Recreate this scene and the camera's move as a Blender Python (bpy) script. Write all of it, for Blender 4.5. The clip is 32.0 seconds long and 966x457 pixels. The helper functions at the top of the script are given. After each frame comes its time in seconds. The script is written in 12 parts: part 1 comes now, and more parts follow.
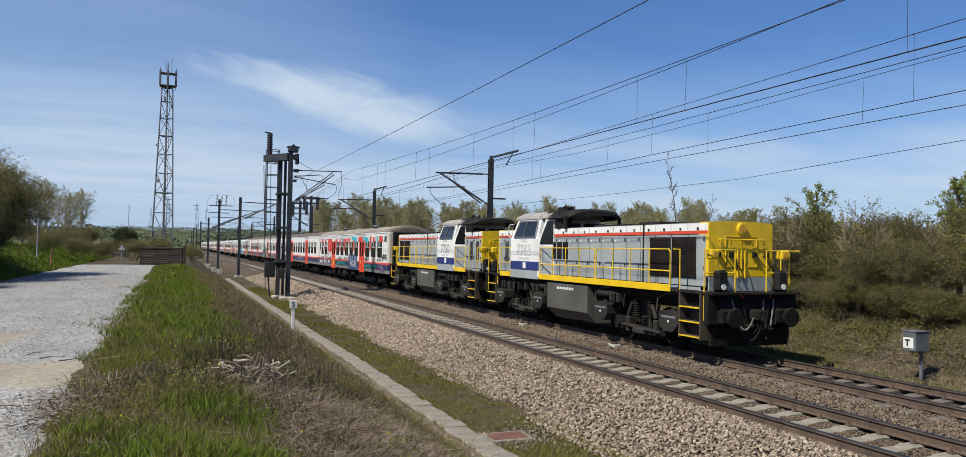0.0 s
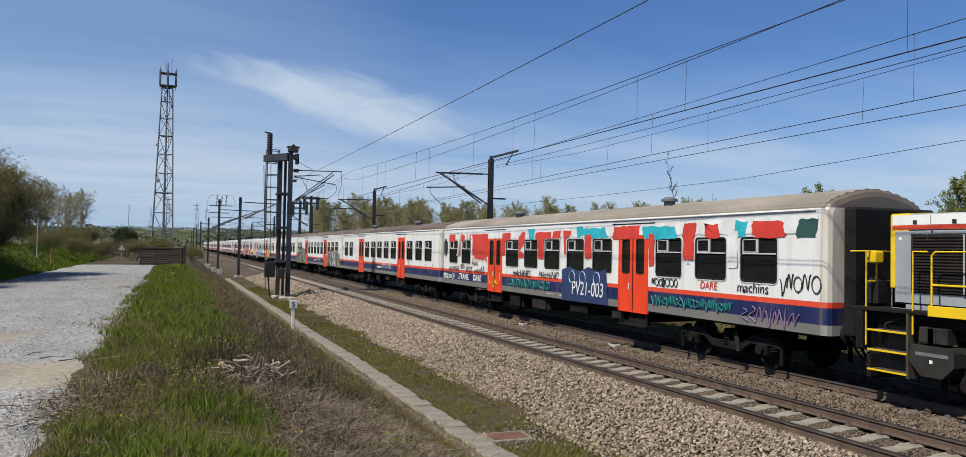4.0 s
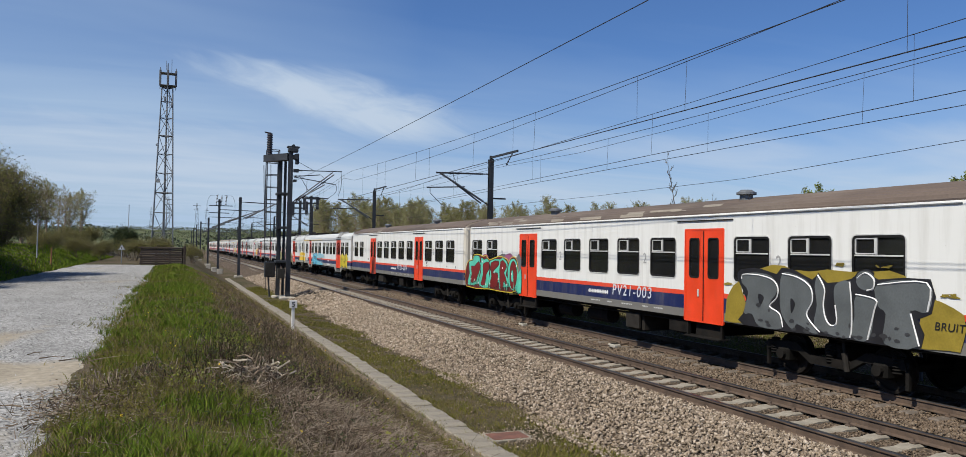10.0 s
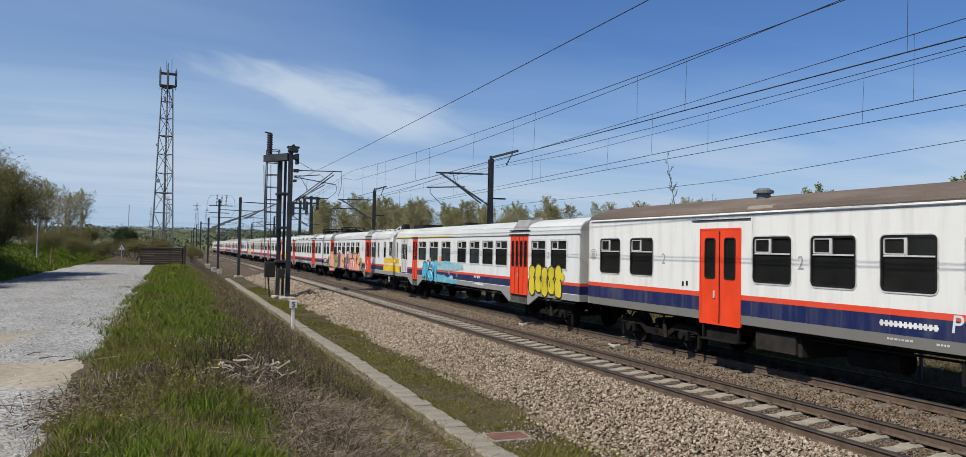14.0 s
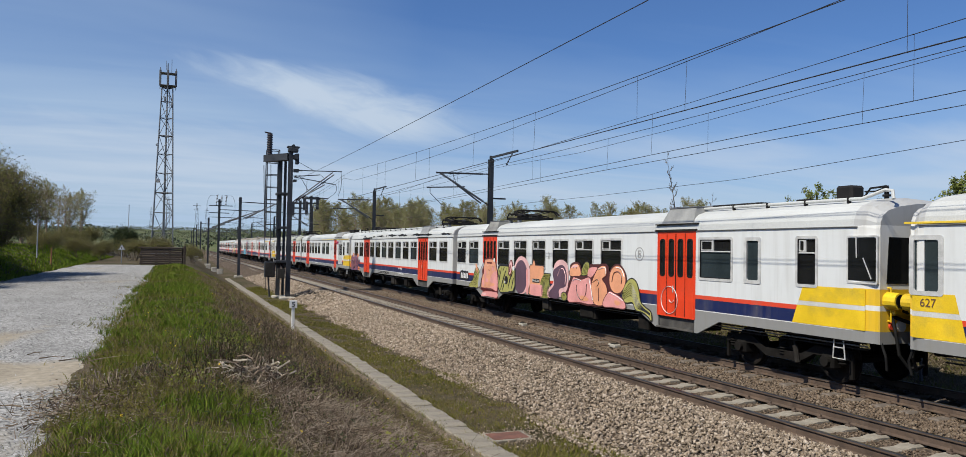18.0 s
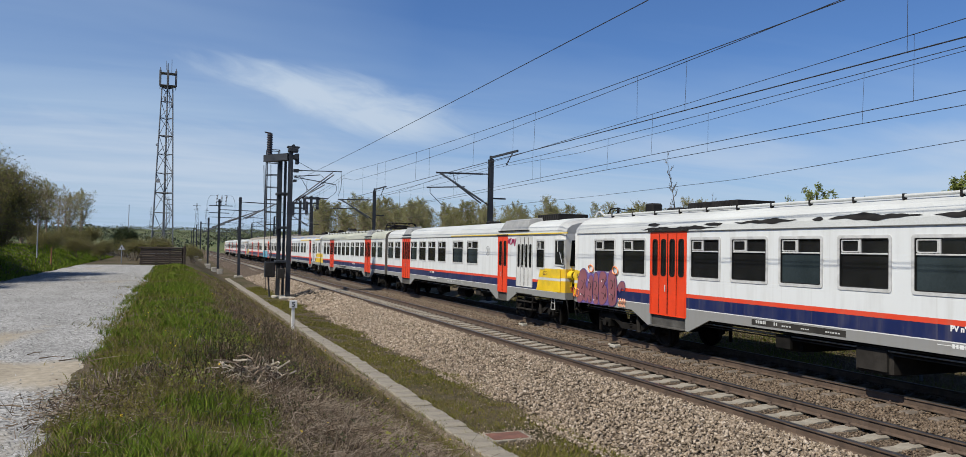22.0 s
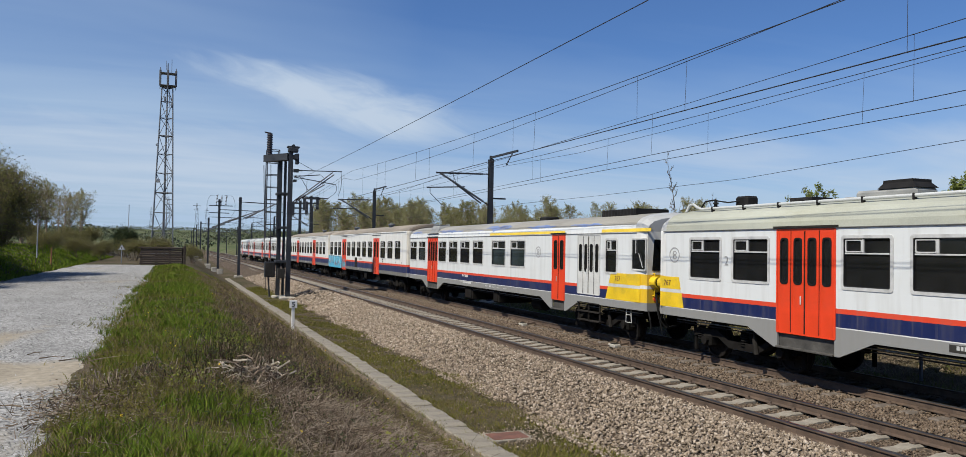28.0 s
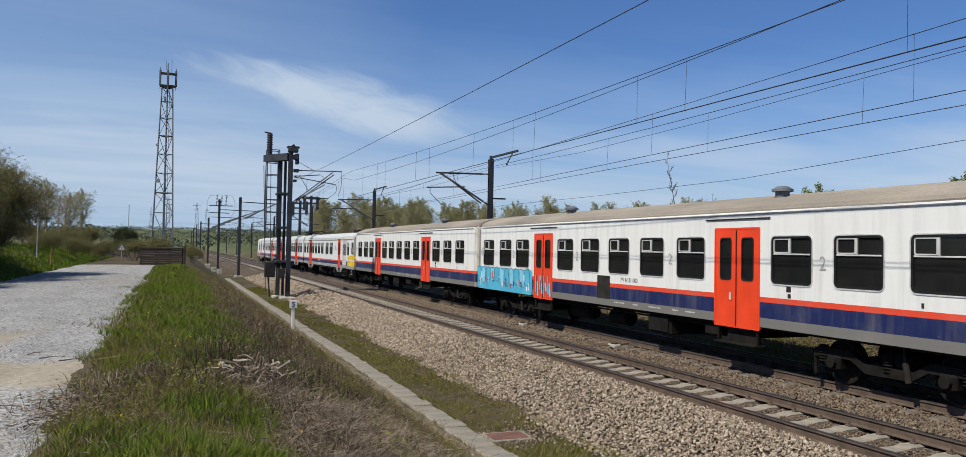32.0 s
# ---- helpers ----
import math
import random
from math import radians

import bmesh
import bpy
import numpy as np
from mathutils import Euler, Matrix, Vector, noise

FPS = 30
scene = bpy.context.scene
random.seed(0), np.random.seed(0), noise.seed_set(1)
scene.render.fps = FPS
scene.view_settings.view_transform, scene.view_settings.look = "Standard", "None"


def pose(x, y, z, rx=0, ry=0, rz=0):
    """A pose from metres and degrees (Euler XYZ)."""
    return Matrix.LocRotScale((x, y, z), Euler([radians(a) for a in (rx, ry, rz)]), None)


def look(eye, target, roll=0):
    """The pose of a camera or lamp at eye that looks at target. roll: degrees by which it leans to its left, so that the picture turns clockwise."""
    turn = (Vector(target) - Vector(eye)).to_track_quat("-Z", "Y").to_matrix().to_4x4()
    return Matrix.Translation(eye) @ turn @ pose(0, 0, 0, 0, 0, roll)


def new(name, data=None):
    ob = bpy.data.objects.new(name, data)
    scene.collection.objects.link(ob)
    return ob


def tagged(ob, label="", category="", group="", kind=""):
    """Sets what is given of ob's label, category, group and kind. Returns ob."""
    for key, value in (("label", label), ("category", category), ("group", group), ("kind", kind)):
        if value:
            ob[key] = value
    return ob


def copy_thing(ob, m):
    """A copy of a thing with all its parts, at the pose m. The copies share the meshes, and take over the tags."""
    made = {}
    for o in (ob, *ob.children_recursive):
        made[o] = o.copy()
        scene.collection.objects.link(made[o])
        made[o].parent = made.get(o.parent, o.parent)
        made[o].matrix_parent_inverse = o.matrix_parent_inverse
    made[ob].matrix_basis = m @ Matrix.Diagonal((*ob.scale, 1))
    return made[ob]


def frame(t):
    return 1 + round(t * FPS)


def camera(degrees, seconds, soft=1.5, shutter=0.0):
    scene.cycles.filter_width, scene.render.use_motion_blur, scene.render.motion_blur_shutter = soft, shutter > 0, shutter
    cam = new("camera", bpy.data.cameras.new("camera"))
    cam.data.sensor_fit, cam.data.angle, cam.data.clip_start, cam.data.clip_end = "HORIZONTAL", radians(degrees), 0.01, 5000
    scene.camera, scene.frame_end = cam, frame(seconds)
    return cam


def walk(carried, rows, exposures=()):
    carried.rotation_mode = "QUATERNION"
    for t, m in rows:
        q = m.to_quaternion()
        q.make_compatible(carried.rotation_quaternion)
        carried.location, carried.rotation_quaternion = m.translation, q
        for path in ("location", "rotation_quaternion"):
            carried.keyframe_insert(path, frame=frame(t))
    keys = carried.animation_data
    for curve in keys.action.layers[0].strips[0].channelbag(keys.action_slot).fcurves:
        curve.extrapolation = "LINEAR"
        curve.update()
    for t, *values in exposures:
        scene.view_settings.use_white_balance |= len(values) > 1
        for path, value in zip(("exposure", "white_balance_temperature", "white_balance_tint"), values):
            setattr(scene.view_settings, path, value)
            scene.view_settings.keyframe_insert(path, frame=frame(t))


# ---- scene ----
import itertools
cam = camera(64.33, 32.0, soft=0.5)
EYE = (0.0, 0.0, 2.63)
AIM = (EYE[0] + 0.37220, EYE[1] + 0.92775, EYE[2] + 0.02743)
walk(cam, [(0.0, look(EYE, AIM, 1.012)), (32.0, look(EYE, AIM, 1.012))], exposures=[(0.0, 0.33), (2.0, 0.26), (4.0, 0.22), (32.0, 0.21)])

# ---- sky and sun ----
SUN_EL, SUN_AZ = radians(51), radians(72)
RAY = Vector((math.sin(SUN_AZ) * math.cos(SUN_EL), math.cos(SUN_AZ) * math.cos(SUN_EL), -math.sin(SUN_EL)))


def make_world():
    world = bpy.data.worlds.new("sky")
    scene.world = world
    world.use_nodes = True
    nt = world.node_tree
    nt.nodes.clear()
    out = nt.nodes.new("ShaderNodeOutputWorld")
    bg = nt.nodes.new("ShaderNodeBackground")
    sky = nt.nodes.new("ShaderNodeTexSky")
    sky.sky_type = "NISHITA"
    sky.sun_disc = False
    sky.sun_elevation = SUN_EL
    sky.sun_rotation = math.atan2(-RAY.x, -RAY.y)
    sky.air_density, sky.dust_density, sky.ozone_density = 1.0, 0.5, 4.0
    bg.inputs["Strength"].default_value = 0.074
    # thin cirrus: stretched noise over the dome, mixed into the sky's colour
    co = nt.nodes.new("ShaderNodeTexCoord")
    sep = nt.nodes.new("ShaderNodeSeparateXYZ")
    nt.links.new(co.outputs["Generated"], sep.inputs[0])

    def calc(op, a, b=None, clamp=False):
        n = nt.nodes.new("ShaderNodeMath")
        n.operation, n.use_clamp = op, clamp
        for i, v in enumerate((a, b)):
            if v is None:
                continue
            if isinstance(v, (int, float)):
                n.inputs[i].default_value = v
            else:
                nt.links.new(v, n.inputs[i])
        return n.outputs[0]

    up = calc("ADD", calc("MAXIMUM", sep.outputs[2], 0.0), 0.06)
    flat = nt.nodes.new("ShaderNodeCombineXYZ")
    nt.links.new(calc("DIVIDE", sep.outputs[0], up), flat.inputs[0])
    nt.links.new(calc("DIVIDE", sep.outputs[1], up), flat.inputs[1])
    mp = nt.nodes.new("ShaderNodeMapping")
    mp.inputs["Rotation"].default_value = (0, 0, radians(-18))
    mp.inputs["Scale"].default_value = (0.30, 0.85, 1)
    mp.inputs["Location"].default_value = (0.35, 0.1, 0)
    nt.links.new(flat.outputs[0], mp.inputs[0])
    tex = nt.nodes.new("ShaderNodeTexNoise")
    tex.inputs["Scale"].default_value = 0.9
    tex.inputs["Detail"].default_value = 4
    tex.inputs["Roughness"].default_value = 0.58
    tex.inputs["Distortion"].default_value = 0.5
    nt.links.new(mp.outputs[0], tex.inputs["Vector"])
    ramp = nt.nodes.new("ShaderNodeValToRGB")
    ramp.color_ramp.elements[0].position, ramp.color_ramp.elements[1].position = 0.46, 0.90
    ramp.color_ramp.elements[0].color, ramp.color_ramp.elements[1].color = (0, 0, 0, 1), (0.42, 0.42, 0.42, 1)
    nt.links.new(tex.outputs["Fac"], ramp.inputs[0])
    # a feather of cloud: an oval patch along one bearing
    azi = calc("ARCTAN2", sep.outputs[0], sep.outputs[1])
    da = calc("DIVIDE", calc("SUBTRACT", azi, FEATHER[0]), FEATHER[2])
    el = calc("SUBTRACT", calc("ARCSINE", sep.outputs[2]), FEATHER[1])
    across = calc("ADD", el, calc("MULTIPLY", calc("SUBTRACT", azi, FEATHER[0]), FEATHER[4]))
    de = calc("DIVIDE", across, calc("MULTIPLY", FEATHER[3], calc("ADD", 1.0, calc("MULTIPLY", da, 0.45))))
    patch = calc("SUBTRACT", 1.0, calc("ADD", calc("MULTIPLY", da, da), calc("MULTIPLY", de, de)), True)
    tex2 = nt.nodes.new("ShaderNodeTexNoise")
    tex2.inputs["Scale"].default_value = 1.0
    tex2.inputs["Detail"].default_value = 7
    tex2.inputs["Roughness"].default_value = 0.55
    tex2.inputs["Distortion"].default_value = 0.6
    streak = nt.nodes.new("ShaderNodeCombineXYZ")
    nt.links.new(calc("MULTIPLY", azi, 11.0), streak.inputs[0])
    nt.links.new(calc("MULTIPLY", across, 38.0), streak.inputs[1])
    nt.links.new(streak.outputs[0], tex2.inputs["Vector"])
    ragged = calc("ADD", patch, calc("MULTIPLY", calc("SUBTRACT", tex2.outputs["Fac"], 0.54), 1.7), True)
    wisp = calc("MULTIPLY", calc("MULTIPLY", ragged, calc("POWER", patch, 0.75)), 0.95, True)
    # a long pale bank of thin cloud low over the horizon
    rise = calc("ARCSINE", sep.outputs[2])
    db = calc("DIVIDE", calc("SUBTRACT", calc("ADD", rise, calc("MULTIPLY", calc("SUBTRACT", tex2.outputs["Fac"], 0.5), 0.045)), BANK[0]), BANK[1])
    bank = calc("MULTIPLY", calc("SUBTRACT", 1.0, calc("MULTIPLY", db, db), True), calc("SUBTRACT", calc("MULTIPLY", tex.outputs["Fac"], 1.6), 0.28, True))
    # haze towards the horizon and towards one side
    low = calc("MULTIPLY", calc("SUBTRACT", 0.76, calc("MULTIPLY", sep.outputs[2], 3.1), True), calc("ADD", 0.35, calc("MULTIPLY", tex.outputs["Fac"], 1.15)))
    off = calc("DIVIDE", calc("ADD", azi, 0.22), 0.52)
    side = calc("MULTIPLY", calc("SUBTRACT", 1.0, calc("MULTIPLY", off, off), True), 0.28)
    haze = calc("ADD", low, calc("MULTIPLY", side, calc("ADD", 0.55, tex.outputs["Fac"])), True)
    cover = calc("MAXIMUM", calc("ADD", calc("MULTIPLY", ramp.outputs[0], 0.7), haze), calc("ADD", wisp, calc("MULTIPLY", haze, 0.5)))
    mix = nt.nodes.new("ShaderNodeMixRGB")
    mix.inputs[2].default_value = (4.9, 6.45, 8.5, 1)
    nt.links.new(cover, mix.inputs[0])
    white = nt.nodes.new("ShaderNodeMixRGB")
    white.inputs[2].default_value = (7.6, 8.3, 9.3, 1)
    nt.links.new(calc("MAXIMUM", calc("MULTIPLY", calc("POWER", wisp, 1.4), 0.46, True), calc("MULTIPLY", bank, BANK[2])), white.inputs[0])
    tone = nt.nodes.new("ShaderNodeMixRGB")
    tone.blend_type = "MULTIPLY"
    tone.inputs[0].default_value = 1.0
    tone.inputs[2].default_value = (0.685, 0.91, 1.24, 1)
    nt.links.new(sky.outputs[0], tone.inputs[1])
    nt.links.new(tone.outputs[0], mix.inputs[1])
    nt.links.new(mix.outputs[0], white.inputs[1])
    nt.links.new(white.outputs[0], bg.inputs[0])
    nt.links.new(bg.outputs[0], out.inputs[0])


# bearing, height, half length, half width, lean
FEATHER = (0.190, 0.186, 0.250, 0.050, 0.22)
# height, half width, strength
BANK = (0.092, 0.062, 0.62)
make_world()
sun = new("sun", bpy.data.lights.new("sun", "SUN"))
sun.data.energy, sun.data.angle, sun.data.color = 5.0, radians(0.53), (1.0, 0.94, 0.81)
sun.matrix_world = look((-60, -80, 90), tuple(Vector((-60, -80, 90)) + RAY))

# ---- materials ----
def dulled(colour):
    """Scales every base colour down against the raised exposure, so that shade renders darker."""
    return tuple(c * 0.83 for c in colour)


class Nodes:
    def __init__(self, name):
        self.m = bpy.data.materials.new(name)
        self.m.use_nodes = True
        self.t = self.m.node_tree
        self.b = self.t.nodes["Principled BSDF"]
        self.co = self.t.nodes.new("ShaderNodeTexCoord")

    def link(self, a, b):
        self.t.links.new(a, b)

    def noise(self, scale, detail=4, stretch=(1, 1, 1), rough=0.55, distort=0.0):
        mp = self.t.nodes.new("ShaderNodeMapping")
        mp.inputs["Scale"].default_value = stretch
        self.link(self.co.outputs["Object"], mp.inputs[0])
        n = self.t.nodes.new("ShaderNodeTexNoise")
        n.inputs["Scale"].default_value, n.inputs["Detail"].default_value = scale, detail
        n.inputs["Roughness"].default_value, n.inputs["Distortion"].default_value = rough, distort
        self.link(mp.outputs[0], n.inputs["Vector"])
        return n.outputs["Fac"]

    def ramp(self, fac, stops, constant=False):
        r = self.t.nodes.new("ShaderNodeValToRGB")
        e = r.color_ramp.elements
        while len(e) < len(stops):
            e.new(0.5)
        for el, (pos, col) in zip(e, stops):
            el.position = pos
            el.color = (*col, 1) if len(col) == 3 else col
        if constant:
            r.color_ramp.interpolation = "CONSTANT"
        self.link(fac, r.inputs[0])
        return r.outputs[0]

    def mix(self, fac, a, b, kind="MIX"):
        n = self.t.nodes.new("ShaderNodeMixRGB")
        n.blend_type = kind
        for i, v in enumerate((fac, a, b)):
            if isinstance(v, (int, float)):
                n.inputs[i].default_value = v
            elif isinstance(v, tuple):
                n.inputs[i].default_value = (*v[:3], 1)
            else:
                self.link(v, n.inputs[i])
        return n.outputs[0]

    def math(self, op, a, b=0.0, clamp=False):
        n = self.t.nodes.new("ShaderNodeMath")
        n.operation, n.use_clamp = op, clamp
        for i, v in enumerate((a, b)):
            if isinstance(v, (int, float)):
                n.inputs[i].default_value = v
            else:
                self.link(v, n.inputs[i])
        return n.outputs[0]

    def bump(self, height, strength=0.3, dist=0.01):
        n = self.t.nodes.new("ShaderNodeBump")
        n.inputs["Strength"].default_value, n.inputs["Distance"].default_value = strength, dist
        self.link(height, n.inputs["Height"])
        self.link(n.outputs[0], self.b.inputs["Normal"])

    def done(self, colour=None, rough=0.6, metal=0.0, spec=0.5):
        if isinstance(colour, tuple):
            self.b.inputs["Base Color"].default_value = (*colour[:3], 1)
        elif colour is not None:
            self.link(colour, self.b.inputs["Base Color"])
        if isinstance(rough, (int, float)):
            self.b.inputs["Roughness"].default_value = rough
        else:
            self.link(rough, self.b.inputs["Roughness"])
        self.b.inputs["Metallic"].default_value = metal
        self.b.inputs["Specular IOR Level"].default_value = spec
        return self.m


def plain(name, colour, rough=0.6, metal=0.0, vary=0.25, scale=3.0, grain=60.0, bump=0.15, dirt=None, spec=0.5, stretch=(1, 1, 1)):
    """A surface with stains at a large scale and grain at a small one."""
    k = Nodes(name)
    big, small = k.noise(scale, 5, stretch), k.noise(grain, 3)
    colour = dulled(colour)
    dirt = dulled(dirt) if dirt else None
    lo = tuple(c * (1 - vary) for c in colour)
    hi = tuple(min(1, c * (1 + vary)) for c in colour)
    col = k.ramp(big, [(0.3, lo), (0.7, hi)])
    if dirt:
        col = k.mix(k.ramp(k.noise(scale * 0.7, 6, stretch, 0.65), [(0.5, (0, 0, 0)), (0.75, (0.75,) * 3)]), col, dirt)
    col = k.mix(0.35, col, k.ramp(small, [(0.3, (0.35,) * 3), (0.7, (0.65,) * 3)]), "OVERLAY")
    k.bump(small, bump, 0.004)
    return k.done(col, k.ramp(big, [(0.2, (max(0, rough - 0.12),) * 3), (0.8, (min(1, rough + 0.12),) * 3)]), metal, spec)


def random_tint(name, colours, rough=0.8, island=True, grain=40, bump=0.3, spec=0.3, translucent=0.0):
    """Each piece takes a colour of its own from the row of colours."""
    k = Nodes(name)
    if island:
        fac = k.t.nodes.new("ShaderNodeNewGeometry").outputs["Random Per Island"]
    else:
        fac = k.t.nodes.new("ShaderNodeObjectInfo").outputs["Random"]
    col = k.ramp(fac, [(i / max(1, len(colours) - 1), dulled(c)) for i, c in enumerate(colours)])
    if grain:
        small = k.noise(grain, 3)
        col = k.mix(0.4, col, k.ramp(small, [(0.3, (0.35,) * 3), (0.7, (0.65,) * 3)]), "OVERLAY")
        k.bump(small, bump, 0.004)
    m = k.done(col, rough, 0, spec)
    if translucent:
        tr = k.t.nodes.new("ShaderNodeBsdfTranslucent")
        mx = k.t.nodes.new("ShaderNodeMixShader")
        mx.inputs[0].default_value = translucent
        k.link(col, tr.inputs[0])
        k.link(k.b.outputs[0], mx.inputs[1])
        k.link(tr.outputs[0], mx.inputs[2])
        k.link(mx.outputs[0], k.t.nodes["Material Output"].inputs[0])
    return m


WHITE, RED, BLUE, GREY = (0.765, 0.765, 0.74), (0.72, 0.065, 0.025), (0.010, 0.018, 0.085), (0.27, 0.27, 0.262)


def livery(name, bands, grime=(0.20, 0.17, 0.12), amount=0.5, rough=0.42):
    """Painted bands by height over the rail, with rain streaks and dirt."""
    k = Nodes(name)
    sep = k.t.nodes.new("ShaderNodeSeparateXYZ")
    k.link(k.co.outputs["Object"], sep.inputs[0])
    wob = k.math("MULTIPLY", k.math("SUBTRACT", k.noise(9, 2), 0.5), 0.012)
    z = k.math("DIVIDE", k.math("ADD", sep.outputs[2], wob), 5.0)
    col = k.ramp(z, [(h / 5.0, dulled(c)) for h, c in bands], True)
    streak = k.noise(2.2, 5, (1, 1.6, 0.16), 0.6)
    col = k.mix(k.ramp(streak, [(0.48, (0, 0, 0)), (0.86, (amount,) * 3)]), col, dulled(grime))
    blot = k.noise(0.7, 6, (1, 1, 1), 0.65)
    col = k.mix(k.ramp(blot, [(0.52, (0, 0, 0)), (0.8, (amount * 0.45,) * 3)]), col, dulled((0.42, 0.40, 0.35)))
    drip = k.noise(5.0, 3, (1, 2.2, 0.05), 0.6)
    col = k.mix(k.ramp(drip, [(0.60, (0, 0, 0)), (0.78, (amount * 0.7,) * 3)]), col, dulled((0.30, 0.25, 0.19)))
    chips = k.noise(14, 4, (1, 1, 1), 0.7)
    col = k.mix(k.ramp(chips, [(0.71, (0, 0, 0)), (0.75, (0.55,) * 3)]), col, dulled((0.45, 0.43, 0.40)))
    k.bump(k.noise(1.3, 2, (1, 1, 0.8)), 0.12, 0.02)
    return k.done(col, k.ramp(streak, [(0.3, (rough - 0.1,) * 3), (0.8, (rough + 0.25,) * 3)]))


M = {}
M["coach"] = livery("coach_paint", [(0, (0.17, 0.165, 0.155)), (1.195, (0.6, 0.6, 0.58)), (1.21, BLUE), (1.545, RED), (1.67, WHITE)], amount=0.34)
M["emu"] = livery("railcar_paint", [(0, GREY), (1.19, (0.75, 0.75, 0.74)), (1.205, BLUE), (1.465, RED), (1.575, (0.715, 0.735, 0.735))], amount=0.30)
M["end"] = livery("coach_end_paint", [(0, GREY), (1.21, BLUE), (1.545, RED), (1.67, (0.66, 0.62, 0.54)), (3.60, (0.15, 0.12, 0.095))], grime=(0.20, 0.15, 0.095), amount=0.95)
M["end_rusty"] = plain("sooty_car_end", (0.17, 0.155, 0.135), 0.75, 0, 0.3, 1.5, 30, 0.2, (0.10, 0.055, 0.035))
M["end_emu"] = livery("railcar_end_paint", [(0, GREY), (1.19, (0.3, 0.3, 0.29)), (1.205, BLUE), (1.465, RED), (1.575, (0.62, 0.61, 0.58)), (3.3, (0.42, 0.42, 0.41))], grime=(0.16, 0.12, 0.09), amount=0.8)
M["cab_nose"] = livery("railcar_nose_paint", [(0, GREY), (1.20, (0.8, 0.50, 0.02)), (1.585, WHITE), (1.68, (0.8, 0.50, 0.02)), (2.0, WHITE), (3.22, (0.45, 0.455, 0.45))], amount=0.5)
M["yellow_panel"] = plain("yellow_panel", (0.82, 0.55, 0.02), 0.4, 0, 0.12, 2, 40, 0.08, (0.4, 0.3, 0.06))
M["yellow_line"] = plain("yellow_line", (0.78, 0.55, 0.05), 0.5, 0, 0.15, 3, 40, 0.1)
M["door_red"] = plain("red_door_paint", (0.80, 0.060, 0.014), 0.42, 0, 0.12, 1.6, 40, 0.08, (0.56, 0.07, 0.03))
M["door_white"] = plain("white_door_paint", (0.62, 0.62, 0.60), 0.45, 0, 0.1, 2, 40, 0.08, (0.45, 0.44, 0.4))
M["rubber"] = plain("black_rubber", (0.014, 0.014, 0.014), 0.75, 0, 0.3, 6, 60, 0.1, spec=0.12)
M["glass"] = None
M["alu"] = plain("dull_aluminium", (0.56, 0.56, 0.545), 0.5, 0.1, 0.2, 5, 70, 0.1)
M["roof_brown"] = plain("brown_roof", (0.115, 0.085, 0.068), 0.8, 0, 0.3, 0.9, 20, 0.2, (0.20, 0.17, 0.14), stretch=(1, 0.3, 1))
M["roof_sand"] = plain("sandy_roof", (0.27, 0.235, 0.19), 0.8, 0, 0.25, 0.8, 20, 0.2, (0.15, 0.13, 0.11), stretch=(1, 0.3, 1))
M["roof_white"] = plain("pale_roof", (0.54, 0.555, 0.545), 0.6, 0, 0.10, 0.9, 40, 0.05, (0.46, 0.465, 0.45), stretch=(1, 0.4, 1))
M["roof_blotch"] = plain("blue_blotched_roof", (0.30, 0.285, 0.245), 0.65, 0, 0.15, 0.6, 40, 0.05, (0.40, 0.40, 0.39), stretch=(1, 0.5, 1))
M["roof_green"] = plain("lichen_roof", (0.42, 0.43, 0.36), 0.65, 0, 0.15, 0.6, 40, 0.05, (0.28, 0.27, 0.17), stretch=(1, 0.5, 1))
M["hood_grey"] = plain("sooty_hood_metal", (0.33, 0.33, 0.315), 0.55, 0.2, 0.2, 3, 40, 0.15)
M["hood_dark"] = plain("dark_corrugated_metal", (0.20, 0.20, 0.19), 0.6, 0.2, 0.25, 3, 40, 0.1, (0.10, 0.095, 0.09))
# Near-black under, under_grey and wheel colours stand in for shade below the cars.
M["under"] = plain("dirty_shade_dark_underframe", (0.012, 0.011, 0.010), 0.9, 0, 0.5, 3, 40, 0.3, (0.028, 0.021, 0.017), spec=0.12)
M["stair_brown"] = plain("dusty_step_metal", (0.085, 0.070, 0.055), 0.8, 0, 0.35, 3, 40, 0.25, (0.045, 0.036, 0.028), spec=0.12)
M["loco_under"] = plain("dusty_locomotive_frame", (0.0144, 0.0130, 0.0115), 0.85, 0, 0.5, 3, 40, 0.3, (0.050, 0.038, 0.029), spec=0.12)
M["under_grey"] = plain("dusty_shade_dark_box", (0.030, 0.027, 0.024), 0.85, 0, 0.35, 3, 40, 0.25, (0.018, 0.015, 0.013), spec=0.12)
M["wheel"] = plain("shade_dark_wheel_steel", (0.022, 0.019, 0.017), 0.65, 0.3, 0.4, 5, 50, 0.2, spec=0.12)
# Interior colour near black, standing in for the shade behind the windows.
M["dark_in"] = plain("dim_interior", (0.022, 0.022, 0.024), 0.8, 0, 0.3, 2, 20, 0.1, spec=0.12)
M["steel_dark"] = plain("dark_galvanised_steel", (0.036, 0.041, 0.050), 0.6, 0.3, 0.3, 2.5, 40, 0.2, (0.062, 0.064, 0.068))
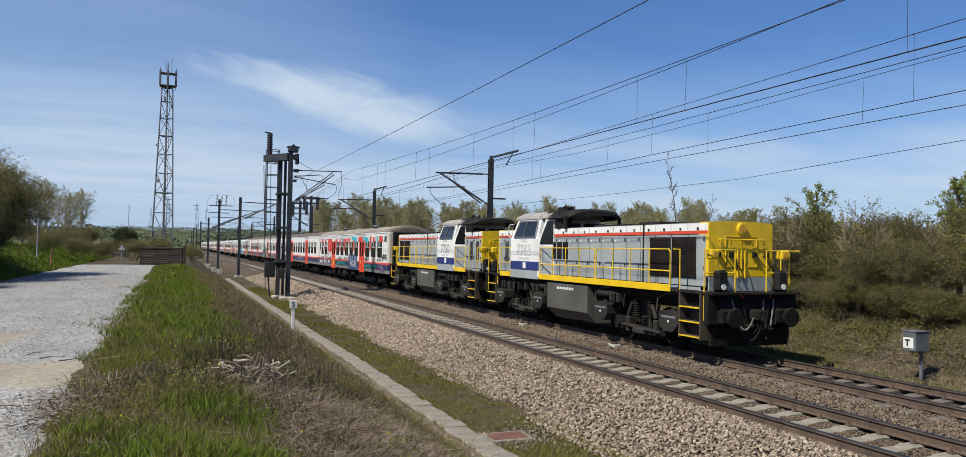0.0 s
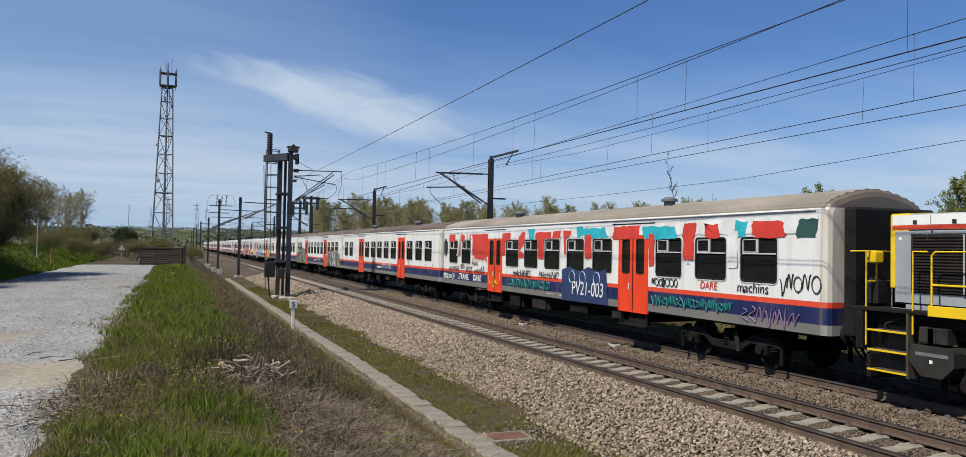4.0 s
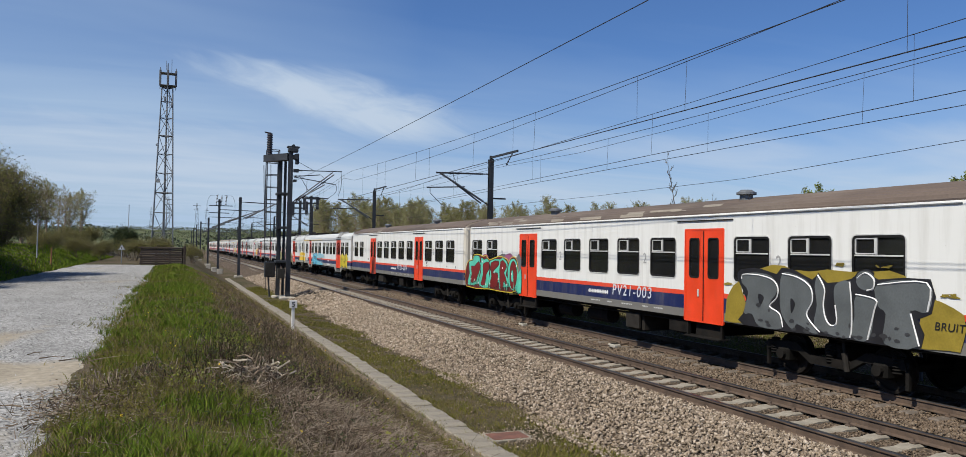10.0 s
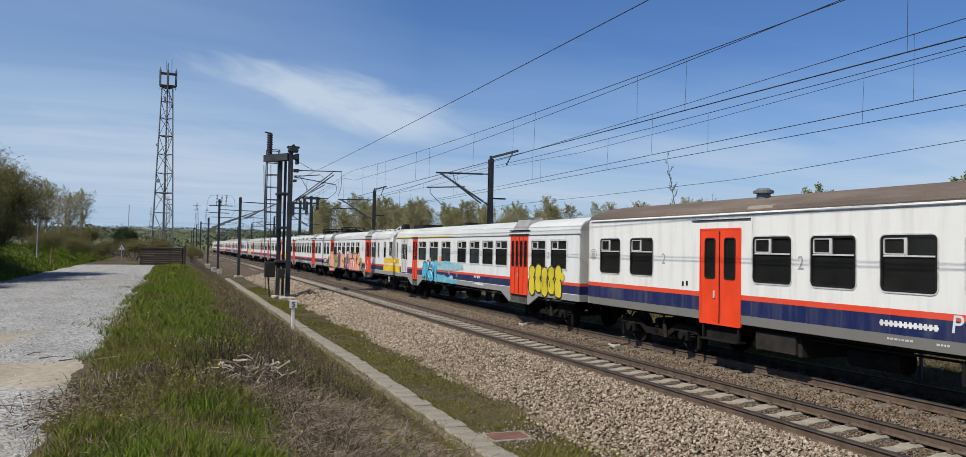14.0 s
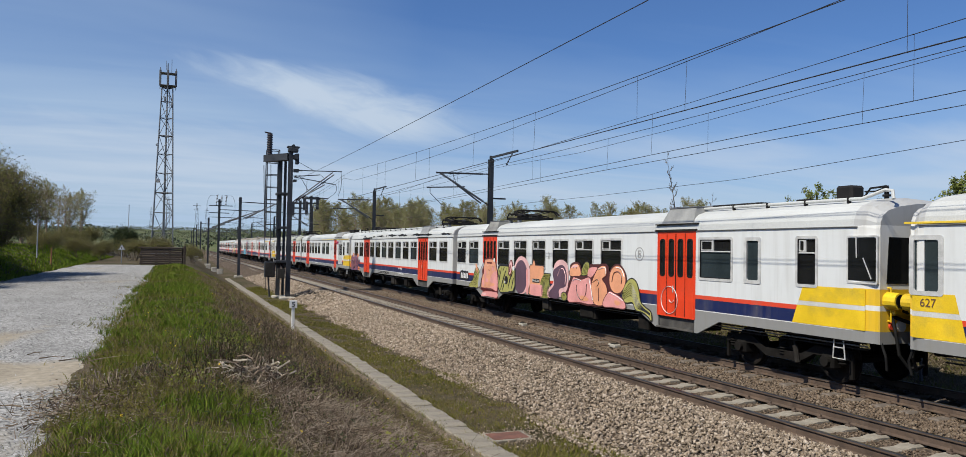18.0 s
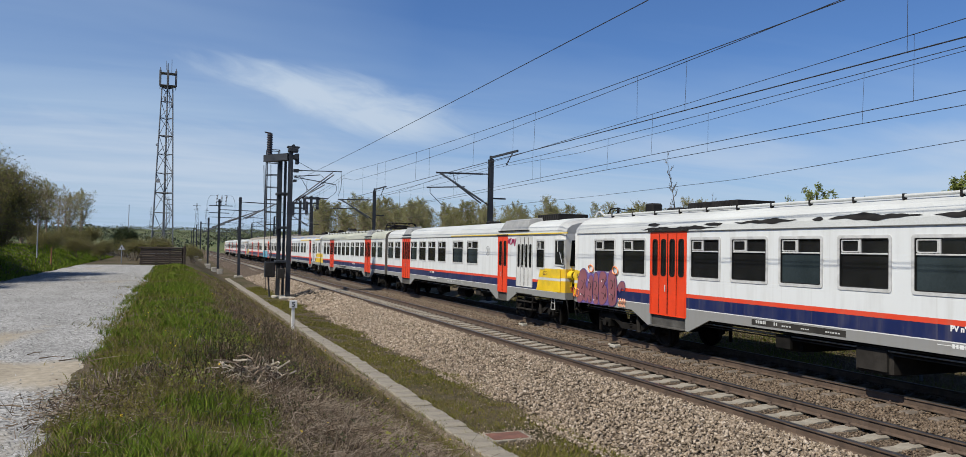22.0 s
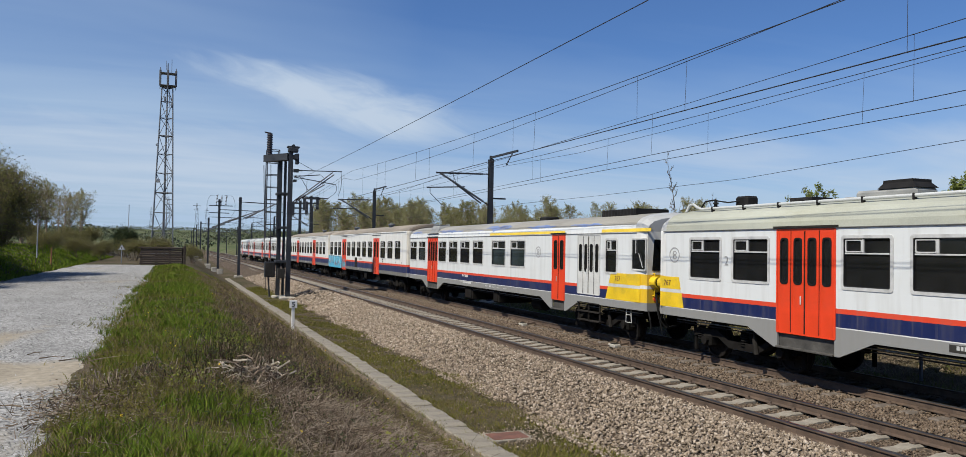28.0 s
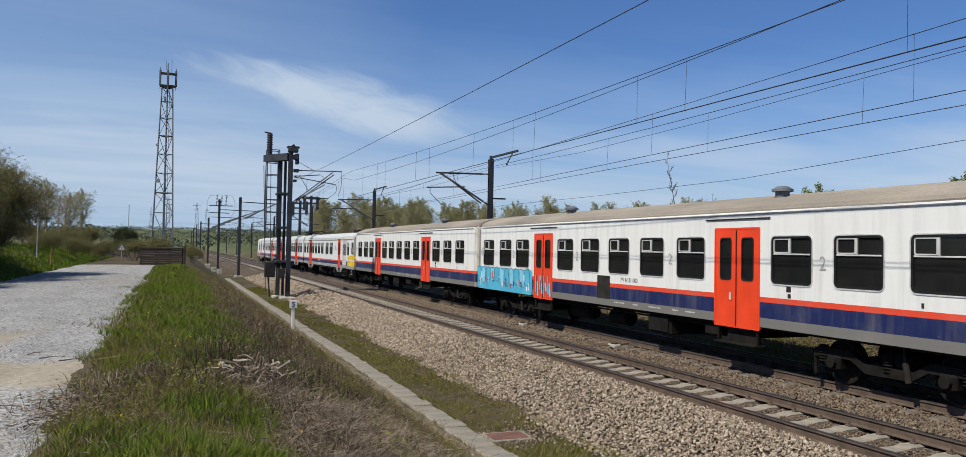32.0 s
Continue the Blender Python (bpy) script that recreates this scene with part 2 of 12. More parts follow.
M["steel_pale"] = plain("pale_galvanised_steel", (0.36, 0.38, 0.40), 0.55, 0.35, 0.25, 3, 40, 0.15)
M["steel_mid"] = plain("weathered_grey_steel", (0.15, 0.16, 0.175), 0.6, 0.3, 0.25, 3, 40, 0.15)
M["wire"] = plain("weathered_copper_wire", (0.045, 0.045, 0.05), 0.6, 0.5, 0.2, 4, 40, 0.05)
M["insulator"] = plain("brown_insulator", (0.03, 0.02, 0.018), 0.25, 0, 0.3, 5, 40, 0.05)
M["rail_side"] = plain("rusty_rail", (0.088, 0.058, 0.040), 0.88, 0.0, 0.35, 4, 60, 0.3, (0.15, 0.105, 0.075))
M["rail_top"] = plain("worn_rail_head", (0.10, 0.095, 0.095), 0.38, 0.85, 0.2, 3, 80, 0.08, (0.05, 0.045, 0.04))
M["concrete"] = plain("weathered_concrete", (0.42, 0.395, 0.34), 0.9, 0, 0.18, 2.5, 60, 0.4, (0.26, 0.23, 0.19))
M["door_step"] = plain("dark_step_metal", (0.085, 0.08, 0.072), 0.7, 0.2, 0.4, 4, 40, 0.2, (0.04, 0.034, 0.028))
M["sleeper"] = plain("pale_sleeper_concrete", (0.265, 0.236, 0.190), 0.9, 0, 0.25, 3, 60, 0.4, (0.15, 0.125, 0.095))
M["sleeper_dark"] = plain("oily_sleeper_concrete", (0.13, 0.105, 0.085), 0.9, 0, 0.3, 3, 60, 0.4, (0.20, 0.17, 0.14))
M["kerb"] = plain("mossy_drain_cover", (0.255, 0.228, 0.185), 0.95, 0, 0.45, 2.2, 34, 0.8, (0.085, 0.074, 0.046))
M["timber"] = plain("dark_old_sleeper_wood", (0.05, 0.036, 0.028), 0.9, 0, 0.4, 3, 30, 0.6, (0.085, 0.064, 0.05), stretch=(0.3, 1, 3))
M["white_paint"] = plain("white_sign_paint", (0.78, 0.78, 0.76), 0.5, 0, 0.08, 5, 50, 0.08)
M["black_paint"] = plain("black_paint", (0.02, 0.02, 0.022), 0.6, 0, 0.2, 5, 50, 0.08)
M["grey_letter"] = plain("grey_lettering", (0.36, 0.36, 0.355), 0.5, 0, 0.12, 5, 50, 0.05)
M["loco_yellow"] = plain("locomotive_yellow", (0.80, 0.53, 0.012), 0.4, 0, 0.1, 1.5, 40, 0.06, (0.55, 0.36, 0.03))
M["loco_grey"] = plain("locomotive_grey", (0.335, 0.365, 0.372), 0.42, 0, 0.10, 1.2, 40, 0.06, (0.25, 0.265, 0.26), stretch=(1, 1, 0.3))
M["loco_white"] = plain("locomotive_white", (0.82, 0.82, 0.80), 0.38, 0, 0.06, 1.2, 40, 0.05, (0.55, 0.53, 0.48), stretch=(1, 1, 0.4))
M["loco_blue"] = plain("locomotive_blue", (0.02, 0.035, 0.17), 0.4, 0, 0.12, 2, 40, 0.05)
M["loco_red"] = plain("locomotive_red_line", (0.66, 0.07, 0.03), 0.45, 0, 0.12, 2, 40, 0.05)
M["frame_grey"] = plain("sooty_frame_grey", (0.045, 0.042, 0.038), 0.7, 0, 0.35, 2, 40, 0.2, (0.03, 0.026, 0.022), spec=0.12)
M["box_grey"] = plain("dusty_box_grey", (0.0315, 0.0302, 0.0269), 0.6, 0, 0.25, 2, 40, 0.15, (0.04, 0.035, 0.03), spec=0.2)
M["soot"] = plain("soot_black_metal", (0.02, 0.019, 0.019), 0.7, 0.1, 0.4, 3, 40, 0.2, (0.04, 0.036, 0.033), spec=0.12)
M["cab_roof"] = plain("grimy_cab_roof", (0.33, 0.31, 0.28), 0.7, 0, 0.25, 2, 30, 0.2, (0.15, 0.11, 0.09))
M["rust_post"] = plain("rust_orange_paint", (0.33, 0.14, 0.055), 0.7, 0, 0.2, 4, 40, 0.1)
M["lamp_glass"] = plain("pale_lamp_lens", (0.75, 0.75, 0.70), 0.12, 0, 0.1, 4, 40, 0.05)
M["amber"] = plain("amber_plate", (0.62, 0.33, 0.03), 0.5, 0, 0.2, 4, 40, 0.05)


def make_glass():
    k = Nodes("dark_window_glass")
    film = k.noise(2.5, 5)
    k.b.inputs["Transmission Weight"].default_value = 0.75
    k.b.inputs["IOR"].default_value = 1.45
    col = k.ramp(film, [(0.3, (0.035, 0.037, 0.04)), (0.75, (0.065, 0.066, 0.066))])
    return k.done(col, k.ramp(film, [(0.3, (0.03,) * 3), (0.8, (0.10,) * 3)]))


M["glass"] = make_glass()
# Opaque slate colour holds the glass tint and a painted sky reflection together.
M["glass_slate"] = plain("slate_tint_and_sky_glass", (0.030, 0.042, 0.047), 0.12, 0, 0.2, 1.5, 20, 0.0)
M["glass_black"] = plain("black_cab_glass", (0.010, 0.011, 0.012), 0.10, 0, 0.2, 1.5, 20, 0.0)
M["faint_letter"] = plain("faded_grey_lettering", (0.57, 0.575, 0.57), 0.5, 0, 0.12, 5, 50, 0.05)
M["grille_brown"] = plain("brown_black_grille", (0.032, 0.026, 0.022), 0.7, 0.1, 0.3, 3, 40, 0.1, spec=0.12)
M["hose_pale"] = plain("pale_dusty_hose", (0.15, 0.15, 0.145), 0.7, 0, 0.2, 5, 40, 0.1)


def paint(name, colour, rough=0.45):
    """Sprayed paint in one colour, cloudy at its edges."""
    key = "spray_" + name
    if key not in M:
        M[key] = plain(name + "_spray_paint", colour, rough, 0, 0.16, 2.2, 30, 0.05)
    return M[key]

# ---- shape tools ----
class Shape:
    """Collects the corners and faces of one mesh."""

    def __init__(self):
        self.v, self.f = [], []

    def add(self, verts, faces):
        n = len(self.v)
        self.v += [tuple(p) for p in verts]
        self.f += [tuple(i + n for i in f) for f in faces]
        return self

    def box(self, x0, x1, y0, y1, z0, z1, c=0.0):
        """A box with its edges cut off by c."""
        x0, x1, y0, y1, z0, z1 = min(x0, x1), max(x0, x1), min(y0, y1), max(y0, y1), min(z0, z1), max(z0, z1)
        if c <= 0:
            v = [(x, y, z) for z in (z0, z1) for y in (y0, y1) for x in (x0, x1)]
            return self.add(v, [(0, 2, 3, 1), (4, 5, 7, 6), (0, 1, 5, 4), (2, 6, 7, 3), (0, 4, 6, 2), (1, 3, 7, 5)])
        c = min(c, (x1 - x0) / 2.1, (y1 - y0) / 2.1, (z1 - z0) / 2.1)
        v, idx = [], {}
        for sx in (0, 1):
            for sy in (0, 1):
                for sz in (0, 1):
                    X, Y, Z = (x0, x1)[sx], (y0, y1)[sy], (z0, z1)[sz]
                    ix, iy, iz = (c, -c)[sx], (c, -c)[sy], (c, -c)[sz]
                    for a, p in (("x", (X, Y + iy, Z + iz)), ("y", (X + ix, Y, Z + iz)), ("z", (X + ix, Y + iy, Z))):
                        idx[sx, sy, sz, a] = len(v)
                        v.append(p)
        f = []
        for s in (0, 1):
            q = [idx[s, 0, 0, "x"], idx[s, 1, 0, "x"], idx[s, 1, 1, "x"], idx[s, 0, 1, "x"]]
            f.append(q if s else q[::-1])
            q = [idx[0, s, 0, "y"], idx[1, s, 0, "y"], idx[1, s, 1, "y"], idx[0, s, 1, "y"]]
            f.append(q[::-1] if s else q)
            q = [idx[0, 0, s, "z"], idx[1, 0, s, "z"], idx[1, 1, s, "z"], idx[0, 1, s, "z"]]
            f.append(q if s else q[::-1])
        for a in (0, 1):
            for b in (0, 1):
                q = [idx[0, a, b, "y"], idx[1, a, b, "y"], idx[1, a, b, "z"], idx[0, a, b, "z"]]
                f.append(q if a != b else q[::-1])
                q = [idx[a, 0, b, "x"], idx[a, 1, b, "x"], idx[a, 1, b, "z"], idx[a, 0, b, "z"]]
                f.append(q[::-1] if a != b else q)
                q = [idx[a, b, 0, "x"], idx[a, b, 1, "x"], idx[a, b, 1, "y"], idx[a, b, 0, "y"]]
                f.append(q if a != b else q[::-1])
        for a in (0, 1):
            for b in (0, 1):
                for d in (0, 1):
                    q = [idx[a, b, d, "x"], idx[a, b, d, "y"], idx[a, b, d, "z"]]
                    f.append(q if (a + b + d) % 2 else q[::-1])
        return self.add(v, f)

    def tube(self, p0, p1, r0, r1=None, n=8, caps=True):
        """A round bar from p0 to p1."""
        p0, p1 = Vector(p0), Vector(p1)
        r1 = r0 if r1 is None else r1
        d = (p1 - p0).normalized()
        a = d.cross(Vector((0, 0, 1)) if abs(d.z) < 0.9 else Vector((1, 0, 0))).normalized()
        b = d.cross(a)
        v = []
        for p, r in ((p0, r0), (p1, r1)):
            for i in range(n):
                t = 2 * math.pi * i / n
                v.append(p + a * (r * math.cos(t)) + b * (r * math.sin(t)))
        f = [(i, (i + 1) % n, n + (i + 1) % n, n + i) for i in range(n)]
        if caps:
            f += [tuple(range(n))[::-1], tuple(range(n, 2 * n))]
        return self.add(v, f)

    def path(self, pts, r, n=6):
        """A round bar along a line of points, in one piece."""
        ps = [Vector(p) for p in pts]
        ways = [(b - a).normalized() for a, b in zip(ps, ps[1:])]
        rings, ref = [], None
        for i, p in enumerate(ps):
            d0, d1 = ways[max(0, i - 1)], ways[min(len(ways) - 1, i)]
            d = (d0 + d1)
            d = d.normalized() if d.length > 0.05 else d1
            if ref is None:
                ref = Vector((0, 0, 1)) if abs(d.z) < 0.9 else Vector((1, 0, 0))
            a = (ref - d * ref.dot(d))
            a = a.normalized() if a.length > 1e-3 else d.orthogonal().normalized()
            b = d.cross(a)
            ref = a
            rings.append([p + a * (r * math.cos(2 * math.pi * k / n)) + b * (r * math.sin(2 * math.pi * k / n)) for k in range(n)])
        return self.loft(rings)

    def beam(self, p0, p1, w, h):
        """A square bar from p0 to p1, w wide and h high."""
        p0, p1 = Vector(p0), Vector(p1)
        d = (p1 - p0).normalized()
        up = Vector((0, 0, 1)) if abs(d.z) < 0.95 else Vector((0, 1, 0))
        a = d.cross(up).normalized() * (w / 2)
        b = a.cross(d).normalized() * (h / 2)
        v = [p + s * a + t * b for p in (p0, p1) for s, t in ((-1, -1), (1, -1), (1, 1), (-1, 1))]
        return self.add(v, [(3, 2, 1, 0), (4, 5, 6, 7), (0, 1, 5, 4), (1, 2, 6, 5), (2, 3, 7, 6), (3, 0, 4, 7)])

    def prism(self, prof, axis, a0, a1):
        """A flat outline, pulled along an axis: x takes (y, z), y takes (x, z), z takes (x, y)."""
        n = len(prof)
        put = {"x": lambda p, q, a: (a, p, q), "y": lambda p, q, a: (p, a, q), "z": lambda p, q, a: (p, q, a)}[axis]
        v = [put(p, q, a) for a in (a0, a1) for p, q in prof]
        f = [(i, (i + 1) % n, n + (i + 1) % n, n + i) for i in range(n)]
        f += [tuple(range(n))[::-1], tuple(range(n, 2 * n))]
        return self.add(v, f)

    def loft(self, rings, closed=True, caps=True):
        n = len(rings[0])
        v = [p for r in rings for p in r]
        f = []
        for k in range(len(rings) - 1):
            for i in range(n if closed else n - 1):
                j = (i + 1) % n
                f.append((k * n + i, k * n + j, (k + 1) * n + j, (k + 1) * n + i))
        if caps:
            f += [tuple(range(n))[::-1], tuple(range((len(rings) - 1) * n, len(rings) * n))]
        return self.add(v, f)

    def wall(self, x0, x1, y0, y1, z0, z1, holes):
        """A wall between x0 and x1 with openings (ya, yb, za, zb) right through it."""
        ys = sorted({y0, y1, *[v for h in holes for v in h[:2] if y0 < v < y1]})
        zs = sorted({z0, z1, *[v for h in holes for v in h[2:] if z0 < v < z1]})
        solid = {}
        for i in range(len(ys) - 1):
            for j in range(len(zs) - 1):
                my, mz = (ys[i] + ys[i + 1]) / 2, (zs[j] + zs[j + 1]) / 2
                solid[i, j] = not any(h[0] < my < h[1] and h[2] < mz < h[3] for h in holes)
        idx, v, f = {}, [], []

        def vid(k, i, j):
            if (k, i, j) not in idx:
                idx[k, i, j] = len(v)
                v.append(((x0, x1)[k], ys[i], zs[j]))
            return idx[k, i, j]

        for (i, j), s in solid.items():
            if not s:
                continue
            f.append((vid(0, i, j), vid(0, i, j + 1), vid(0, i + 1, j + 1), vid(0, i + 1, j)))
            f.append((vid(1, i, j), vid(1, i + 1, j), vid(1, i + 1, j + 1), vid(1, i, j + 1)))
            for di, dj, e in ((-1, 0, ((i, j), (i, j + 1))), (1, 0, ((i + 1, j + 1), (i + 1, j))), (0, -1, ((i + 1, j), (i, j))), (0, 1, ((i, j + 1), (i + 1, j + 1)))):
                if not solid.get((i + di, j + dj), False):
                    a, b = e
                    f.append((vid(0, *a), vid(1, *a), vid(1, *b), vid(0, *b)))
        return self.add(v, f)

    def ring(self, outer, inner, x0, x1):
        """A frame between two outlines of (y, z), from x0 to x1."""
        n = len(outer)
        v = [(x, *p) for x in (x0, x1) for o in (outer, inner) for p in o]
        f = []
        for i in range(n):
            j = (i + 1) % n
            f += [(i, j, n + j, n + i), (2 * n + i, 3 * n + i, 3 * n + j, 2 * n + j),
                  (i, 2 * n + i, 2 * n + j, j), (n + i, n + j, 3 * n + j, 3 * n + i)]
        return self.add(v, f)


def droop(a, b, sag, n=9):
    """A smooth hanging line between two points."""
    a, b = Vector(a), Vector(b)
    return [a.lerp(b, i / n) - Vector((0, 0, sag * 4 * (i / n) * (1 - i / n))) for i in range(n + 1)]


def rounded(y0, y1, z0, z1, r, k=3):
    """The outline of a rectangle with round corners."""
    out = []
    for cy, cz, a in ((y1 - r, z1 - r, 0), (y0 + r, z1 - r, 90), (y0 + r, z0 + r, 180), (y1 - r, z0 + r, 270)):
        for i in range(k + 1):
            t = radians(a + 90 * i / k)
            out.append((cy + r * math.cos(t), cz + r * math.sin(t)))
    return out


def mesh_of(name, s, material, smooth=False):
    me = bpy.data.meshes.new(name)
    me.from_pydata(s.v, [], s.f)
    me.materials.append(material)
    if smooth:
        me.polygons.foreach_set("use_smooth", [True] * len(me.polygons))
    me.update()
    return me


def part(name, s, material, parent, label="", smooth=False):
    """One mesh object under a thing or under a part."""
    me = s if isinstance(s, bpy.types.Mesh) else mesh_of(name, s, material, smooth)
    ob = new(name, me)
    ob.parent = parent
    return tagged(ob, label)


def thing(name, label, category, group="", at=(0, 0, 0), rz=0):
    ob = new(name)
    ob.empty_display_size = 0.3
    ob.matrix_basis = pose(*at, 0, 0, rz)
    return tagged(ob, label, category, group)


def solo(name, s, material, label, category, group="", kind="", smooth=False):
    return tagged(new(name, mesh_of(name, s, material, smooth)), label, category, group, kind)


def heap(name, verts, faces, material):
    """A mesh from arrays of corners (n, 3) and triangles or quads (m, k)."""
    me = bpy.data.meshes.new(name)
    k = faces.shape[1]
    me.vertices.add(len(verts))
    me.vertices.foreach_set("co", np.asarray(verts, np.float32).ravel())
    me.loops.add(faces.size)
    me.loops.foreach_set("vertex_index", faces.astype(np.int32).ravel())
    me.polygons.add(len(faces))
    me.polygons.foreach_set("loop_start", np.arange(0, faces.size, k, dtype=np.int32))
    me.polygons.foreach_set("loop_total", np.full(len(faces), k, np.int32))
    me.materials.append(material)
    me.update(calc_edges=True)
    me.validate()
    return me


def words(text, size, material, parent, y, z, x, name="lettering", label="", mirror=1, spacing=1.0, shear=0.0, flip=False, tall=1.0, bold=0.0):
    """Flat lettering on the near side of a thing: it reads along -y, seen from -x."""
    cu = bpy.data.curves.new(name, "FONT")
    cu.body, cu.size, cu.extrude, cu.space_character, cu.shear, cu.offset = text, size, 0.0015, spacing, shear, bold
    cu.align_x = "CENTER"
    tmp = bpy.data.objects.new(name, cu)
    me = bpy.data.meshes.new_from_object(tmp)
    bpy.data.objects.remove(tmp)
    me.transform(Matrix.Diagonal((1, tall, 1, 1)))
    me.materials.append(material)
    ob = new(name, me)
    ob.matrix_basis = Matrix(((0, 0, -1, x), (-1, 0, 0, y), (0, 1, 0, z), (0, 0, 0, 1)))
    ob.parent = parent
    return tagged(ob, label)

# ---- ground ----
NEAR_X, FAR_X = 9.81, 13.66          # middles of the two tracks
GAUGE = 0.7525
CROSS = [(-60, 2.4), (-30, 2.4), (-14, 2.3), (-10.5, 2.1), (-8.4, 1.55), (-7.0, 1.03), (-6.4, 0.97), (-3.5, 0.99), (-1.2, 0.96),
         (-0.7, 1.02), (0.0, 1.06), (0.7, 1.0), (1.3, 0.80), (2.0, 0.50), (2.8, 0.13), (3.6, -0.25), (4.2, -0.52), (4.5, -0.62), (5.1, -0.64),
         (6.0, -0.60), (6.9, -0.60), (7.4, -0.66), (15.6, -0.75), (16.2, -0.66), (17.2, -0.50), (18.4, 0.0), (19.6, 0.55), (21.5, 1.0),
         (26, 1.25), (40, 1.2), (80, 1.0)]
CX, CZ = np.array([c[0] for c in CROSS]), np.array([c[1] for c in CROSS])


def rough_ground(x, y):
    """Small humps of the bank."""
    return 0.05 * np.sin(1.7 * x + 0.9 * y) * np.sin(0.8 * y - 0.6 * x) + 0.035 * np.sin(3.1 * y + 1.3) * np.sin(2.6 * x + 0.4)


def height(x, y):
    x, y = np.asarray(x, float), np.asarray(y, float)
    z = np.interp(x, CX, CZ)
    bank = np.clip((x + 1.0) / 0.8, 0, 1) * np.clip((4.2 - x) / 0.8, 0, 1)
    verge = np.clip((-7.2 - x) / 2, 0, 1) + np.clip((x - 17.5) / 2, 0, 1)
    z = z + rough_ground(x, y) * (bank + 1.6 * verge)
    far = np.hypot(x, y)
    hill = np.clip((far - 350) / 2000, 0, 1) ** 1.3
    roll = 0.75 + 0.25 * np.sin(0.0031 * x + 0.7) + 0.18 * np.sin(0.0013 * y + 0.004 * x)
    flat = np.exp(-((x - 11) / 45) ** 2) * np.clip((1500 - far) / 1000, 0, 1)
    return z * np.clip((900 - far) / 500, 0.0, 1) + 46 * hill * roll * (1 - 0.6 * flat)


def ground_material():
    k = Nodes("grassy_earth")
    big, mid, fine = k.noise(0.05, 5), k.noise(0.9, 6, (1, 1, 1), 0.65), k.noise(22, 4)
    # Grass tones lowered so the gaps between blades look shaded.
    grass = k.ramp(mid, [(0.25, (0.022, 0.024, 0.009)), (0.5, (0.042, 0.040, 0.015)), (0.75, (0.085, 0.068, 0.036))])
    earth = k.ramp(fine, [(0.3, (0.048, 0.037, 0.026)), (0.7, (0.15, 0.115, 0.082))])
    col = k.mix(k.ramp(k.noise(0.55, 5), [(0.35, (0, 0, 0)), (0.6, (0.85,) * 3)]), grass, earth)
    field = k.ramp(big, [(0.35, (0.042, 0.071, 0.025)), (0.5, (0.083, 0.100, 0.042)), (0.62, (0.133, 0.120, 0.075))])
    sep = k.t.nodes.new("ShaderNodeSeparateXYZ")
    k.link(k.co.outputs["Object"], sep.inputs[0])
    farther = k.math("DIVIDE", k.math("SUBTRACT", sep.outputs[1], 150.0), 200.0, True)
    col = k.mix(farther, col, field)
    k.bump(fine, 0.7, 0.03)
    return k.done(col, 0.95, 0, 0.1)


def make_ground():
    xs = np.unique(np.concatenate([np.linspace(-9, 24, 133), CX, np.linspace(-60, 80, 57), [-3200, -2400, -1700, -1200, -800, -500, -300, -180, -100],
                                   [120, 200, 320, 500, 800, 1200, 1700, 2400, 3200]]))
    ys = np.unique(np.concatenate([np.arange(-20, 30, 0.35), np.arange(30, 80, 1.0), np.arange(80, 200, 6), np.geomspace(200, 3600, 34), [-60, -150, -400, -900]]))
    X, Y = np.meshgrid(xs, ys)
    Z = height(X, Y)
    v = np.stack([X, Y, Z], -1).reshape(-1, 3)
    n, m = len(xs), len(ys)
    i = (np.arange(m - 1)[:, None] * n + np.arange(n - 1)[None, :]).ravel()
    f = np.stack([i, i + 1, i + n + 1, i + n], -1)
    me = heap("ground", v, f, ground_material())
    me.polygons.foreach_set("use_smooth", [True] * len(me.polygons))
    tagged(new("ground", me), "grassy railway embankment with bare earth and fields beyond", "ground", "", "structure")


def strip(name, xs, y0, y1, step, lift, mat, label, category, edge=0.0, bulge=0.0):
    """A sheet that follows the ground, with an uneven edge."""
    ys = np.arange(y0, y1 + step, step)
    v, f = [], []
    for y in ys:
        for i, x in enumerate(xs):
            e = 0.0
            if i in (0, len(xs) - 1):
                e = edge * (0.6 * math.sin(0.9 * y + i) + 0.4 * math.sin(2.7 * y + 2 * i) + 0.3 * math.sin(6.1 * y))
            e += bulge * max(0, i - len(xs) + 3) / 2 * math.exp(-((y - 9.2) / 2.3) ** 2)
            v.append((x + e, y))
    v = np.array(v)
    z = height(v[:, 0], v[:, 1]) + lift
    z[(np.arange(len(z)) % len(xs) == 0) | (np.arange(len(z)) % len(xs) == len(xs) - 1)] -= lift + 0.02
    n, m = len(xs), len(ys)
    i = (np.arange(m - 1)[:, None] * n + np.arange(n - 1)[None, :]).ravel()
    me = heap(name, np.column_stack([v, z]), np.stack([i, i + 1, i + n + 1, i + n], -1), mat)
    return tagged(new(name, me), label, category, "", "structure")


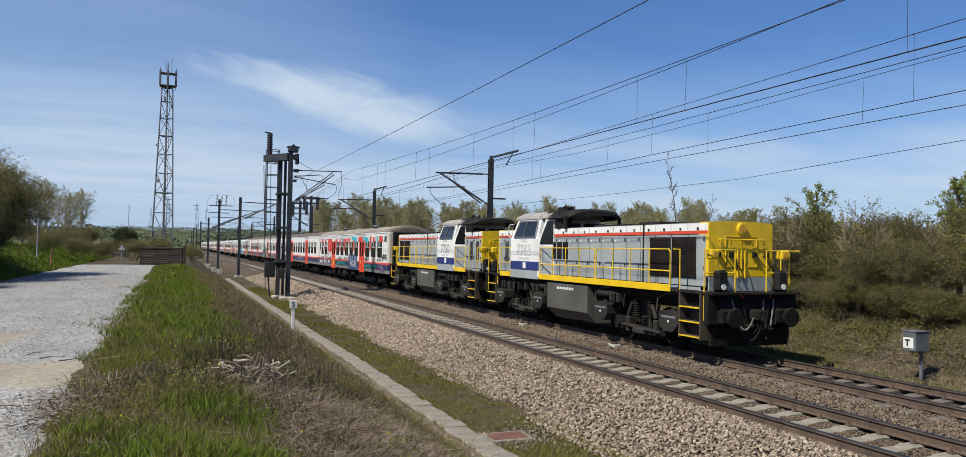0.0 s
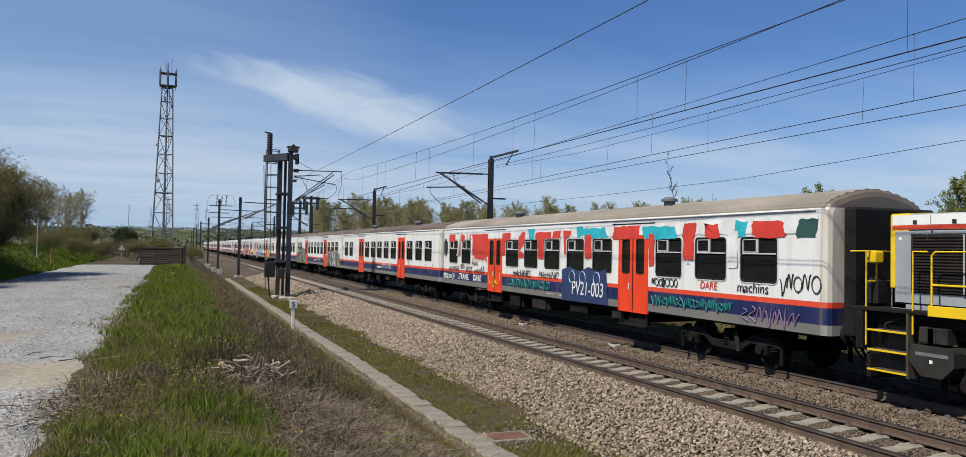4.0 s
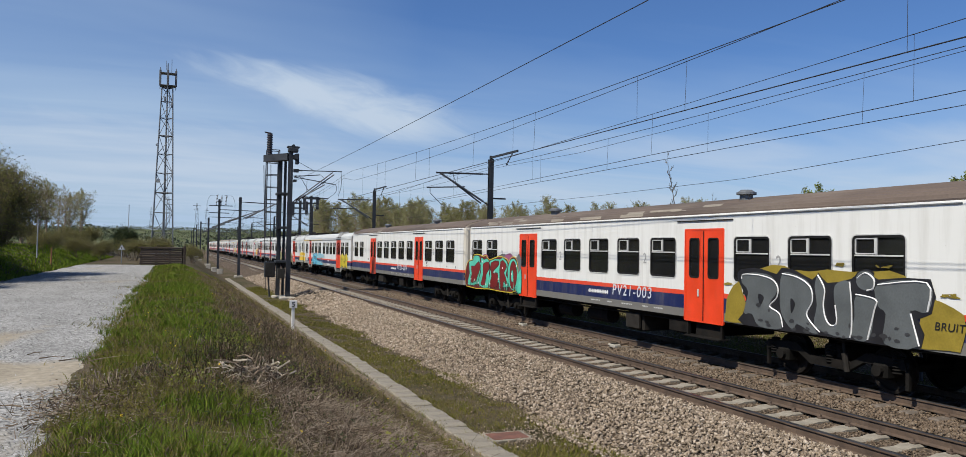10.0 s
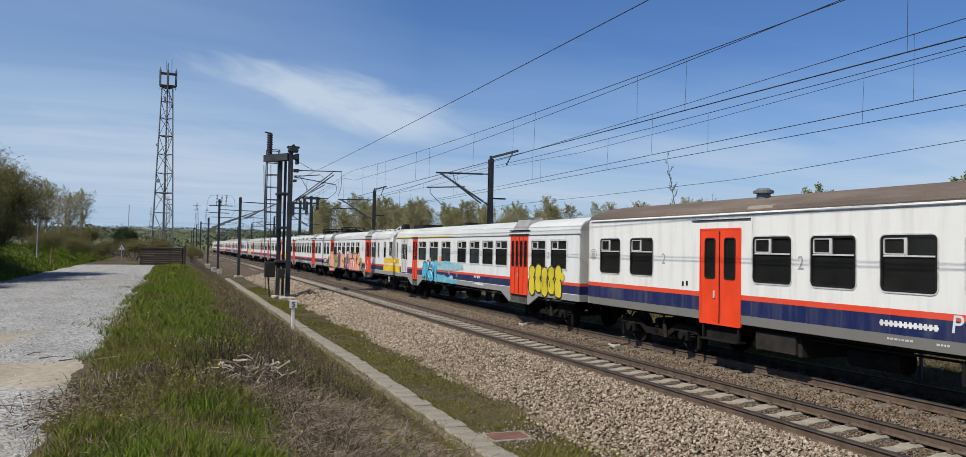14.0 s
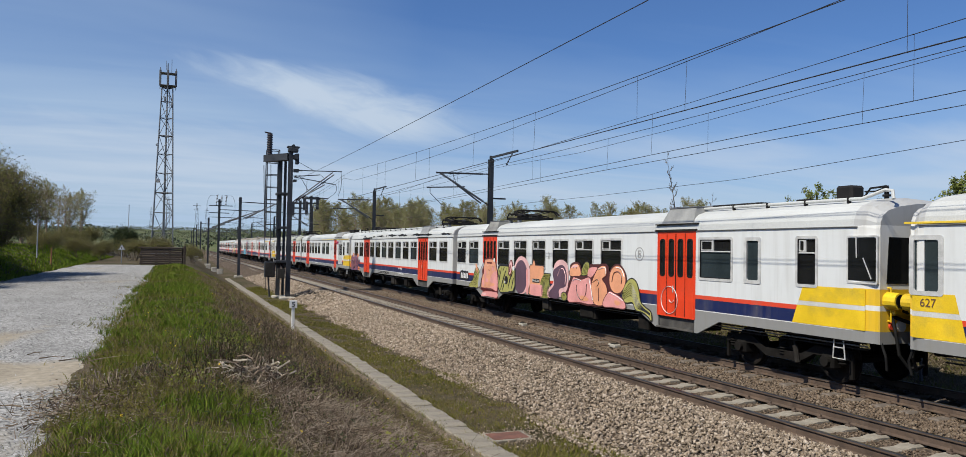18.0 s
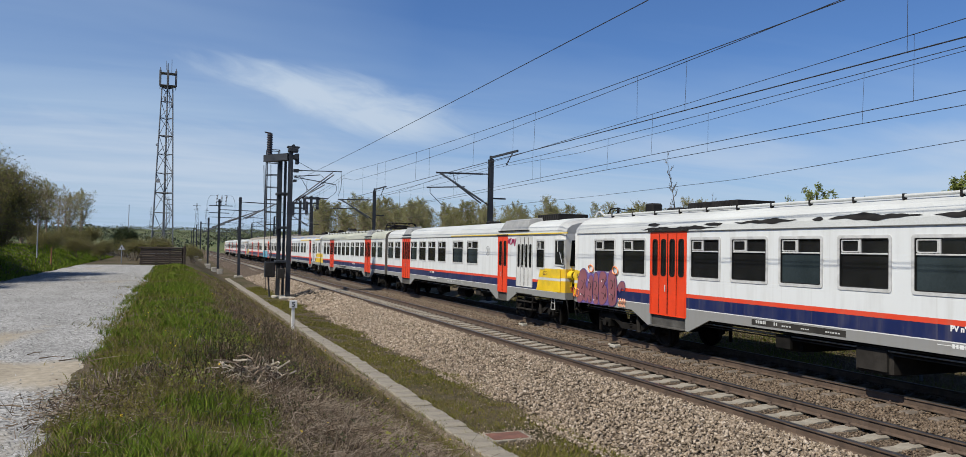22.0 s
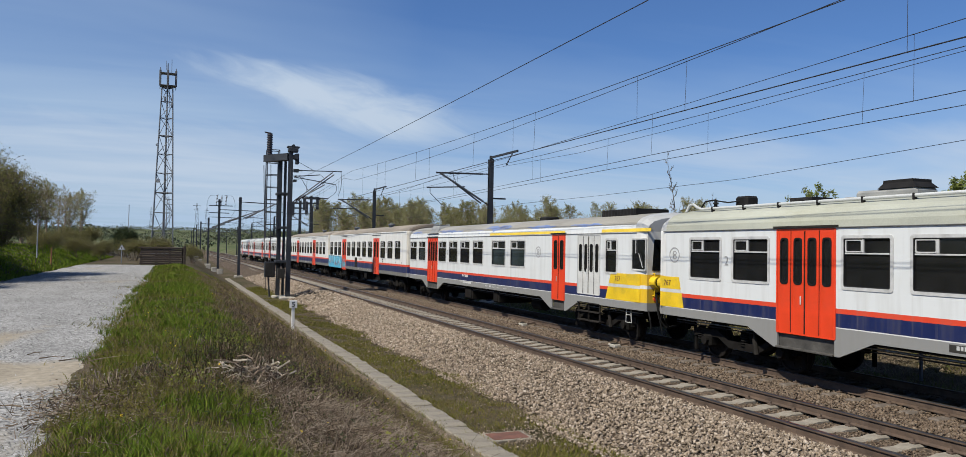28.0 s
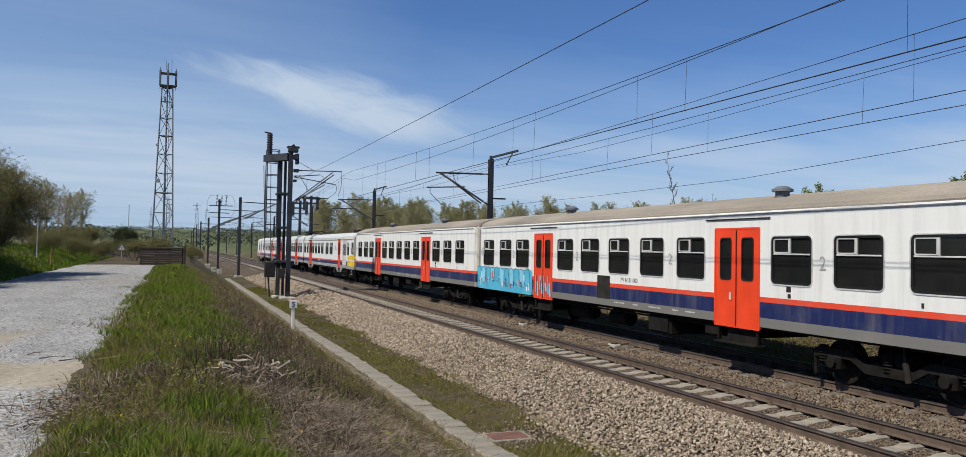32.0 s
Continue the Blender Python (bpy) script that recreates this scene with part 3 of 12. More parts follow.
def path_material():
    k = Nodes("grey_gravel")
    vor = k.t.nodes.new("ShaderNodeTexVoronoi")
    vor.inputs["Scale"].default_value = 34
    k.link(k.co.outputs["Object"], vor.inputs["Vector"])
    stone = k.ramp(vor.outputs["Color"], [(0.1, (0.125, 0.123, 0.118)), (0.5, (0.250, 0.246, 0.238)), (0.9, (0.390, 0.385, 0.372))])
    dust = k.ramp(k.noise(9, 5), [(0.3, (0.225, 0.192, 0.142)), (0.7, (0.335, 0.292, 0.225))])
    sep = k.t.nodes.new("ShaderNodeSeparateXYZ")
    k.link(k.co.outputs["Object"], sep.inputs[0])
    dulled = k.noise(0.33, 5, (1, 0.55, 1), 0.6)
    drift = k.math("MULTIPLY", k.math("SUBTRACT", 1.0, k.math("DIVIDE", k.math("SUBTRACT", sep.outputs[1], 8.0), 8.0), True), 0.14)
    dx, dy = k.math("ADD", sep.outputs[0], 1.5), k.math("SUBTRACT", sep.outputs[1], 11.1)
    spot = k.math("SUBTRACT", 1.0, k.math("ADD", k.math("MULTIPLY", k.math("MULTIPLY", dx, dx), 0.45), k.math("MULTIPLY", k.math("MULTIPLY", dy, dy), 0.30)), True)
    drift = k.math("ADD", k.math("MULTIPLY", drift, 0.05), k.math("MULTIPLY", spot, 0.34))
    col = k.mix(k.ramp(k.math("ADD", dulled, drift), [(0.61, (0, 0, 0)), (0.71, (0.9,) * 3)]), stone, dust)
    col = k.mix(0.7, col, k.ramp(k.noise(1.1, 6, (1, 0.5, 1), 0.65), [(0.3, (0.36,) * 3), (0.7, (0.62,) * 3)]), "OVERLAY")
    k.bump(k.mix(0.5, vor.outputs["Distance"], k.noise(60, 3)), 0.5, 0.02)
    return k.done(col, 0.95, 0, 0.1)


def ballast_material():
    k = Nodes("crushed_stone")
    vor = k.t.nodes.new("ShaderNodeTexVoronoi")
    vor.inputs["Scale"].default_value = 19
    k.link(k.co.outputs["Object"], vor.inputs["Vector"])
    # Bed coloured dark to imitate shade in the gaps between loose stones.
    tone = k.ramp(vor.outputs["Color"], [(0.1, (0.030, 0.022, 0.016)), (0.5, (0.085, 0.064, 0.047)), (0.9, (0.190, 0.147, 0.110))])
    sep = k.t.nodes.new("ShaderNodeSeparateXYZ")
    k.link(k.co.outputs["Object"], sep.inputs[0])
    rust = k.math("SUBTRACT", 1.0, k.math("DIVIDE", k.math("ABSOLUTE", k.math("SUBTRACT", sep.outputs[0], FAR_X)), 1.35), True)
    col = k.mix(k.math("MULTIPLY", rust, 1.1, True), tone, (0.071, 0.048, 0.035))
    four = k.math("SUBTRACT", 1.0, k.math("DIVIDE", k.math("ABSOLUTE", k.math("SUBTRACT", sep.outputs[0], NEAR_X)), 0.9), True)
    col = k.mix(k.math("MULTIPLY", four, 3.0, True), col, k.ramp(vor.outputs["Color"], [(0.2, (0.050, 0.037, 0.027)), (0.8, (0.150, 0.112, 0.080))]))
    k.bump(vor.outputs["Distance"], 1.0, 0.05)
    return k.done(col, 0.95, 0, 0.15)


STONES = random_tint("ballast_stone", [(0.11, 0.085, 0.062), (0.225, 0.174, 0.127), (0.325, 0.255, 0.189), (0.43, 0.348, 0.266), (0.19, 0.149, 0.112), (0.27, 0.212, 0.152), (0.51, 0.432, 0.350)], 0.92, True, 30, 0.4)
BROWN_STONES = random_tint("rusty_ballast_stone", [(0.072, 0.051, 0.035), (0.140, 0.100, 0.069), (0.210, 0.156, 0.110), (0.11, 0.080, 0.055), (0.27, 0.213, 0.157)], 0.92, True, 30, 0.4)


def ballast_top(x):
    """Height of the stone bed over the cross-section."""
    return np.interp(x, [6.40, 6.85, 8.25, 8.55, 9.0, 9.1, 10.5, 10.65, 11.1, 12.2, 12.8, 12.95, 14.4, 14.5, 15.3, 16.3, 16.6],
                     [-0.64, -0.57, -0.23, -0.185, -0.19, -0.243, -0.243, -0.19, -0.19, -0.24, -0.22, -0.26, -0.26, -0.21, -0.22, -0.66, -0.72])


def make_ballast():
    xs = np.array([6.40, 6.85, 7.7, 8.25, 8.55, 9.0, 9.1, 9.8, 10.5, 10.65, 11.1, 11.7, 12.2, 12.8, 12.95, 13.7, 14.4, 14.5, 15.3, 15.8, 16.3, 16.6])
    ys = np.concatenate([np.arange(-40, 60, 0.6), np.arange(60, 900, 15)])
    X, Y = np.meshgrid(xs, ys)
    Z = ballast_top(X) + 0.018 * np.sin(2.3 * Y + 5 * X) + 0.012 * np.sin(5.9 * Y - 3 * X)
    n, m = len(xs), len(ys)
    i = (np.arange(m - 1)[:, None] * n + np.arange(n - 1)[None, :]).ravel()
    me = heap("ballast_bed", np.stack([X, Y, Z], -1).reshape(-1, 3), np.stack([i, i + 1, i + n + 1, i + n], -1), ballast_material())
    tagged(new("ballast_bed", me), "bed of crushed brown-grey stone under both tracks", "track bed", "", "structure")


def crushed(rng, name, label, x, y, size, mat, sink=0.6):
    """Loose angular stones at the given spots."""
    N = len(x)
    z = np.where(x < 6.4, height(x, y) + 0.02, ballast_top(x)) + sink * size
    base = np.array([(1, 0, 0), (-1, 0, 0), (0, 1, 0), (0, -1, 0), (0, 0, 1), (0, 0, -1)], float)
    tri = np.array([(0, 2, 4), (2, 1, 4), (1, 3, 4), (3, 0, 4), (2, 0, 5), (1, 2, 5), (3, 1, 5), (0, 3, 5)])
    v = base[None] * rng.uniform(0.55, 1.25, (N, 6, 1)) + rng.normal(0, 0.24, (N, 6, 3))
    v = v * np.stack([rng.uniform(0.9, 1.3, N), rng.uniform(0.6, 0.95, N), rng.uniform(0.5, 0.9, N)], -1)[:, None, :]
    a, b = rng.uniform(0, 2 * np.pi, N), rng.normal(0, 0.5, N)
    cb, sb = np.cos(b)[:, None], np.sin(b)[:, None]
    v = np.stack([v[..., 0] * cb - v[..., 2] * sb, v[..., 1], v[..., 0] * sb + v[..., 2] * cb], -1)
    ca, sa = np.cos(a)[:, None], np.sin(a)[:, None]
    v = np.stack([v[..., 0] * ca - v[..., 1] * sa, v[..., 0] * sa + v[..., 1] * ca, v[..., 2]], -1)
    v = v * size[:, None, None] + np.stack([x, y, z], -1)[:, None, :]
    f = (tri[None] + 6 * np.arange(N)[:, None, None]).reshape(-1, 3)
    tagged(new(name, heap(name, v.reshape(-1, 3), f, mat)), label, "ballast", "", "stuff")


def make_stones():
    rng = np.random.default_rng(5)
    N = 60000
    y = 4.5 + 36 * rng.random(N) ** 1.45
    y[47000:] = rng.uniform(36, 80, N - 47000)
    x = rng.uniform(6.25, 9.05, N)
    size = rng.uniform(0.024, 0.052, N) * np.where(y > 22, 1.25, 1.0) * np.where(y > 38, 1.5, 1.0)
    ragged = x > 6.56 + 0.18 * np.sin(0.9 * y + 1) + 0.12 * np.sin(2.7 * y) - 0.35 * np.exp(-((y - 12.2) / 0.9) ** 2) - 0.5 * np.clip((8.5 - y) / 2, 0, 1) - 0.25 * rng.random(N) ** 2
    x, y, size = x[ragged], y[ragged], size[ragged]
    n = 420
    sx, sy = 5.0 + 1.9 * rng.random(n) ** 0.5, 5.5 + 24 * rng.random(n)
    qx, qy = rng.normal(5.75, 0.42, 420), rng.normal(12.1, 0.42, 420)
    keep = (qx > 5.02) & ~((np.abs(qx - 5.45) < 0.34) & (np.abs(qy - 12.28) < 0.24))
    crushed(rng, "ballast_stones", "loose crushed pinkish-grey track stones on the shoulder", np.concatenate([x, sx, qx[keep]]), np.concatenate([y, sy, qy[keep]]),
            np.concatenate([size * 0.92, rng.uniform(0.012, 0.036, n), rng.uniform(0.010, 0.030, int(keep.sum()))]), STONES)
    # browner stones between the tracks, and few between the near rails
    N = 46000
    y = 5 + 45 * rng.random(N) ** 1.3
    x = np.where(rng.random(N) < 0.30, rng.uniform(9.12, 10.5, N), rng.uniform(10.6, 12.9, N))
    size = rng.uniform(0.020, 0.046, N) * np.where(y > 22, 1.3, 1.0) * np.where(x < 10.55, 0.7, 1.0)
    off = np.abs((y + 3.0) / 0.6 - np.round((y + 3.0) / 0.6)) * 0.6
    k = (x > 10.55) & ((x > 11.1) | (off > 0.13)) | (x < 10.55) & (off > 0.125)
    crushed(rng, "rusty_stones", "loose rust-brown track stones between the two tracks", x[k], y[k], size[k], BROWN_STONES, 0.35)


def make_grit():
    """Loose chippings on the access track."""
    rng = np.random.default_rng(15)
    N = 46000
    y = 5.0 + 40 * rng.random(N) ** 2.3
    x = np.where(rng.random(N) < 0.12, rng.uniform(-1.1, -0.6, N), rng.uniform(-6.4, -1.0, N))
    keep = (x > -0.32 * y - 0.6) & ((x < -1.0) | (np.abs(y - 9.4) < 1.6)) & ((np.hypot((x + 1.6) * 0.8, (y - 11.2) * 0.75) > 1) | (rng.random(N) < 0.12))
    x, y = x[keep], y[keep]
    N = len(x)
    size = 0.0035 + 0.009 * rng.random(N) ** 2 * (1 + y / 22)
    z = height(x, y) + 0.02 + 0.25 * size
    base = np.array([(1, 0, 0), (-1, 0, 0), (0, 1, 0), (0, -1, 0), (0, 0, 1)], float)
    tri = np.array([(0, 2, 4), (2, 1, 4), (1, 3, 4), (3, 0, 4)])
    v = base[None] * rng.uniform(0.5, 1.3, (N, 5, 1)) + rng.normal(0, 0.2, (N, 5, 3))
    v = v * size[:, None, None] + np.stack([x, y, z], -1)[:, None, :]
    f = (tri[None] + 5 * np.arange(N)[:, None, None]).reshape(-1, 3)
    ob = new("track_chippings", heap("track_chippings", v.reshape(-1, 3), f, random_tint("grey_chipping", [(0.11, 0.108, 0.105), (0.26, 0.256, 0.248), (0.38, 0.376, 0.366), (0.18, 0.177, 0.17), (0.46, 0.452, 0.44)], 0.9, True, 0, 0, 0.2)))
    tagged(ob, "loose grey stone chippings on the access track", "gravel", "", "stuff")


make_ground()
make_grit()
strip("gravel_track", [-6.6, -6.3, -5, -3.5, -2.2, -1.6, -1.25, -1.0], -12, 64, 0.25, 0.02, path_material(), "pale grey gravel access track with dusty patches", "track", 0.20, 0.12)
make_ballast()


# ---- rails and sleepers ----
def rail_profile(xc):
    return [(xc - 0.075, -0.172), (xc + 0.075, -0.172), (xc + 0.075, -0.160), (xc + 0.012, -0.142), (xc + 0.009, -0.048), (xc + 0.034, -0.036),
            (xc + 0.034, -0.012), (xc - 0.034, -0.012), (xc - 0.034, -0.036), (xc - 0.009, -0.048), (xc - 0.012, -0.142), (xc - 0.075, -0.160)]


def make_track(name, xc, mat, count, label):
    track = thing(name, label, "railway track", at=(xc, 0, 0))
    tagged(track, kind="structure")
    for s in (-1, 1):
        r = part("rail", Shape().prism(rail_profile(s * GAUGE), "y", -40, 900), M["rail_side"], track)
        part("rail_head", Shape().prism([(s * GAUGE - 0.034, -0.012), (s * GAUGE + 0.034, -0.012), (s * GAUGE + 0.026, 0.0), (s * GAUGE - 0.026, 0.0)], "y", -40, 900), M["rail_top"], r, "worn dark steel running surface")
    s = Shape()
    prof = [(-1.27, -0.205), (-1.25, -0.185), (-0.45, -0.185), (-0.3, -0.215), (0.3, -0.215), (0.45, -0.185), (1.25, -0.185), (1.27, -0.205), (1.27, -0.36), (-1.27, -0.36)]
    s.loft([[(x, y, z if y in (-0.085, 0.085) or z < -0.3 else z - 0.025) for x, z in prof] for y in (-0.118, -0.085, 0.085, 0.118)])
    sleeper = mesh_of("sleeper", s, mat)
    c = Shape()
    for q in (-1, 1):
        for d in (-1, 1):
            x = q * GAUGE + d * 0.115
            c.box(x - 0.05, x + 0.05, -0.05, 0.05, -0.19, -0.155, 0.01)
            c.tube((x, 0, -0.16), (x, 0, -0.115), 0.018, None, 6)
    clip = mesh_of("rail_fastening", c, M["rail_side"])
    rest = Shape()
    for i in range(count + 250):
        y = -3.0 + 0.6 * i
        if i < count:
            ob = part("sleeper", sleeper, mat, track)
            ob.location = (0, y, 0)
            if y < 40:
                part("rail_fastening", clip, M["rail_side"], ob, "rusty rail clips and bolts")
        else:
            rest.box(-1.25, 1.25, y - 0.12, y + 0.12, -0.3, -0.187)
    tagged(part("far_sleepers", rest, mat, track, "row of concrete sleepers running away"), kind="stuff")
    return track


make_track("near_track", NEAR_X, M["sleeper"], 200, "railway track with rusty rails on pale concrete sleepers")
make_track("far_track", FAR_X, M["sleeper_dark"], 120, "railway track with rusty rails on dark oily sleepers")
make_stones()


# ---- drain covers beside the ballast ----
def make_drain():
    drain = thing("drain_channel", "row of weathered concrete drain cover slabs in the grass", "drain")
    tagged(drain, kind="structure")
    rng = random.Random(11)
    kinds = []
    for k in range(4):
        s = Shape()
        w = 0.225 - 0.006 * k
        s.box(-w, 0.21 + 0.01 * k, -0.238, 0.238 - 0.006 * k, -0.10, 0.0, 0.018)
        kinds.append(mesh_of("slab", s, M["kerb"]))
    low = mesh_of("edge_slab", Shape().box(-0.14, 0.15, -0.24, 0.23, -0.10, 0, 0.02), M["kerb"])
    for i in range(150):
        y = 4.0 + 0.49 * i
        x = 4.78
        ob = part("slab", kinds[i % 4], None, drain)
        ob.matrix_basis = pose(x + 0.03 * math.sin(0.21 * i) + rng.uniform(-0.012, 0.012), y, -0.55 + rng.uniform(-0.016, 0.010), rng.uniform(-0.7, 0.7), rng.uniform(-1.5, 1.5), rng.uniform(-1.0, 1.0))
        if i % 9 not in (1, 2, 4, 5, 7) and 15 < y < 60 or i in (5, 6, 13, 14):
            ob = part("edge_slab", low, None, drain)
            ob.matrix_basis = pose(x - 0.42 + rng.uniform(-0.03, 0.03), y, -0.575 + rng.uniform(-0.02, 0.012), rng.uniform(-2, 2), rng.uniform(-3, 3), rng.uniform(-2, 2))


make_drain()


def crumbs():
    """Sandy crumbled edge along the drain."""
    k = Nodes("crumbled_sand")
    grit = k.noise(38, 5)
    col = k.ramp(grit, [(0.3, (0.115, 0.088, 0.060)), (0.55, (0.225, 0.180, 0.130)), (0.75, (0.34, 0.285, 0.215))])
    k.bump(grit, 0.8, 0.03)
    strip("crumbled_edge", [4.12, 4.2, 4.35, 4.5, 4.6], 4.0, 60, 0.2, 0.035, k.done(col, 0.97, 0, 0.1), "sandy crumbled earth along the drain slabs", "ground", 0.14)
    rng = np.random.default_rng(66)
    n = 2600
    y = 5 + 24 * rng.random(n) ** 1.4
    x = rng.normal(4.36, 0.17, n)
    crushed(rng, "mortar_crumbs", "pale crumbs of mortar and stone along the drain", x, y, rng.uniform(0.006, 0.024, n), STONES, 0.8)


crumbs()

# ---- masts, wires and lineside things ----
def h_column(s, x, y, z0, z1, w=0.24, d=0.24, t=0.022):
    """A steel section: two flanges and a web."""
    s.box(x - w / 2, x + w / 2, y - d / 2, y - d / 2 + t, z0, z1)
    s.box(x - w / 2, x + w / 2, y + d / 2 - t, y + d / 2, z0, z1)
    s.box(x - t / 2, x + t / 2, y - d / 2 + t, y + d / 2 - t, z0, z1)
    return s


def insulator(p0, p1, parent, sheds=6, r=0.055):
    s = Shape()
    p0, p1 = Vector(p0), Vector(p1)
    s.tube(p0, p1, 0.02, None, 6)
    for i in range(sheds):
        a = p0.lerp(p1, (i + 0.3) / sheds)
        b = p0.lerp(p1, (i + 0.7) / sheds)
        s.tube(a, b, r, r * 0.7, 8)
    return part("insulator", s, M["insulator"], parent, "ribbed brown insulator")


def cantilever(mast, side, reach, zt=6.95, zb=5.2, zr=6.2):
    """A hinged bracket: top tube, slanted tube, steady arm. side: +1 reaches to +x."""
    top = Shape().tube((side * 0.5, 0, zt + 0.06), (side * reach, 0, zt), 0.05, None, 8)
    part("top_tube", top, M["steel_dark"], mast)
    insulator((side * 0.12, 0, zt + 0.07), (side * 0.55, 0, zt + 0.06), mast)
    stay = Shape().tube((side * 0.45, 0, zb + 0.22), (side * (reach - 0.25), 0, zt - 0.02), 0.06, None, 8)
    stay.tube((side * 0.55, 0.12, zb + 0.12), (side * (reach - 0.5), 0.12, zt - 0.1), 0.045, None, 8)
    part("slanted_tube", stay, M["steel_mid"], mast)
    insulator((side * 0.12, 0, zb), (side * 0.5, 0, zb + 0.24), mast)
    arm = Shape().tube((side * (reach * 0.48), 0, zr + 0.02), (side * (reach + 0.55), 0, zr - 0.12), 0.038, None, 6)
    arm.tube((side * (reach + 0.35), 0, zr - 0.1), (side * (reach + 0.35), 0, zr - 0.42), 0.018, None, 5)
    arm.tube((side * (reach + 0.35), 0, zr - 0.42), (side * (reach - 0.35), 0, 5.64), 0.018, None, 5)
    arm.tube((side * (reach * 0.62), 0, zr), (side * (reach * 0.70), 0, zt), 0.012, None, 5)
    part("steady_arm", arm, M["steel_dark"], mast)


def footing(mast, z=0.0, w=0.45):
    part("footing", Shape().box(-w, w, -w, w, z - 0.5, z + 0.16, 0.04), M["concrete"], mast, "pale concrete footing block")


def right_mast(y, x=17.0):
    m = thing("catenary_mast", "dark steel catenary mast with a hinged bracket over the track", "mast", "catenary masts", (x, y, -0.5))
    z = 0.5
    part("column", h_column(Shape(), 0, 0, 0, 7.9 + z, 0.26, 0.26), M["steel_dark"], m)
    part("head_bracket", Shape().beam((0, 0, 8.0 + z), (0.25, -3.2, 8.05 + z), 0.09, 0.11).beam((0, 0, 7.4 + z), (0, 0, 8.1 + z), 0.14, 0.14), M["steel_dark"], m)
    insulator((0.2, -2.6, 8.0 + z), (0.1, -2.0, 7.35 + z), m, 5, 0.05)
    part("side_arm", Shape().beam((0, 0, 5.62 + z), (0.95, 0, 5.62 + z), 0.07, 0.09), M["steel_dark"], m)
    cantilever(m, -1, x - FAR_X, 6.95 + z, 5.2 + z, 6.2 + z)
    footing(m)
    return m


def left_mast(x, y, base, top, arms=True, label="dark steel catenary mast with brackets over the tracks"):
    m = thing("catenary_mast", label, "mast", "catenary masts", (x, y, base))
    part("column", h_column(Shape(), 0, 0, 0, top - base, 0.26, 0.30), M["steel_dark"], m)
    if arms:
        cantilever(m, 1, NEAR_X - x, 6.95 - base, 5.2 - base, 6.2 - base)
        part("collar", Shape().box(-0.17, 0.17, -0.19, 0.19, top - base - 0.35, top - base - 0.25, 0.01), M["steel_dark"], m)
    footing(m, 0.0, 0.42)
    return m


for y in (41.3, 69.4, 104.0, 146.0, 190.0, 236.0, 284.0):
    right_mast(y)

for x, y, base, top in ((6.1, 81.5, -0.6, 7.5), (4.9, 128.0, -0.5, 6.9), (5.0, 170.0, -0.5, 7.4), (5.3, 214.0, -0.5, 7.8), (5.6, 262.0, -0.5, 7.8), (5.9, 312.0, -0.5, 7.8)):
    left_mast(x, y, base, top)

# a mast with jumper loops at its head
loop_mast = left_mast(5.05, 100.5, -0.6, 8.3, True, "dark steel mast with insulators and jumper loops at its head")
part("crossarm", Shape().beam((-1.2, 0, 8.1), (1.6, 0, 8.1), 0.1, 0.1).beam((-1.2, 0, 7.2), (1.2, 0, 7.2), 0.1, 0.1), M["steel_dark"], loop_mast)
for q in (-0.35, 0.2, 0.75):
    insulator((q, 0, 8.2), (q + 0.1, 0, 9.4), loop_mast, 7, 0.12)
lp = Shape()
for q in (-1, 1):
    lp.path([(0.2 + 0.3 * q, 0, 9.4)] + [(0.2 + q * (1.05 + 0.6 * math.sin(t)), 0, 8.1 + 1.3 * math.cos(t)) for t in np.linspace(0.3, 2.8, 13)], 0.016, 5)
part("jumper_loop", lp, M["wire"], loop_mast)

# the double anchor mast near the camera
anchor = thing("anchor_mast", "heavy double steel mast with wire tensioning gear and brackets", "mast", "catenary masts", (6.4, 48.3, -0.6))
part("column", h_column(Shape(), 0.12, 0, 0, 9.35, 0.26, 0.28, 0.03), M["steel_dark"], anchor)
part("column", h_column(Shape(), -0.34, 1.2, 0, 8.9, 0.22, 0.30, 0.03), M["steel_dark"], anchor)
part("column", h_column(Shape(), -0.02, 1.25, 0, 8.7, 0.14, 0.26, 0.025), M["steel_dark"], anchor)
part("head_frame", Shape().box(-0.05, 0.55, -0.22, 0.22, 9.02, 9.30, 0.04).box(-0.12, 0.64, -0.16, 0.16, 9.28, 9.40, 0.03).tube((0.42, -0.28, 8.75), (0.42, 0.28, 8.75), 0.17, None, 14).tube((0.25, -0.2, 9.42), (0.25, 0.2, 9.42), 0.09, None, 10).box(0.42, 0.6, -0.22, 0.22, 8.3, 8.95, 0.03).beam((0.1, 0.1, 8.75), (-1.15, 1.75, 8.72), 0.5, 0.42)
     .box(0.3, 0.62, -0.15, 0.15, 7.8, 8.0, 0.02).box(0.3, 0.5, -0.15, 0.15, 7.2, 7.35, 0.02), M["steel_dark"], anchor)
for k in range(3):
    part("tie_plate", Shape().box(-0.6, 0.3, 0.2, 1.3, 2.2 + 2.1 * k, 2.34 + 2.1 * k, 0.01), M["steel_dark"], anchor)
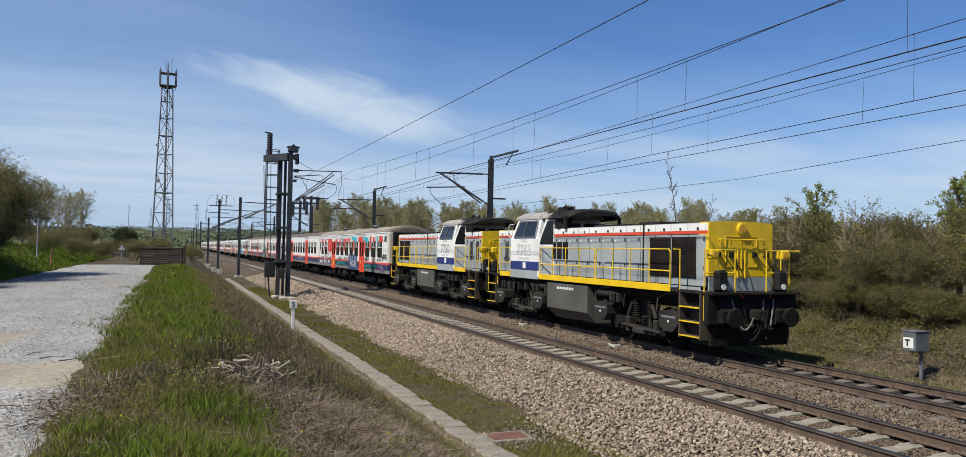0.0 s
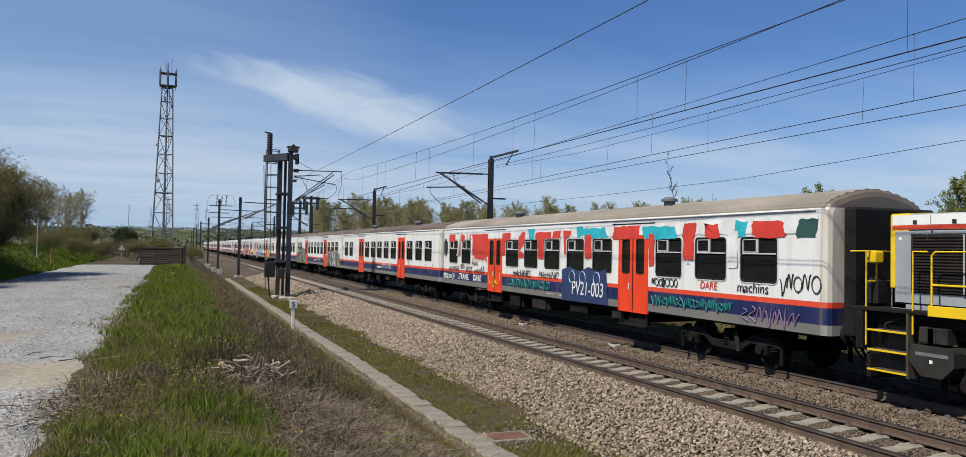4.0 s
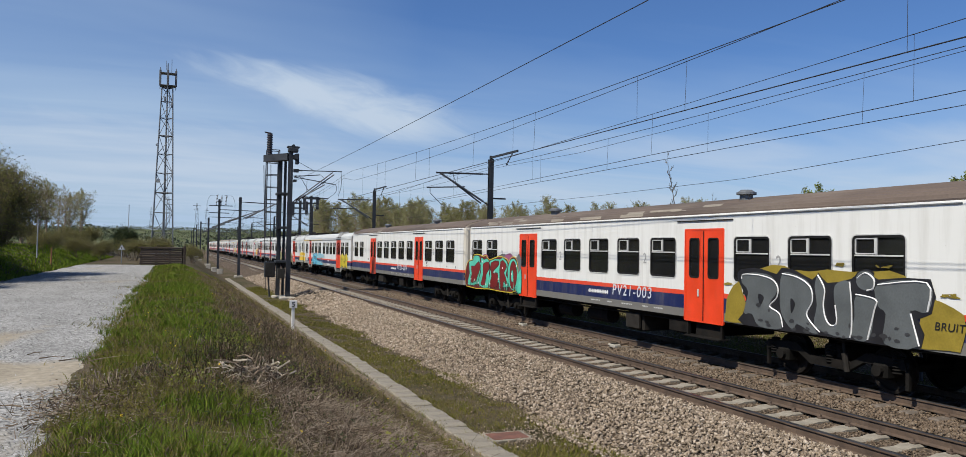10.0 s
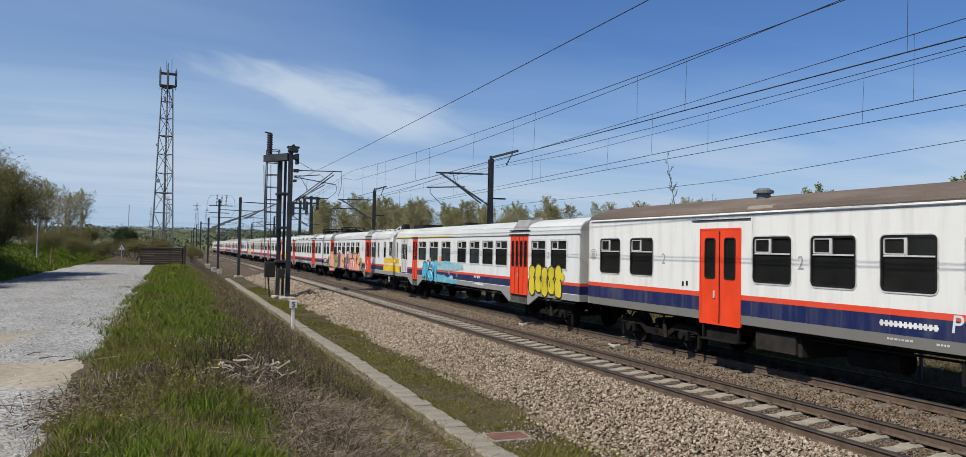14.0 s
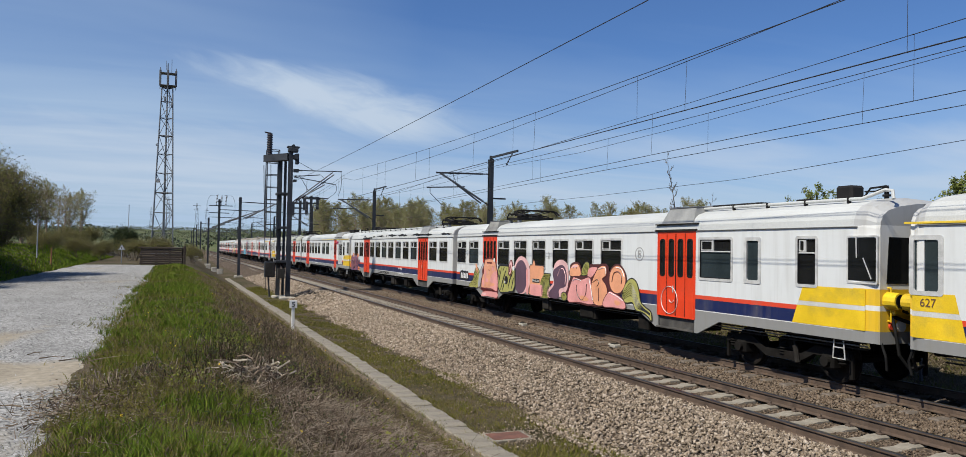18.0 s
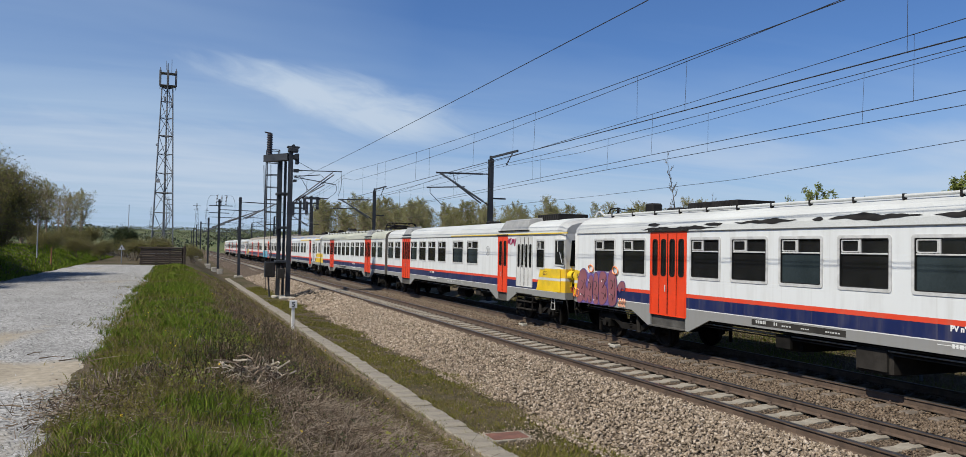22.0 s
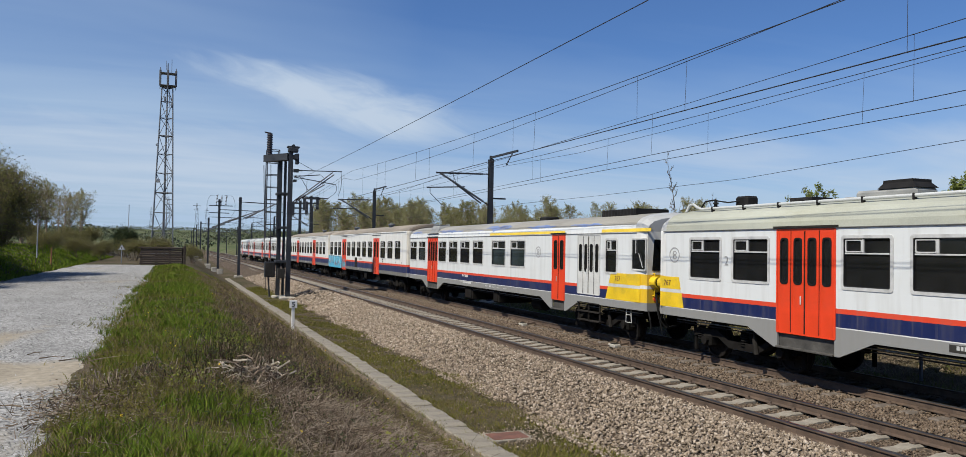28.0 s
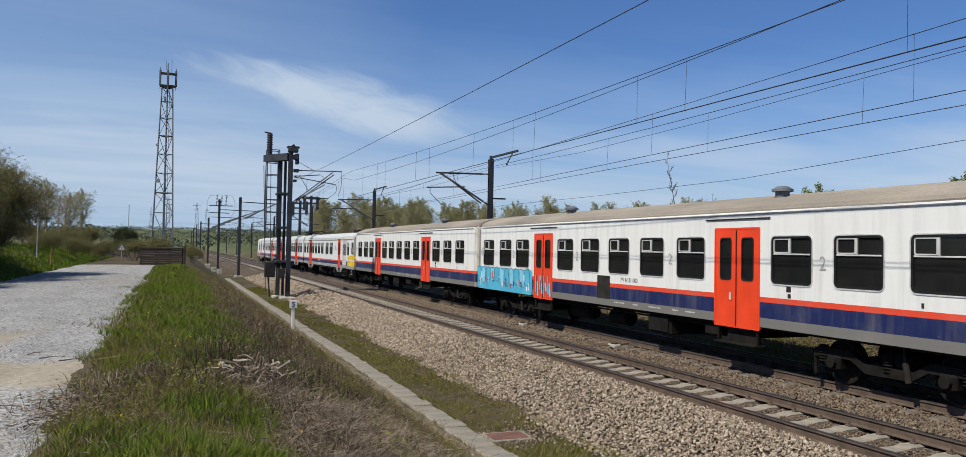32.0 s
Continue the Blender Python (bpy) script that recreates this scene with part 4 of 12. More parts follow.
part("insulator_stack", Shape().tube((-0.98, 1.6, 8.95), (-0.98, 1.6, 10.35), 0.15, 0.15, 10).tube((-0.98, 1.6, 8.6), (-0.98, 1.6, 8.95), 0.10, 0.12, 8).tube((-1.3, 1.6, 10.38), (-0.9, 1.6, 10.33), 0.05, None, 6), M["insulator"], anchor, "black ribbed insulator stack")
for k in range(9):
    part("insulator_shed", Shape().tube((-0.98, 1.6, 9.0 + 0.15 * k), (-0.98, 1.6, 9.07 + 0.15 * k), 0.20, 0.16, 12), M["insulator"], anchor)
for z0, z1, xa, xb in ((7.92, 7.99, 0.35, 3.3), (7.56, 7.72, 0.30, 1.95), (7.50, 7.15, 0.35, 2.93), (6.30, 6.25, 0.92, 2.5)):
    part("bracket_arm", Shape().tube((xa + 0.45, 0, z0 + (z1 - z0) * 0.15), (xb, 0, z1), 0.028, None, 8), M["steel_dark"], anchor)
    insulator((xa, 0, z0), (xa + 0.5, 0, z0 + (z1 - z0) * 0.16), anchor, 6, 0.06)
for xa, za, xb, zb, yy in ((0.3, 5.94, 2.72, 7.91, 0.0), (0.45, 5.92, 2.85, 7.80, 0.14), (0.54, 6.08, 2.22, 7.11, -0.1)):
    part("slanted_tube", Shape().tube((xa + 0.5, yy, za + (zb - za) * 0.5 / (xb - xa)), (xb, yy, zb), 0.036, None, 8), M["steel_mid"], anchor)
    insulator((xa, yy, za), (xa + 0.55, yy, za + (zb - za) * 0.55 / (xb - xa)), anchor, 7, 0.075)
for x0, z0, x1, z1, dip in ((2.93, 7.15, 2.5, 6.3, 0.25), (3.25, 7.98, 3.1, 6.4, 0.12), (2.0, 7.7, 2.1, 7.1, 0.2)):
    part("jumper_wire", Shape().path([(x0 + (x1 - x0) * k / 8 + dip * math.sin(math.pi * k / 8), 0.05, z0 + (z1 - z0) * k / 8) for k in range(9)], 0.012, 5), M["wire"], anchor)
part("hanger", Shape().tube((0.75, 0, 7.5), (1.25, 0, 6.65), 0.015, None, 5).tube((1.15, 0, 7.4), (1.1, 0, 6.6), 0.012, None, 5).tube((0.3, 0, 8.6), (1.6, 0.1, 7.95), 0.014, None, 5), M["wire"], anchor)
cab_box = part("control_cabinet", Shape().box(-1.25, -0.62, 0.3, 0.65, 1.3, 2.25, 0.03).tube((-1.0, 0.5, 1.3), (-0.9, 0.5, 0.1), 0.05), M["steel_dark"], anchor, "grey sheet-metal cabinet")
part("cabinet_door", Shape().box(-1.2, -0.67, 0.285, 0.30, 1.35, 2.2, 0.005), M["frame_grey"], cab_box)
part("small_cabinet", Shape().box(-0.55, -0.12, -0.4, -0.1, 1.25, 1.85, 0.02), M["frame_grey"], anchor)
part("guy_wire", Shape().tube((-1.3, 1.7, 8.3), (-1.1, 1.0, 0.5), 0.025, None, 5).tube((-0.95, 1.0, 8.3), (-0.85, 0.8, 2.2), 0.02, None, 5), M["wire"], anchor)
for dx, dy in ((0.10, 0), (-0.20, 1.2)):
    part("footing", Shape().box(dx - 0.45, dx + 0.45, dy - 0.5, dy + 0.5, -0.4, 0.14, 0.05), M["concrete"], anchor, "pale concrete footing block")


def lattice(name, x, y, z0, z1, w0, w1, rungs, label, category, mat, r=0.07, diagonals=True):
    t = thing(name, label, category, "", (x, y, z0))
    H = z1 - z0
    cs = [(-1, -1), (1, -1), (1, 1), (-1, 1)]
    for cx, cy in cs:
        part("leg", Shape().tube((cx * w0 / 2, cy * w0 / 2, 0), (cx * w1 / 2, cy * w1 / 2, H), r, r * 0.7, 6), mat, t)
    for k in range(rungs + 1):
        h = H * k / rungs
        w = w0 + (w1 - w0) * k / rungs
        s = Shape()
        for a in range(4):
            (ax, ay), (bx, by) = cs[a], cs[(a + 1) % 4]
            s.tube((ax * w / 2, ay * w / 2, h), (bx * w / 2, by * w / 2, h), r * 0.55, None, 5)
        part("rung", s, mat, t)
        if diagonals and k < rungs:
            w2 = w0 + (w1 - w0) * (k + 1) / rungs
            h2 = H * (k + 1) / rungs
            s = Shape()
            for a in range(4):
                (ax, ay), (bx, by) = cs[a], cs[(a + 1) % 4]
                if k % 2:
                    (ax, ay), (bx, by) = (bx, by), (ax, ay)
                s.tube((ax * w / 2, ay * w / 2, h), (bx * w2 / 2, by * w2 / 2, h2), r * 0.45, None, 5)
            part("brace", s, mat, t)
    return t


def radio_tower():
    """A three-legged lattice mast: one side plumb, the others tapering."""
    t = thing("radio_tower", "tall grey steel lattice radio tower with antennas", "tower", "", (-2.1, 140.0, 1.0))
    foot = [(-1.5, -0.9), (1.86, -0.9), (0.2, 2.1)]
    head = [(-0.53, -0.5), (1.15, -0.5), (0.3, 0.95)]
    H, n = 28.0, 9

    def leg(k, h):
        (ax, ay), (bx, by) = foot[k], head[k]
        return Vector((ax + (bx - ax) * h / H, ay + (by - ay) * h / H, h))

    for k in range(3):
        part("leg", Shape().tube(leg(k, -0.3), leg(k, H), 0.13, 0.10, 8), M["steel_mid"], t)
    hs = [H * (1 - (1 - i / n) ** 1.12) for i in range(n + 1)]
    for i, h in enumerate(hs):
        s = Shape()
        for k in range(3):
            s.tube(leg(k, h), leg((k + 1) % 3, h), 0.065 if i % 3 else 0.11, None, 6)
        part("rung", s, M["steel_mid"], t)
        if i < n:
            s = Shape()
            for k in range(3):
                a, b = (k, (k + 1) % 3) if (i + k) % 2 else ((k + 1) % 3, k)
                s.tube(leg(a, h), leg(b, hs[i + 1]), 0.055, None, 6)
            part("brace", s, M["steel_mid"], t)
    for ax, ay in ((-0.85, -0.6), (0.35, -1.0), (1.62, -0.6), (0.35, 1.0)):
        part("antenna", Shape().box(ax - 0.17, ax + 0.17, ay - 0.1, ay + 0.1, 28.2, 30.9, 0.04).tube((ax, ay, 27.6), (ax, ay, 31.3), 0.06), M["steel_mid"], t, "pale panel antenna")
    part("small_antenna", Shape().box(-0.15, 0.15, -0.75, -0.55, 25.6, 26.4, 0.03).box(0.95, 1.2, -0.75, -0.55, 24.6, 25.2, 0.03), M["steel_mid"], t)
    part("head_platform", Shape().box(-0.9, 1.65, -0.9, 1.1, 28.3, 28.42, 0.02), M["steel_mid"], t)
    part("head_ring", Shape().box(-0.9, 1.65, -0.8, 1.0, 30.4, 30.5, 0.02), M["steel_mid"], t)
    part("head_mast", Shape().tube((0.3, 0, 28), (0.3, 0, 32.2), 0.10, 0.08, 8), M["steel_mid"], t)
    part("lightning_rod", Shape().tube((0.9, 0, 30.5), (0.9, 0, 33.0), 0.035).tube((0.05, 0, 31), (0.05, 0, 32.6), 0.03), M["steel_mid"], t)
    ld = Shape().tube((0.45, 1.2, 0), (0.35, 0.6, 28.0), 0.07).tube((0.75, 1.2, 0), (0.65, 0.6, 28.0), 0.03)
    part("cable_ladder", ld, M["steel_mid"], t)
    part("dish", Shape().tube((-0.75, -0.9, 12.2), (-0.75, -1.15, 12.2), 0.36, 0.30, 14).tube((-1.0, -0.9, 18.2), (-1.0, -1.05, 18.2), 0.24, 0.2, 12), M["steel_pale"], t, "small round radio dish")


radio_tower()
lattice("lattice_portal", 17.6, 156.0, -0.5, 21.5, 2.3, 2.3, 9, "tall dark steel lattice frame beside the far track", "lattice mast", M["steel_dark"], 0.14, False)

for i, (x, y, h) in enumerate(((-7.0, 860.0, 46), (24.0, 980.0, 44), (-40.0, 1500.0, 44), (60.0, 1700.0, 48))):
    p = lattice("power_pylon", x, y, float(height(x, y)), float(height(x, y)) + h, 6, 1.2, 7, "distant steel lattice power pylon", "pylon", M["steel_mid"], 0.20)
    for k in range(3):
        part("crossarm", Shape().beam((-4.5 + k, 0, h - 3 - 5 * k), (4.5 - k, 0, h - 3 - 5 * k), 0.5, 0.5), M["steel_mid"], p)


# wires: each one a thing
def sagging(x, z, y0, y1, spans, sag):
    """Points of a wire that hangs between supports."""
    pts = []
    y = y0
    ends = [y0, *[s for s in spans if y0 < s < y1], y1]
    for a, b in zip(ends, ends[1:]):
        n = 8
        for k in range(n):
            t = k / n
            pts.append((x, a + (b - a) * t, z - sag * 4 * t * (1 - t)))
    pts.append((x, y1, z))
    return pts


SUPPORTS_NEAR = [-2, 48.3, 81.5, 128, 170, 214, 262, 312]
SUPPORTS_FAR = [13 - 28, 41.3, 69.4, 104, 146, 190, 236, 284]


def overhead(x, contact, carry, supports, sag, first, gap, label, slope=0.0, fall=0.0, bend=60, twin=True):
    line = thing("overhead_line", label, "overhead line", "overhead lines")
    part("contact_wire", Shape().path([(x, -30, contact - slope * 30), (x, 60, contact + slope * 60), (x, 400, contact + slope * 60)], 0.008, 5).path([(x + 0.06, -30, contact + 0.01 - slope * 30), (x + 0.06, 60, contact + 0.01 + slope * 60), (x + 0.06, 400, contact + 0.01 + slope * 60)], 0.006, 5), M["wire"], line)
    pts = [(p[0], p[1], p[2] + fall * min(p[1], bend)) for p in sagging(x, carry, -30, 400, supports, sag)]
    if twin:
        # two carrying wires that draw apart towards the anchor mast
        beyond = [p for p in pts if p[1] > 48]
        pts = [(x, y, 6.69 + 0.00058 * (y - 15.0) ** 2) for y in np.arange(-30, 48, 2.6)] + beyond
        part("second_carrying_wire", Shape().path([(x + 0.05, y, 6.45 + 0.00074 * (y - 29.5) ** 2) for y in np.arange(-30, 48, 2.6)] + [(x + 0.05, p[1], p[2] - 0.18) for p in beyond], 0.0075, 5), M["wire"], line)
    part("carrying_wire", Shape().path(pts, 0.0085, 5), M["wire"], line)
    y, k = first, 0
    py, pz = [p[1] for p in pts], [p[2] for p in pts]
    while y < 150:
        top = float(np.interp(y, py, pz))
        part("dropper", Shape().tube((x, y, top), (x + 0.02 * (-1) ** k, y + 0.03, contact + slope * min(y, 60)), 0.005, None, 4), M["wire"], line)
        y += gap[k % len(gap)]
        k += 1


overhead(NEAR_X, 5.61, 7.17, SUPPORTS_NEAR, 0.64, 8.0, (5.2, 1.85, 5.4, 1.6, 3.4), "near track's contact wire hung from carrying wires by droppers")
overhead(FAR_X, 5.545, 6.80, SUPPORTS_FAR, 0.10, 6.9, (5.3, 5.2), "far track's contact wire hung from a carrying wire by droppers", -0.005, -0.01, 25, False)
overhead(FAR_X - 0.12, 5.85, 7.38, SUPPORTS_FAR, 0.10, 10.9, (9.0, 8.5), "second overhead wire pair alongside the far track's line", -0.011, -0.02, 60, False)


def single_wire(pts, label, r=0.008):
    solo("feeder_wire", Shape().path(pts, r, 5), M["wire"], label, "wire", "feeder wires")


single_wire(sagging(6.4, 6.43, -30, 47.5, [-2], 0.10) + [(6.5, 48.1, 7.4)], "thin feeder wire running to the anchor mast")
single_wire([(17.9, -30, 7.24), (17.9, 13, 5.52), (17.9, 21, 5.20), (17.9, 31, 5.18)] + sagging(17.9, 5.25, 41.3, 400, SUPPORTS_FAR, 0.12), "return wire carried on the far masts' side arms")
single_wire([(17.15, -30, 8.6), (17.15, 12.5, 7.51), (17.15, 22, 7.27), (17.15, 31, 7.15)] + sagging(17.15, 7.38, 41.3, 400, SUPPORTS_FAR, 0.2), "feeder wire under the far masts' head brackets")


# small lineside signs
def sign_five():
    s = thing("distance_post", "white wooden post with a small square board marked five", "post", "", (4.12, 28.9, -0.5))
    part("post", Shape().box(-0.055, 0.055, -0.03, 0.03, -0.3, 0.92, 0.01), M["white_paint"], s)
    b = part("board", Shape().box(-0.14, 0.14, -0.055, -0.032, 0.86, 1.14, 0.008), M["white_paint"], s)
    cu = bpy.data.curves.new("numeral", "FONT")
    cu.body, cu.size, cu.align_x, cu.extrude, cu.offset = "5", 0.26, "CENTER", 0.002, 0.006
    tmp = bpy.data.objects.new("numeral", cu)
    me = bpy.data.meshes.new_from_object(tmp)
    bpy.data.objects.remove(tmp)
    me.materials.append(M["black_paint"])
    n = new("numeral", me)
    n.matrix_basis = pose(0, -0.058, 0.91, 90, 0, 0)
    n.parent = b
    tagged(n, "black painted numeral five")


def telephone_box():
    s = thing("telephone_box", "grey metal lineside box on a post with a white letter plate", "box", "", (17.0, 13.62, -0.20))
    part("post", Shape().box(0.05, 0.12, -0.11, -0.04, -0.2, 0.54, 0.008).box(-0.08, 0.16, -0.13, 0.10, 0.50, 0.53, 0.006), M["steel_mid"], s)
    b = part("casing", Shape().box(-0.235, 0.235, -0.175, 0.175, 0.53, 1.0, 0.012), M["steel_mid"], s)
    part("lid", Shape().box(-0.25, 0.25, -0.19, 0.19, 1.0, 1.025, 0.008), M["steel_mid"], s)
    part("plate", Shape().box(-0.245, -0.235, -0.12, 0.165, 0.60, 0.86, 0.003), M["white_paint"], b, "white letter plate")
    cu = bpy.data.curves.new("letter", "FONT")
    cu.body, cu.size, cu.align_x, cu.extrude, cu.offset = "T", 0.22, "CENTER", 0.002, 0.010
    tmp = bpy.data.objects.new("letter", cu)
    me = bpy.data.meshes.new_from_object(tmp)
    bpy.data.objects.remove(tmp)
    me.materials.append(M["black_paint"])
    n = new("letter", me)
    n.matrix_basis = Matrix(((0, 0, -1, -0.2475), (-1, 0, 0, 0.04), (0, 1, 0, 0.655), (0, 0, 0, 1)))
    n.parent = b
    tagged(n, "black letter T")


sign_five()
telephone_box()
cover = thing("cover_plate", "rust-red iron cover plate in a pale concrete rim among the stones", "cover", at=(5.45, 12.28, -0.6))
part("rim", Shape().box(-0.42, 0.42, -0.30, -0.23, -0.06, 0.012, 0.012).box(-0.42, 0.42, 0.23, 0.30, -0.06, 0.010, 0.012).box(-0.42, -0.33, -0.23, 0.23, -0.06, 0.014, 0.012).box(0.33, 0.42, -0.23, 0.23, -0.06, 0.008, 0.012), M["kerb"], cover)
part("plate", Shape().box(-0.325, 0.325, -0.225, 0.225, -0.05, 0.016, 0.008), plain("rust_red_iron", (0.150, 0.066, 0.046), 0.9, 0, 0.35, 4, 40, 0.5), cover, "flat rust-red iron plate")


def sleeper_wall():
    w = thing("timber_barrier", "barrier of stacked dark old wooden sleepers across the track", "barrier", "", (-0.9, 65.0, 1.0))
    rng = random.Random(3)
    for k in range(7):
        part("timber", Shape().box(-1.55 + rng.uniform(-0.06, 0.06), 1.5 + rng.uniform(-0.06, 0.06), -0.13, 0.13, 0.175 * k + 0.02, 0.175 * k + 0.17, 0.02), M["timber"], w)
    for x in (-1.45, -0.4, 0.6, 1.55):
        part("stake", Shape().box(x - 0.07, x + 0.07, 0.135, 0.27, 0, 1.42, 0.02), M["timber"], w)
    part("cap", Shape().box(-1.65, 1.68, -0.16, 0.2, 1.25, 1.37, 0.02), M["timber"], w)
    part("end_post", Shape().box(1.58, 1.75, -0.2, 0.2, 0, 1.5, 0.03), M["timber"], w)


sleeper_wall()


def triangle_sign(x, y, z):
    s = thing("warning_sign", "small faded triangular warning sign on a thin post", "sign", "", (x, y, z))
    part("post", Shape().tube((0, 0, -0.2), (0, 0, 1.5), 0.03), M["steel_pale"], s)
    b = part("board", Shape().prism([(-0.27, 1.13), (0.27, 1.13), (0, 1.6)], "y", -0.05, -0.03), M["steel_pale"], s, "faded grey triangle")
    part("face", Shape().prism([(-0.17, 1.18), (0.17, 1.18), (0, 1.48)], "y", -0.056, -0.0505), M["white_paint"], b)
    part("pictogram", Shape().box(-0.035, 0.035, -0.06, -0.0565, 1.21, 1.38), M["black_paint"], b)




def track_boxes():
    for y in (26.4, 19.9):
        b = thing("track_contact_box", "small pale wheel detector box beside the rail", "detector", "detector boxes", (12.28, y, -0.22))
        part("casing", Shape().box(-0.11, 0.11, -0.2, 0.2, 0, 0.10, 0.02), M["concrete"], b)
        part("lid", Shape().box(-0.08, 0.08, -0.12, 0.12, 0.10, 0.13, 0.01), M["under_grey"], b)
        part("bracket", Shape().beam((0.1, 0, 0.05), (0.5, 0, 0.12), 0.06, 0.05).path([(-0.1, 0.1, 0.05), (-0.3, 0.5, 0.03), (-0.25, 1.3, 0.03)], 0.02), M["rail_side"], b)
    for k, (a, b) in enumerate((((6.7, 48.2, -0.45), (9.0, 47.6, -0.12)), ((6.7, 48.4, -0.45), (9.0, 46.4, -0.12)))):
        solo("bond_cable", Shape().path([a, (7.2, a[1] - 0.1, -0.48), (7.9, (a[1] + b[1]) / 2, -0.22), b], 0.035, 6), M["rubber"], "black earthing cable laid from the mast to the rail", "cable", "earthing cables")
    for x, y in ((4.5, 98.0), (4.8, 91.0), (4.3, 110.0)):
        solo("concrete_block", Shape().box(x - 0.3, x + 0.3, y - 0.3, y + 0.3, -0.7, -0.05, 0.04), M["concrete"], "pale concrete cable pit block beside the drain", "concrete block", "cable pits")


track_boxes()


def t_mast(x, y, top):
    m = thing("catenary_mast", "dark steel mast with a double crossarm at its head", "mast", "catenary masts", (x, y, -0.6))
    part("column", h_column(Shape(), 0, 0, 0, top + 0.6, 0.34, 0.34), M["steel_dark"], m)
    part("crossarm", Shape().beam((-1.3, 0, top + 0.2), (1.3, 0, top + 0.2), 0.25, 0.25).beam((-1.0, 0, top - 0.5), (1.0, 0, top - 0.5), 0.2, 0.2), M["steel_dark"], m)
    part("hanging_gear", Shape().box(-1.2, -0.8, -0.2, 0.2, top - 1.6, top + 0.1, 0.04), M["steel_dark"], m)
    part("hanging_gear", Shape().box(0.7, 1.1, -0.2, 0.2, top - 1.4, top + 0.5, 0.04), M["steel_dark"], m)


t_mast(16.6, 112.0, 9.2)
t_mast(18.8, 116.0, 10.2)
triangle_sign(-3.94, 68.5, 0.95)
for x, y, top, m, lab in ((-8.4, 58.0, 2.6, "steel_pale", "thin pale steel post in the grass"), (-7.3, 56.0, 1.1, "rust_post", "short rust-orange marker post in the grass"), (-9.9, 52.0, 2.6, "steel_pale", "thin pale steel post in the grass"),
                          (-5.1, 100.0, 6.2, "steel_pale", "slim pale lamp pole in the distance")):
    z = float(height(x, y))
    solo("marker_post", Shape().tube((x, y, z - 0.2), (x, y, z + top), 0.04).tube((x, y, z + top), (x, y, z + top + 0.03), 0.06), M[m], lab, "post", "marker posts")

# ---- the train: shared running gear ----
SPEED, GAIN = 8.6265, 0.00085       # metres a second towards the camera, and half its slight gain
HALF = 1.40                        # half the width of a body
WHEEL_R = 0.46
MOVERS, WHEELSETS = [], []


def wheelset_mesh(r=WHEEL_R):
    s = Shape()
    s.tube((-1.05, 0, 0), (1.05, 0, 0), 0.08, None, 8)
    for q in (-1, 1):
        x = q * GAUGE
        n = 22
        rings = []
        for xx, rr in ((x - q * 0.075, r + 0.028), (x - q * 0.045, r + 0.028), (x - q * 0.035, r), (x + q * 0.065, r - 0.004), (x + q * 0.07, r - 0.06), (x + q * 0.03, r - 0.09), (x + q * 0.02, 0.16), (x + q * 0.09, 0.13), (x + q * 0.09, 0.02)):
            rings.append([(xx, rr * math.cos(2 * math.pi * i / n), rr * math.sin(2 * math.pi * i / n)) for i in range(n)])
        s.loft(rings, True, False)
        for k in range(6):
            t = 2 * math.pi * k / 6
            c, d = math.cos(t), math.sin(t)
            s.tube((x + q * 0.028, 0.27 * c, 0.27 * d), (x + q * 0.042, 0.27 * c, 0.27 * d), 0.045, None, 8)
    return mesh_of("wheelset", s, M["wheel"])


WHEELS = wheelset_mesh()


def bogie_shapes(base, mat="under"):
    """Side frames, and the meshes of one axle box, one spring and one damper."""
    f = Shape()
    for q in (-1, 1):
        x = q * 1.02
        prof = [(-base / 2 - 0.55, 0.52), (-base / 2 - 0.5, 0.72), (-base / 2 + 0.35, 0.74), (-0.55, 0.52), (0.55, 0.52), (base / 2 - 0.35, 0.74), (base / 2 + 0.5, 0.72), (base / 2 + 0.55, 0.52),
                (base / 2 + 0.2, 0.56), (base / 2 - 0.4, 0.55), (0.5, 0.34), (-0.5, 0.34), (-base / 2 + 0.4, 0.55), (-base / 2 - 0.2, 0.56)]
        f.prism(prof, "x", x - 0.07, x + 0.07)
        for e in (-1, 1):
            y = e * base / 2
            f.box(x - 0.04, x + 0.04, y + e * 0.50, y + e * 0.58, 0.15, 0.66, 0.01)
    f.box(-1.0, 1.0, -0.25, 0.25, 0.5, 0.8, 0.05)
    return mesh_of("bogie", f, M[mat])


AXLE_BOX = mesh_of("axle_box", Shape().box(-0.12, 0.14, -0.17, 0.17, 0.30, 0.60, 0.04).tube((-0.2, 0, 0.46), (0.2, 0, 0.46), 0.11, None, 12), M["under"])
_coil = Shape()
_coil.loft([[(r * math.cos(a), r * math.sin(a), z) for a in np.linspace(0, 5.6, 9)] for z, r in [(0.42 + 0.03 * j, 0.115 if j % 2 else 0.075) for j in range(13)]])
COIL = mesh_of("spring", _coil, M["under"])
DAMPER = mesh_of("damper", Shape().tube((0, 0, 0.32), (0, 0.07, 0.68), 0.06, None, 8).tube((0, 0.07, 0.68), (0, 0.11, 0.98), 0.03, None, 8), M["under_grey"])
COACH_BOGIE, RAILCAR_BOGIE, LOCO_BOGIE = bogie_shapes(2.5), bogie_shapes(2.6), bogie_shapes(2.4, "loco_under")


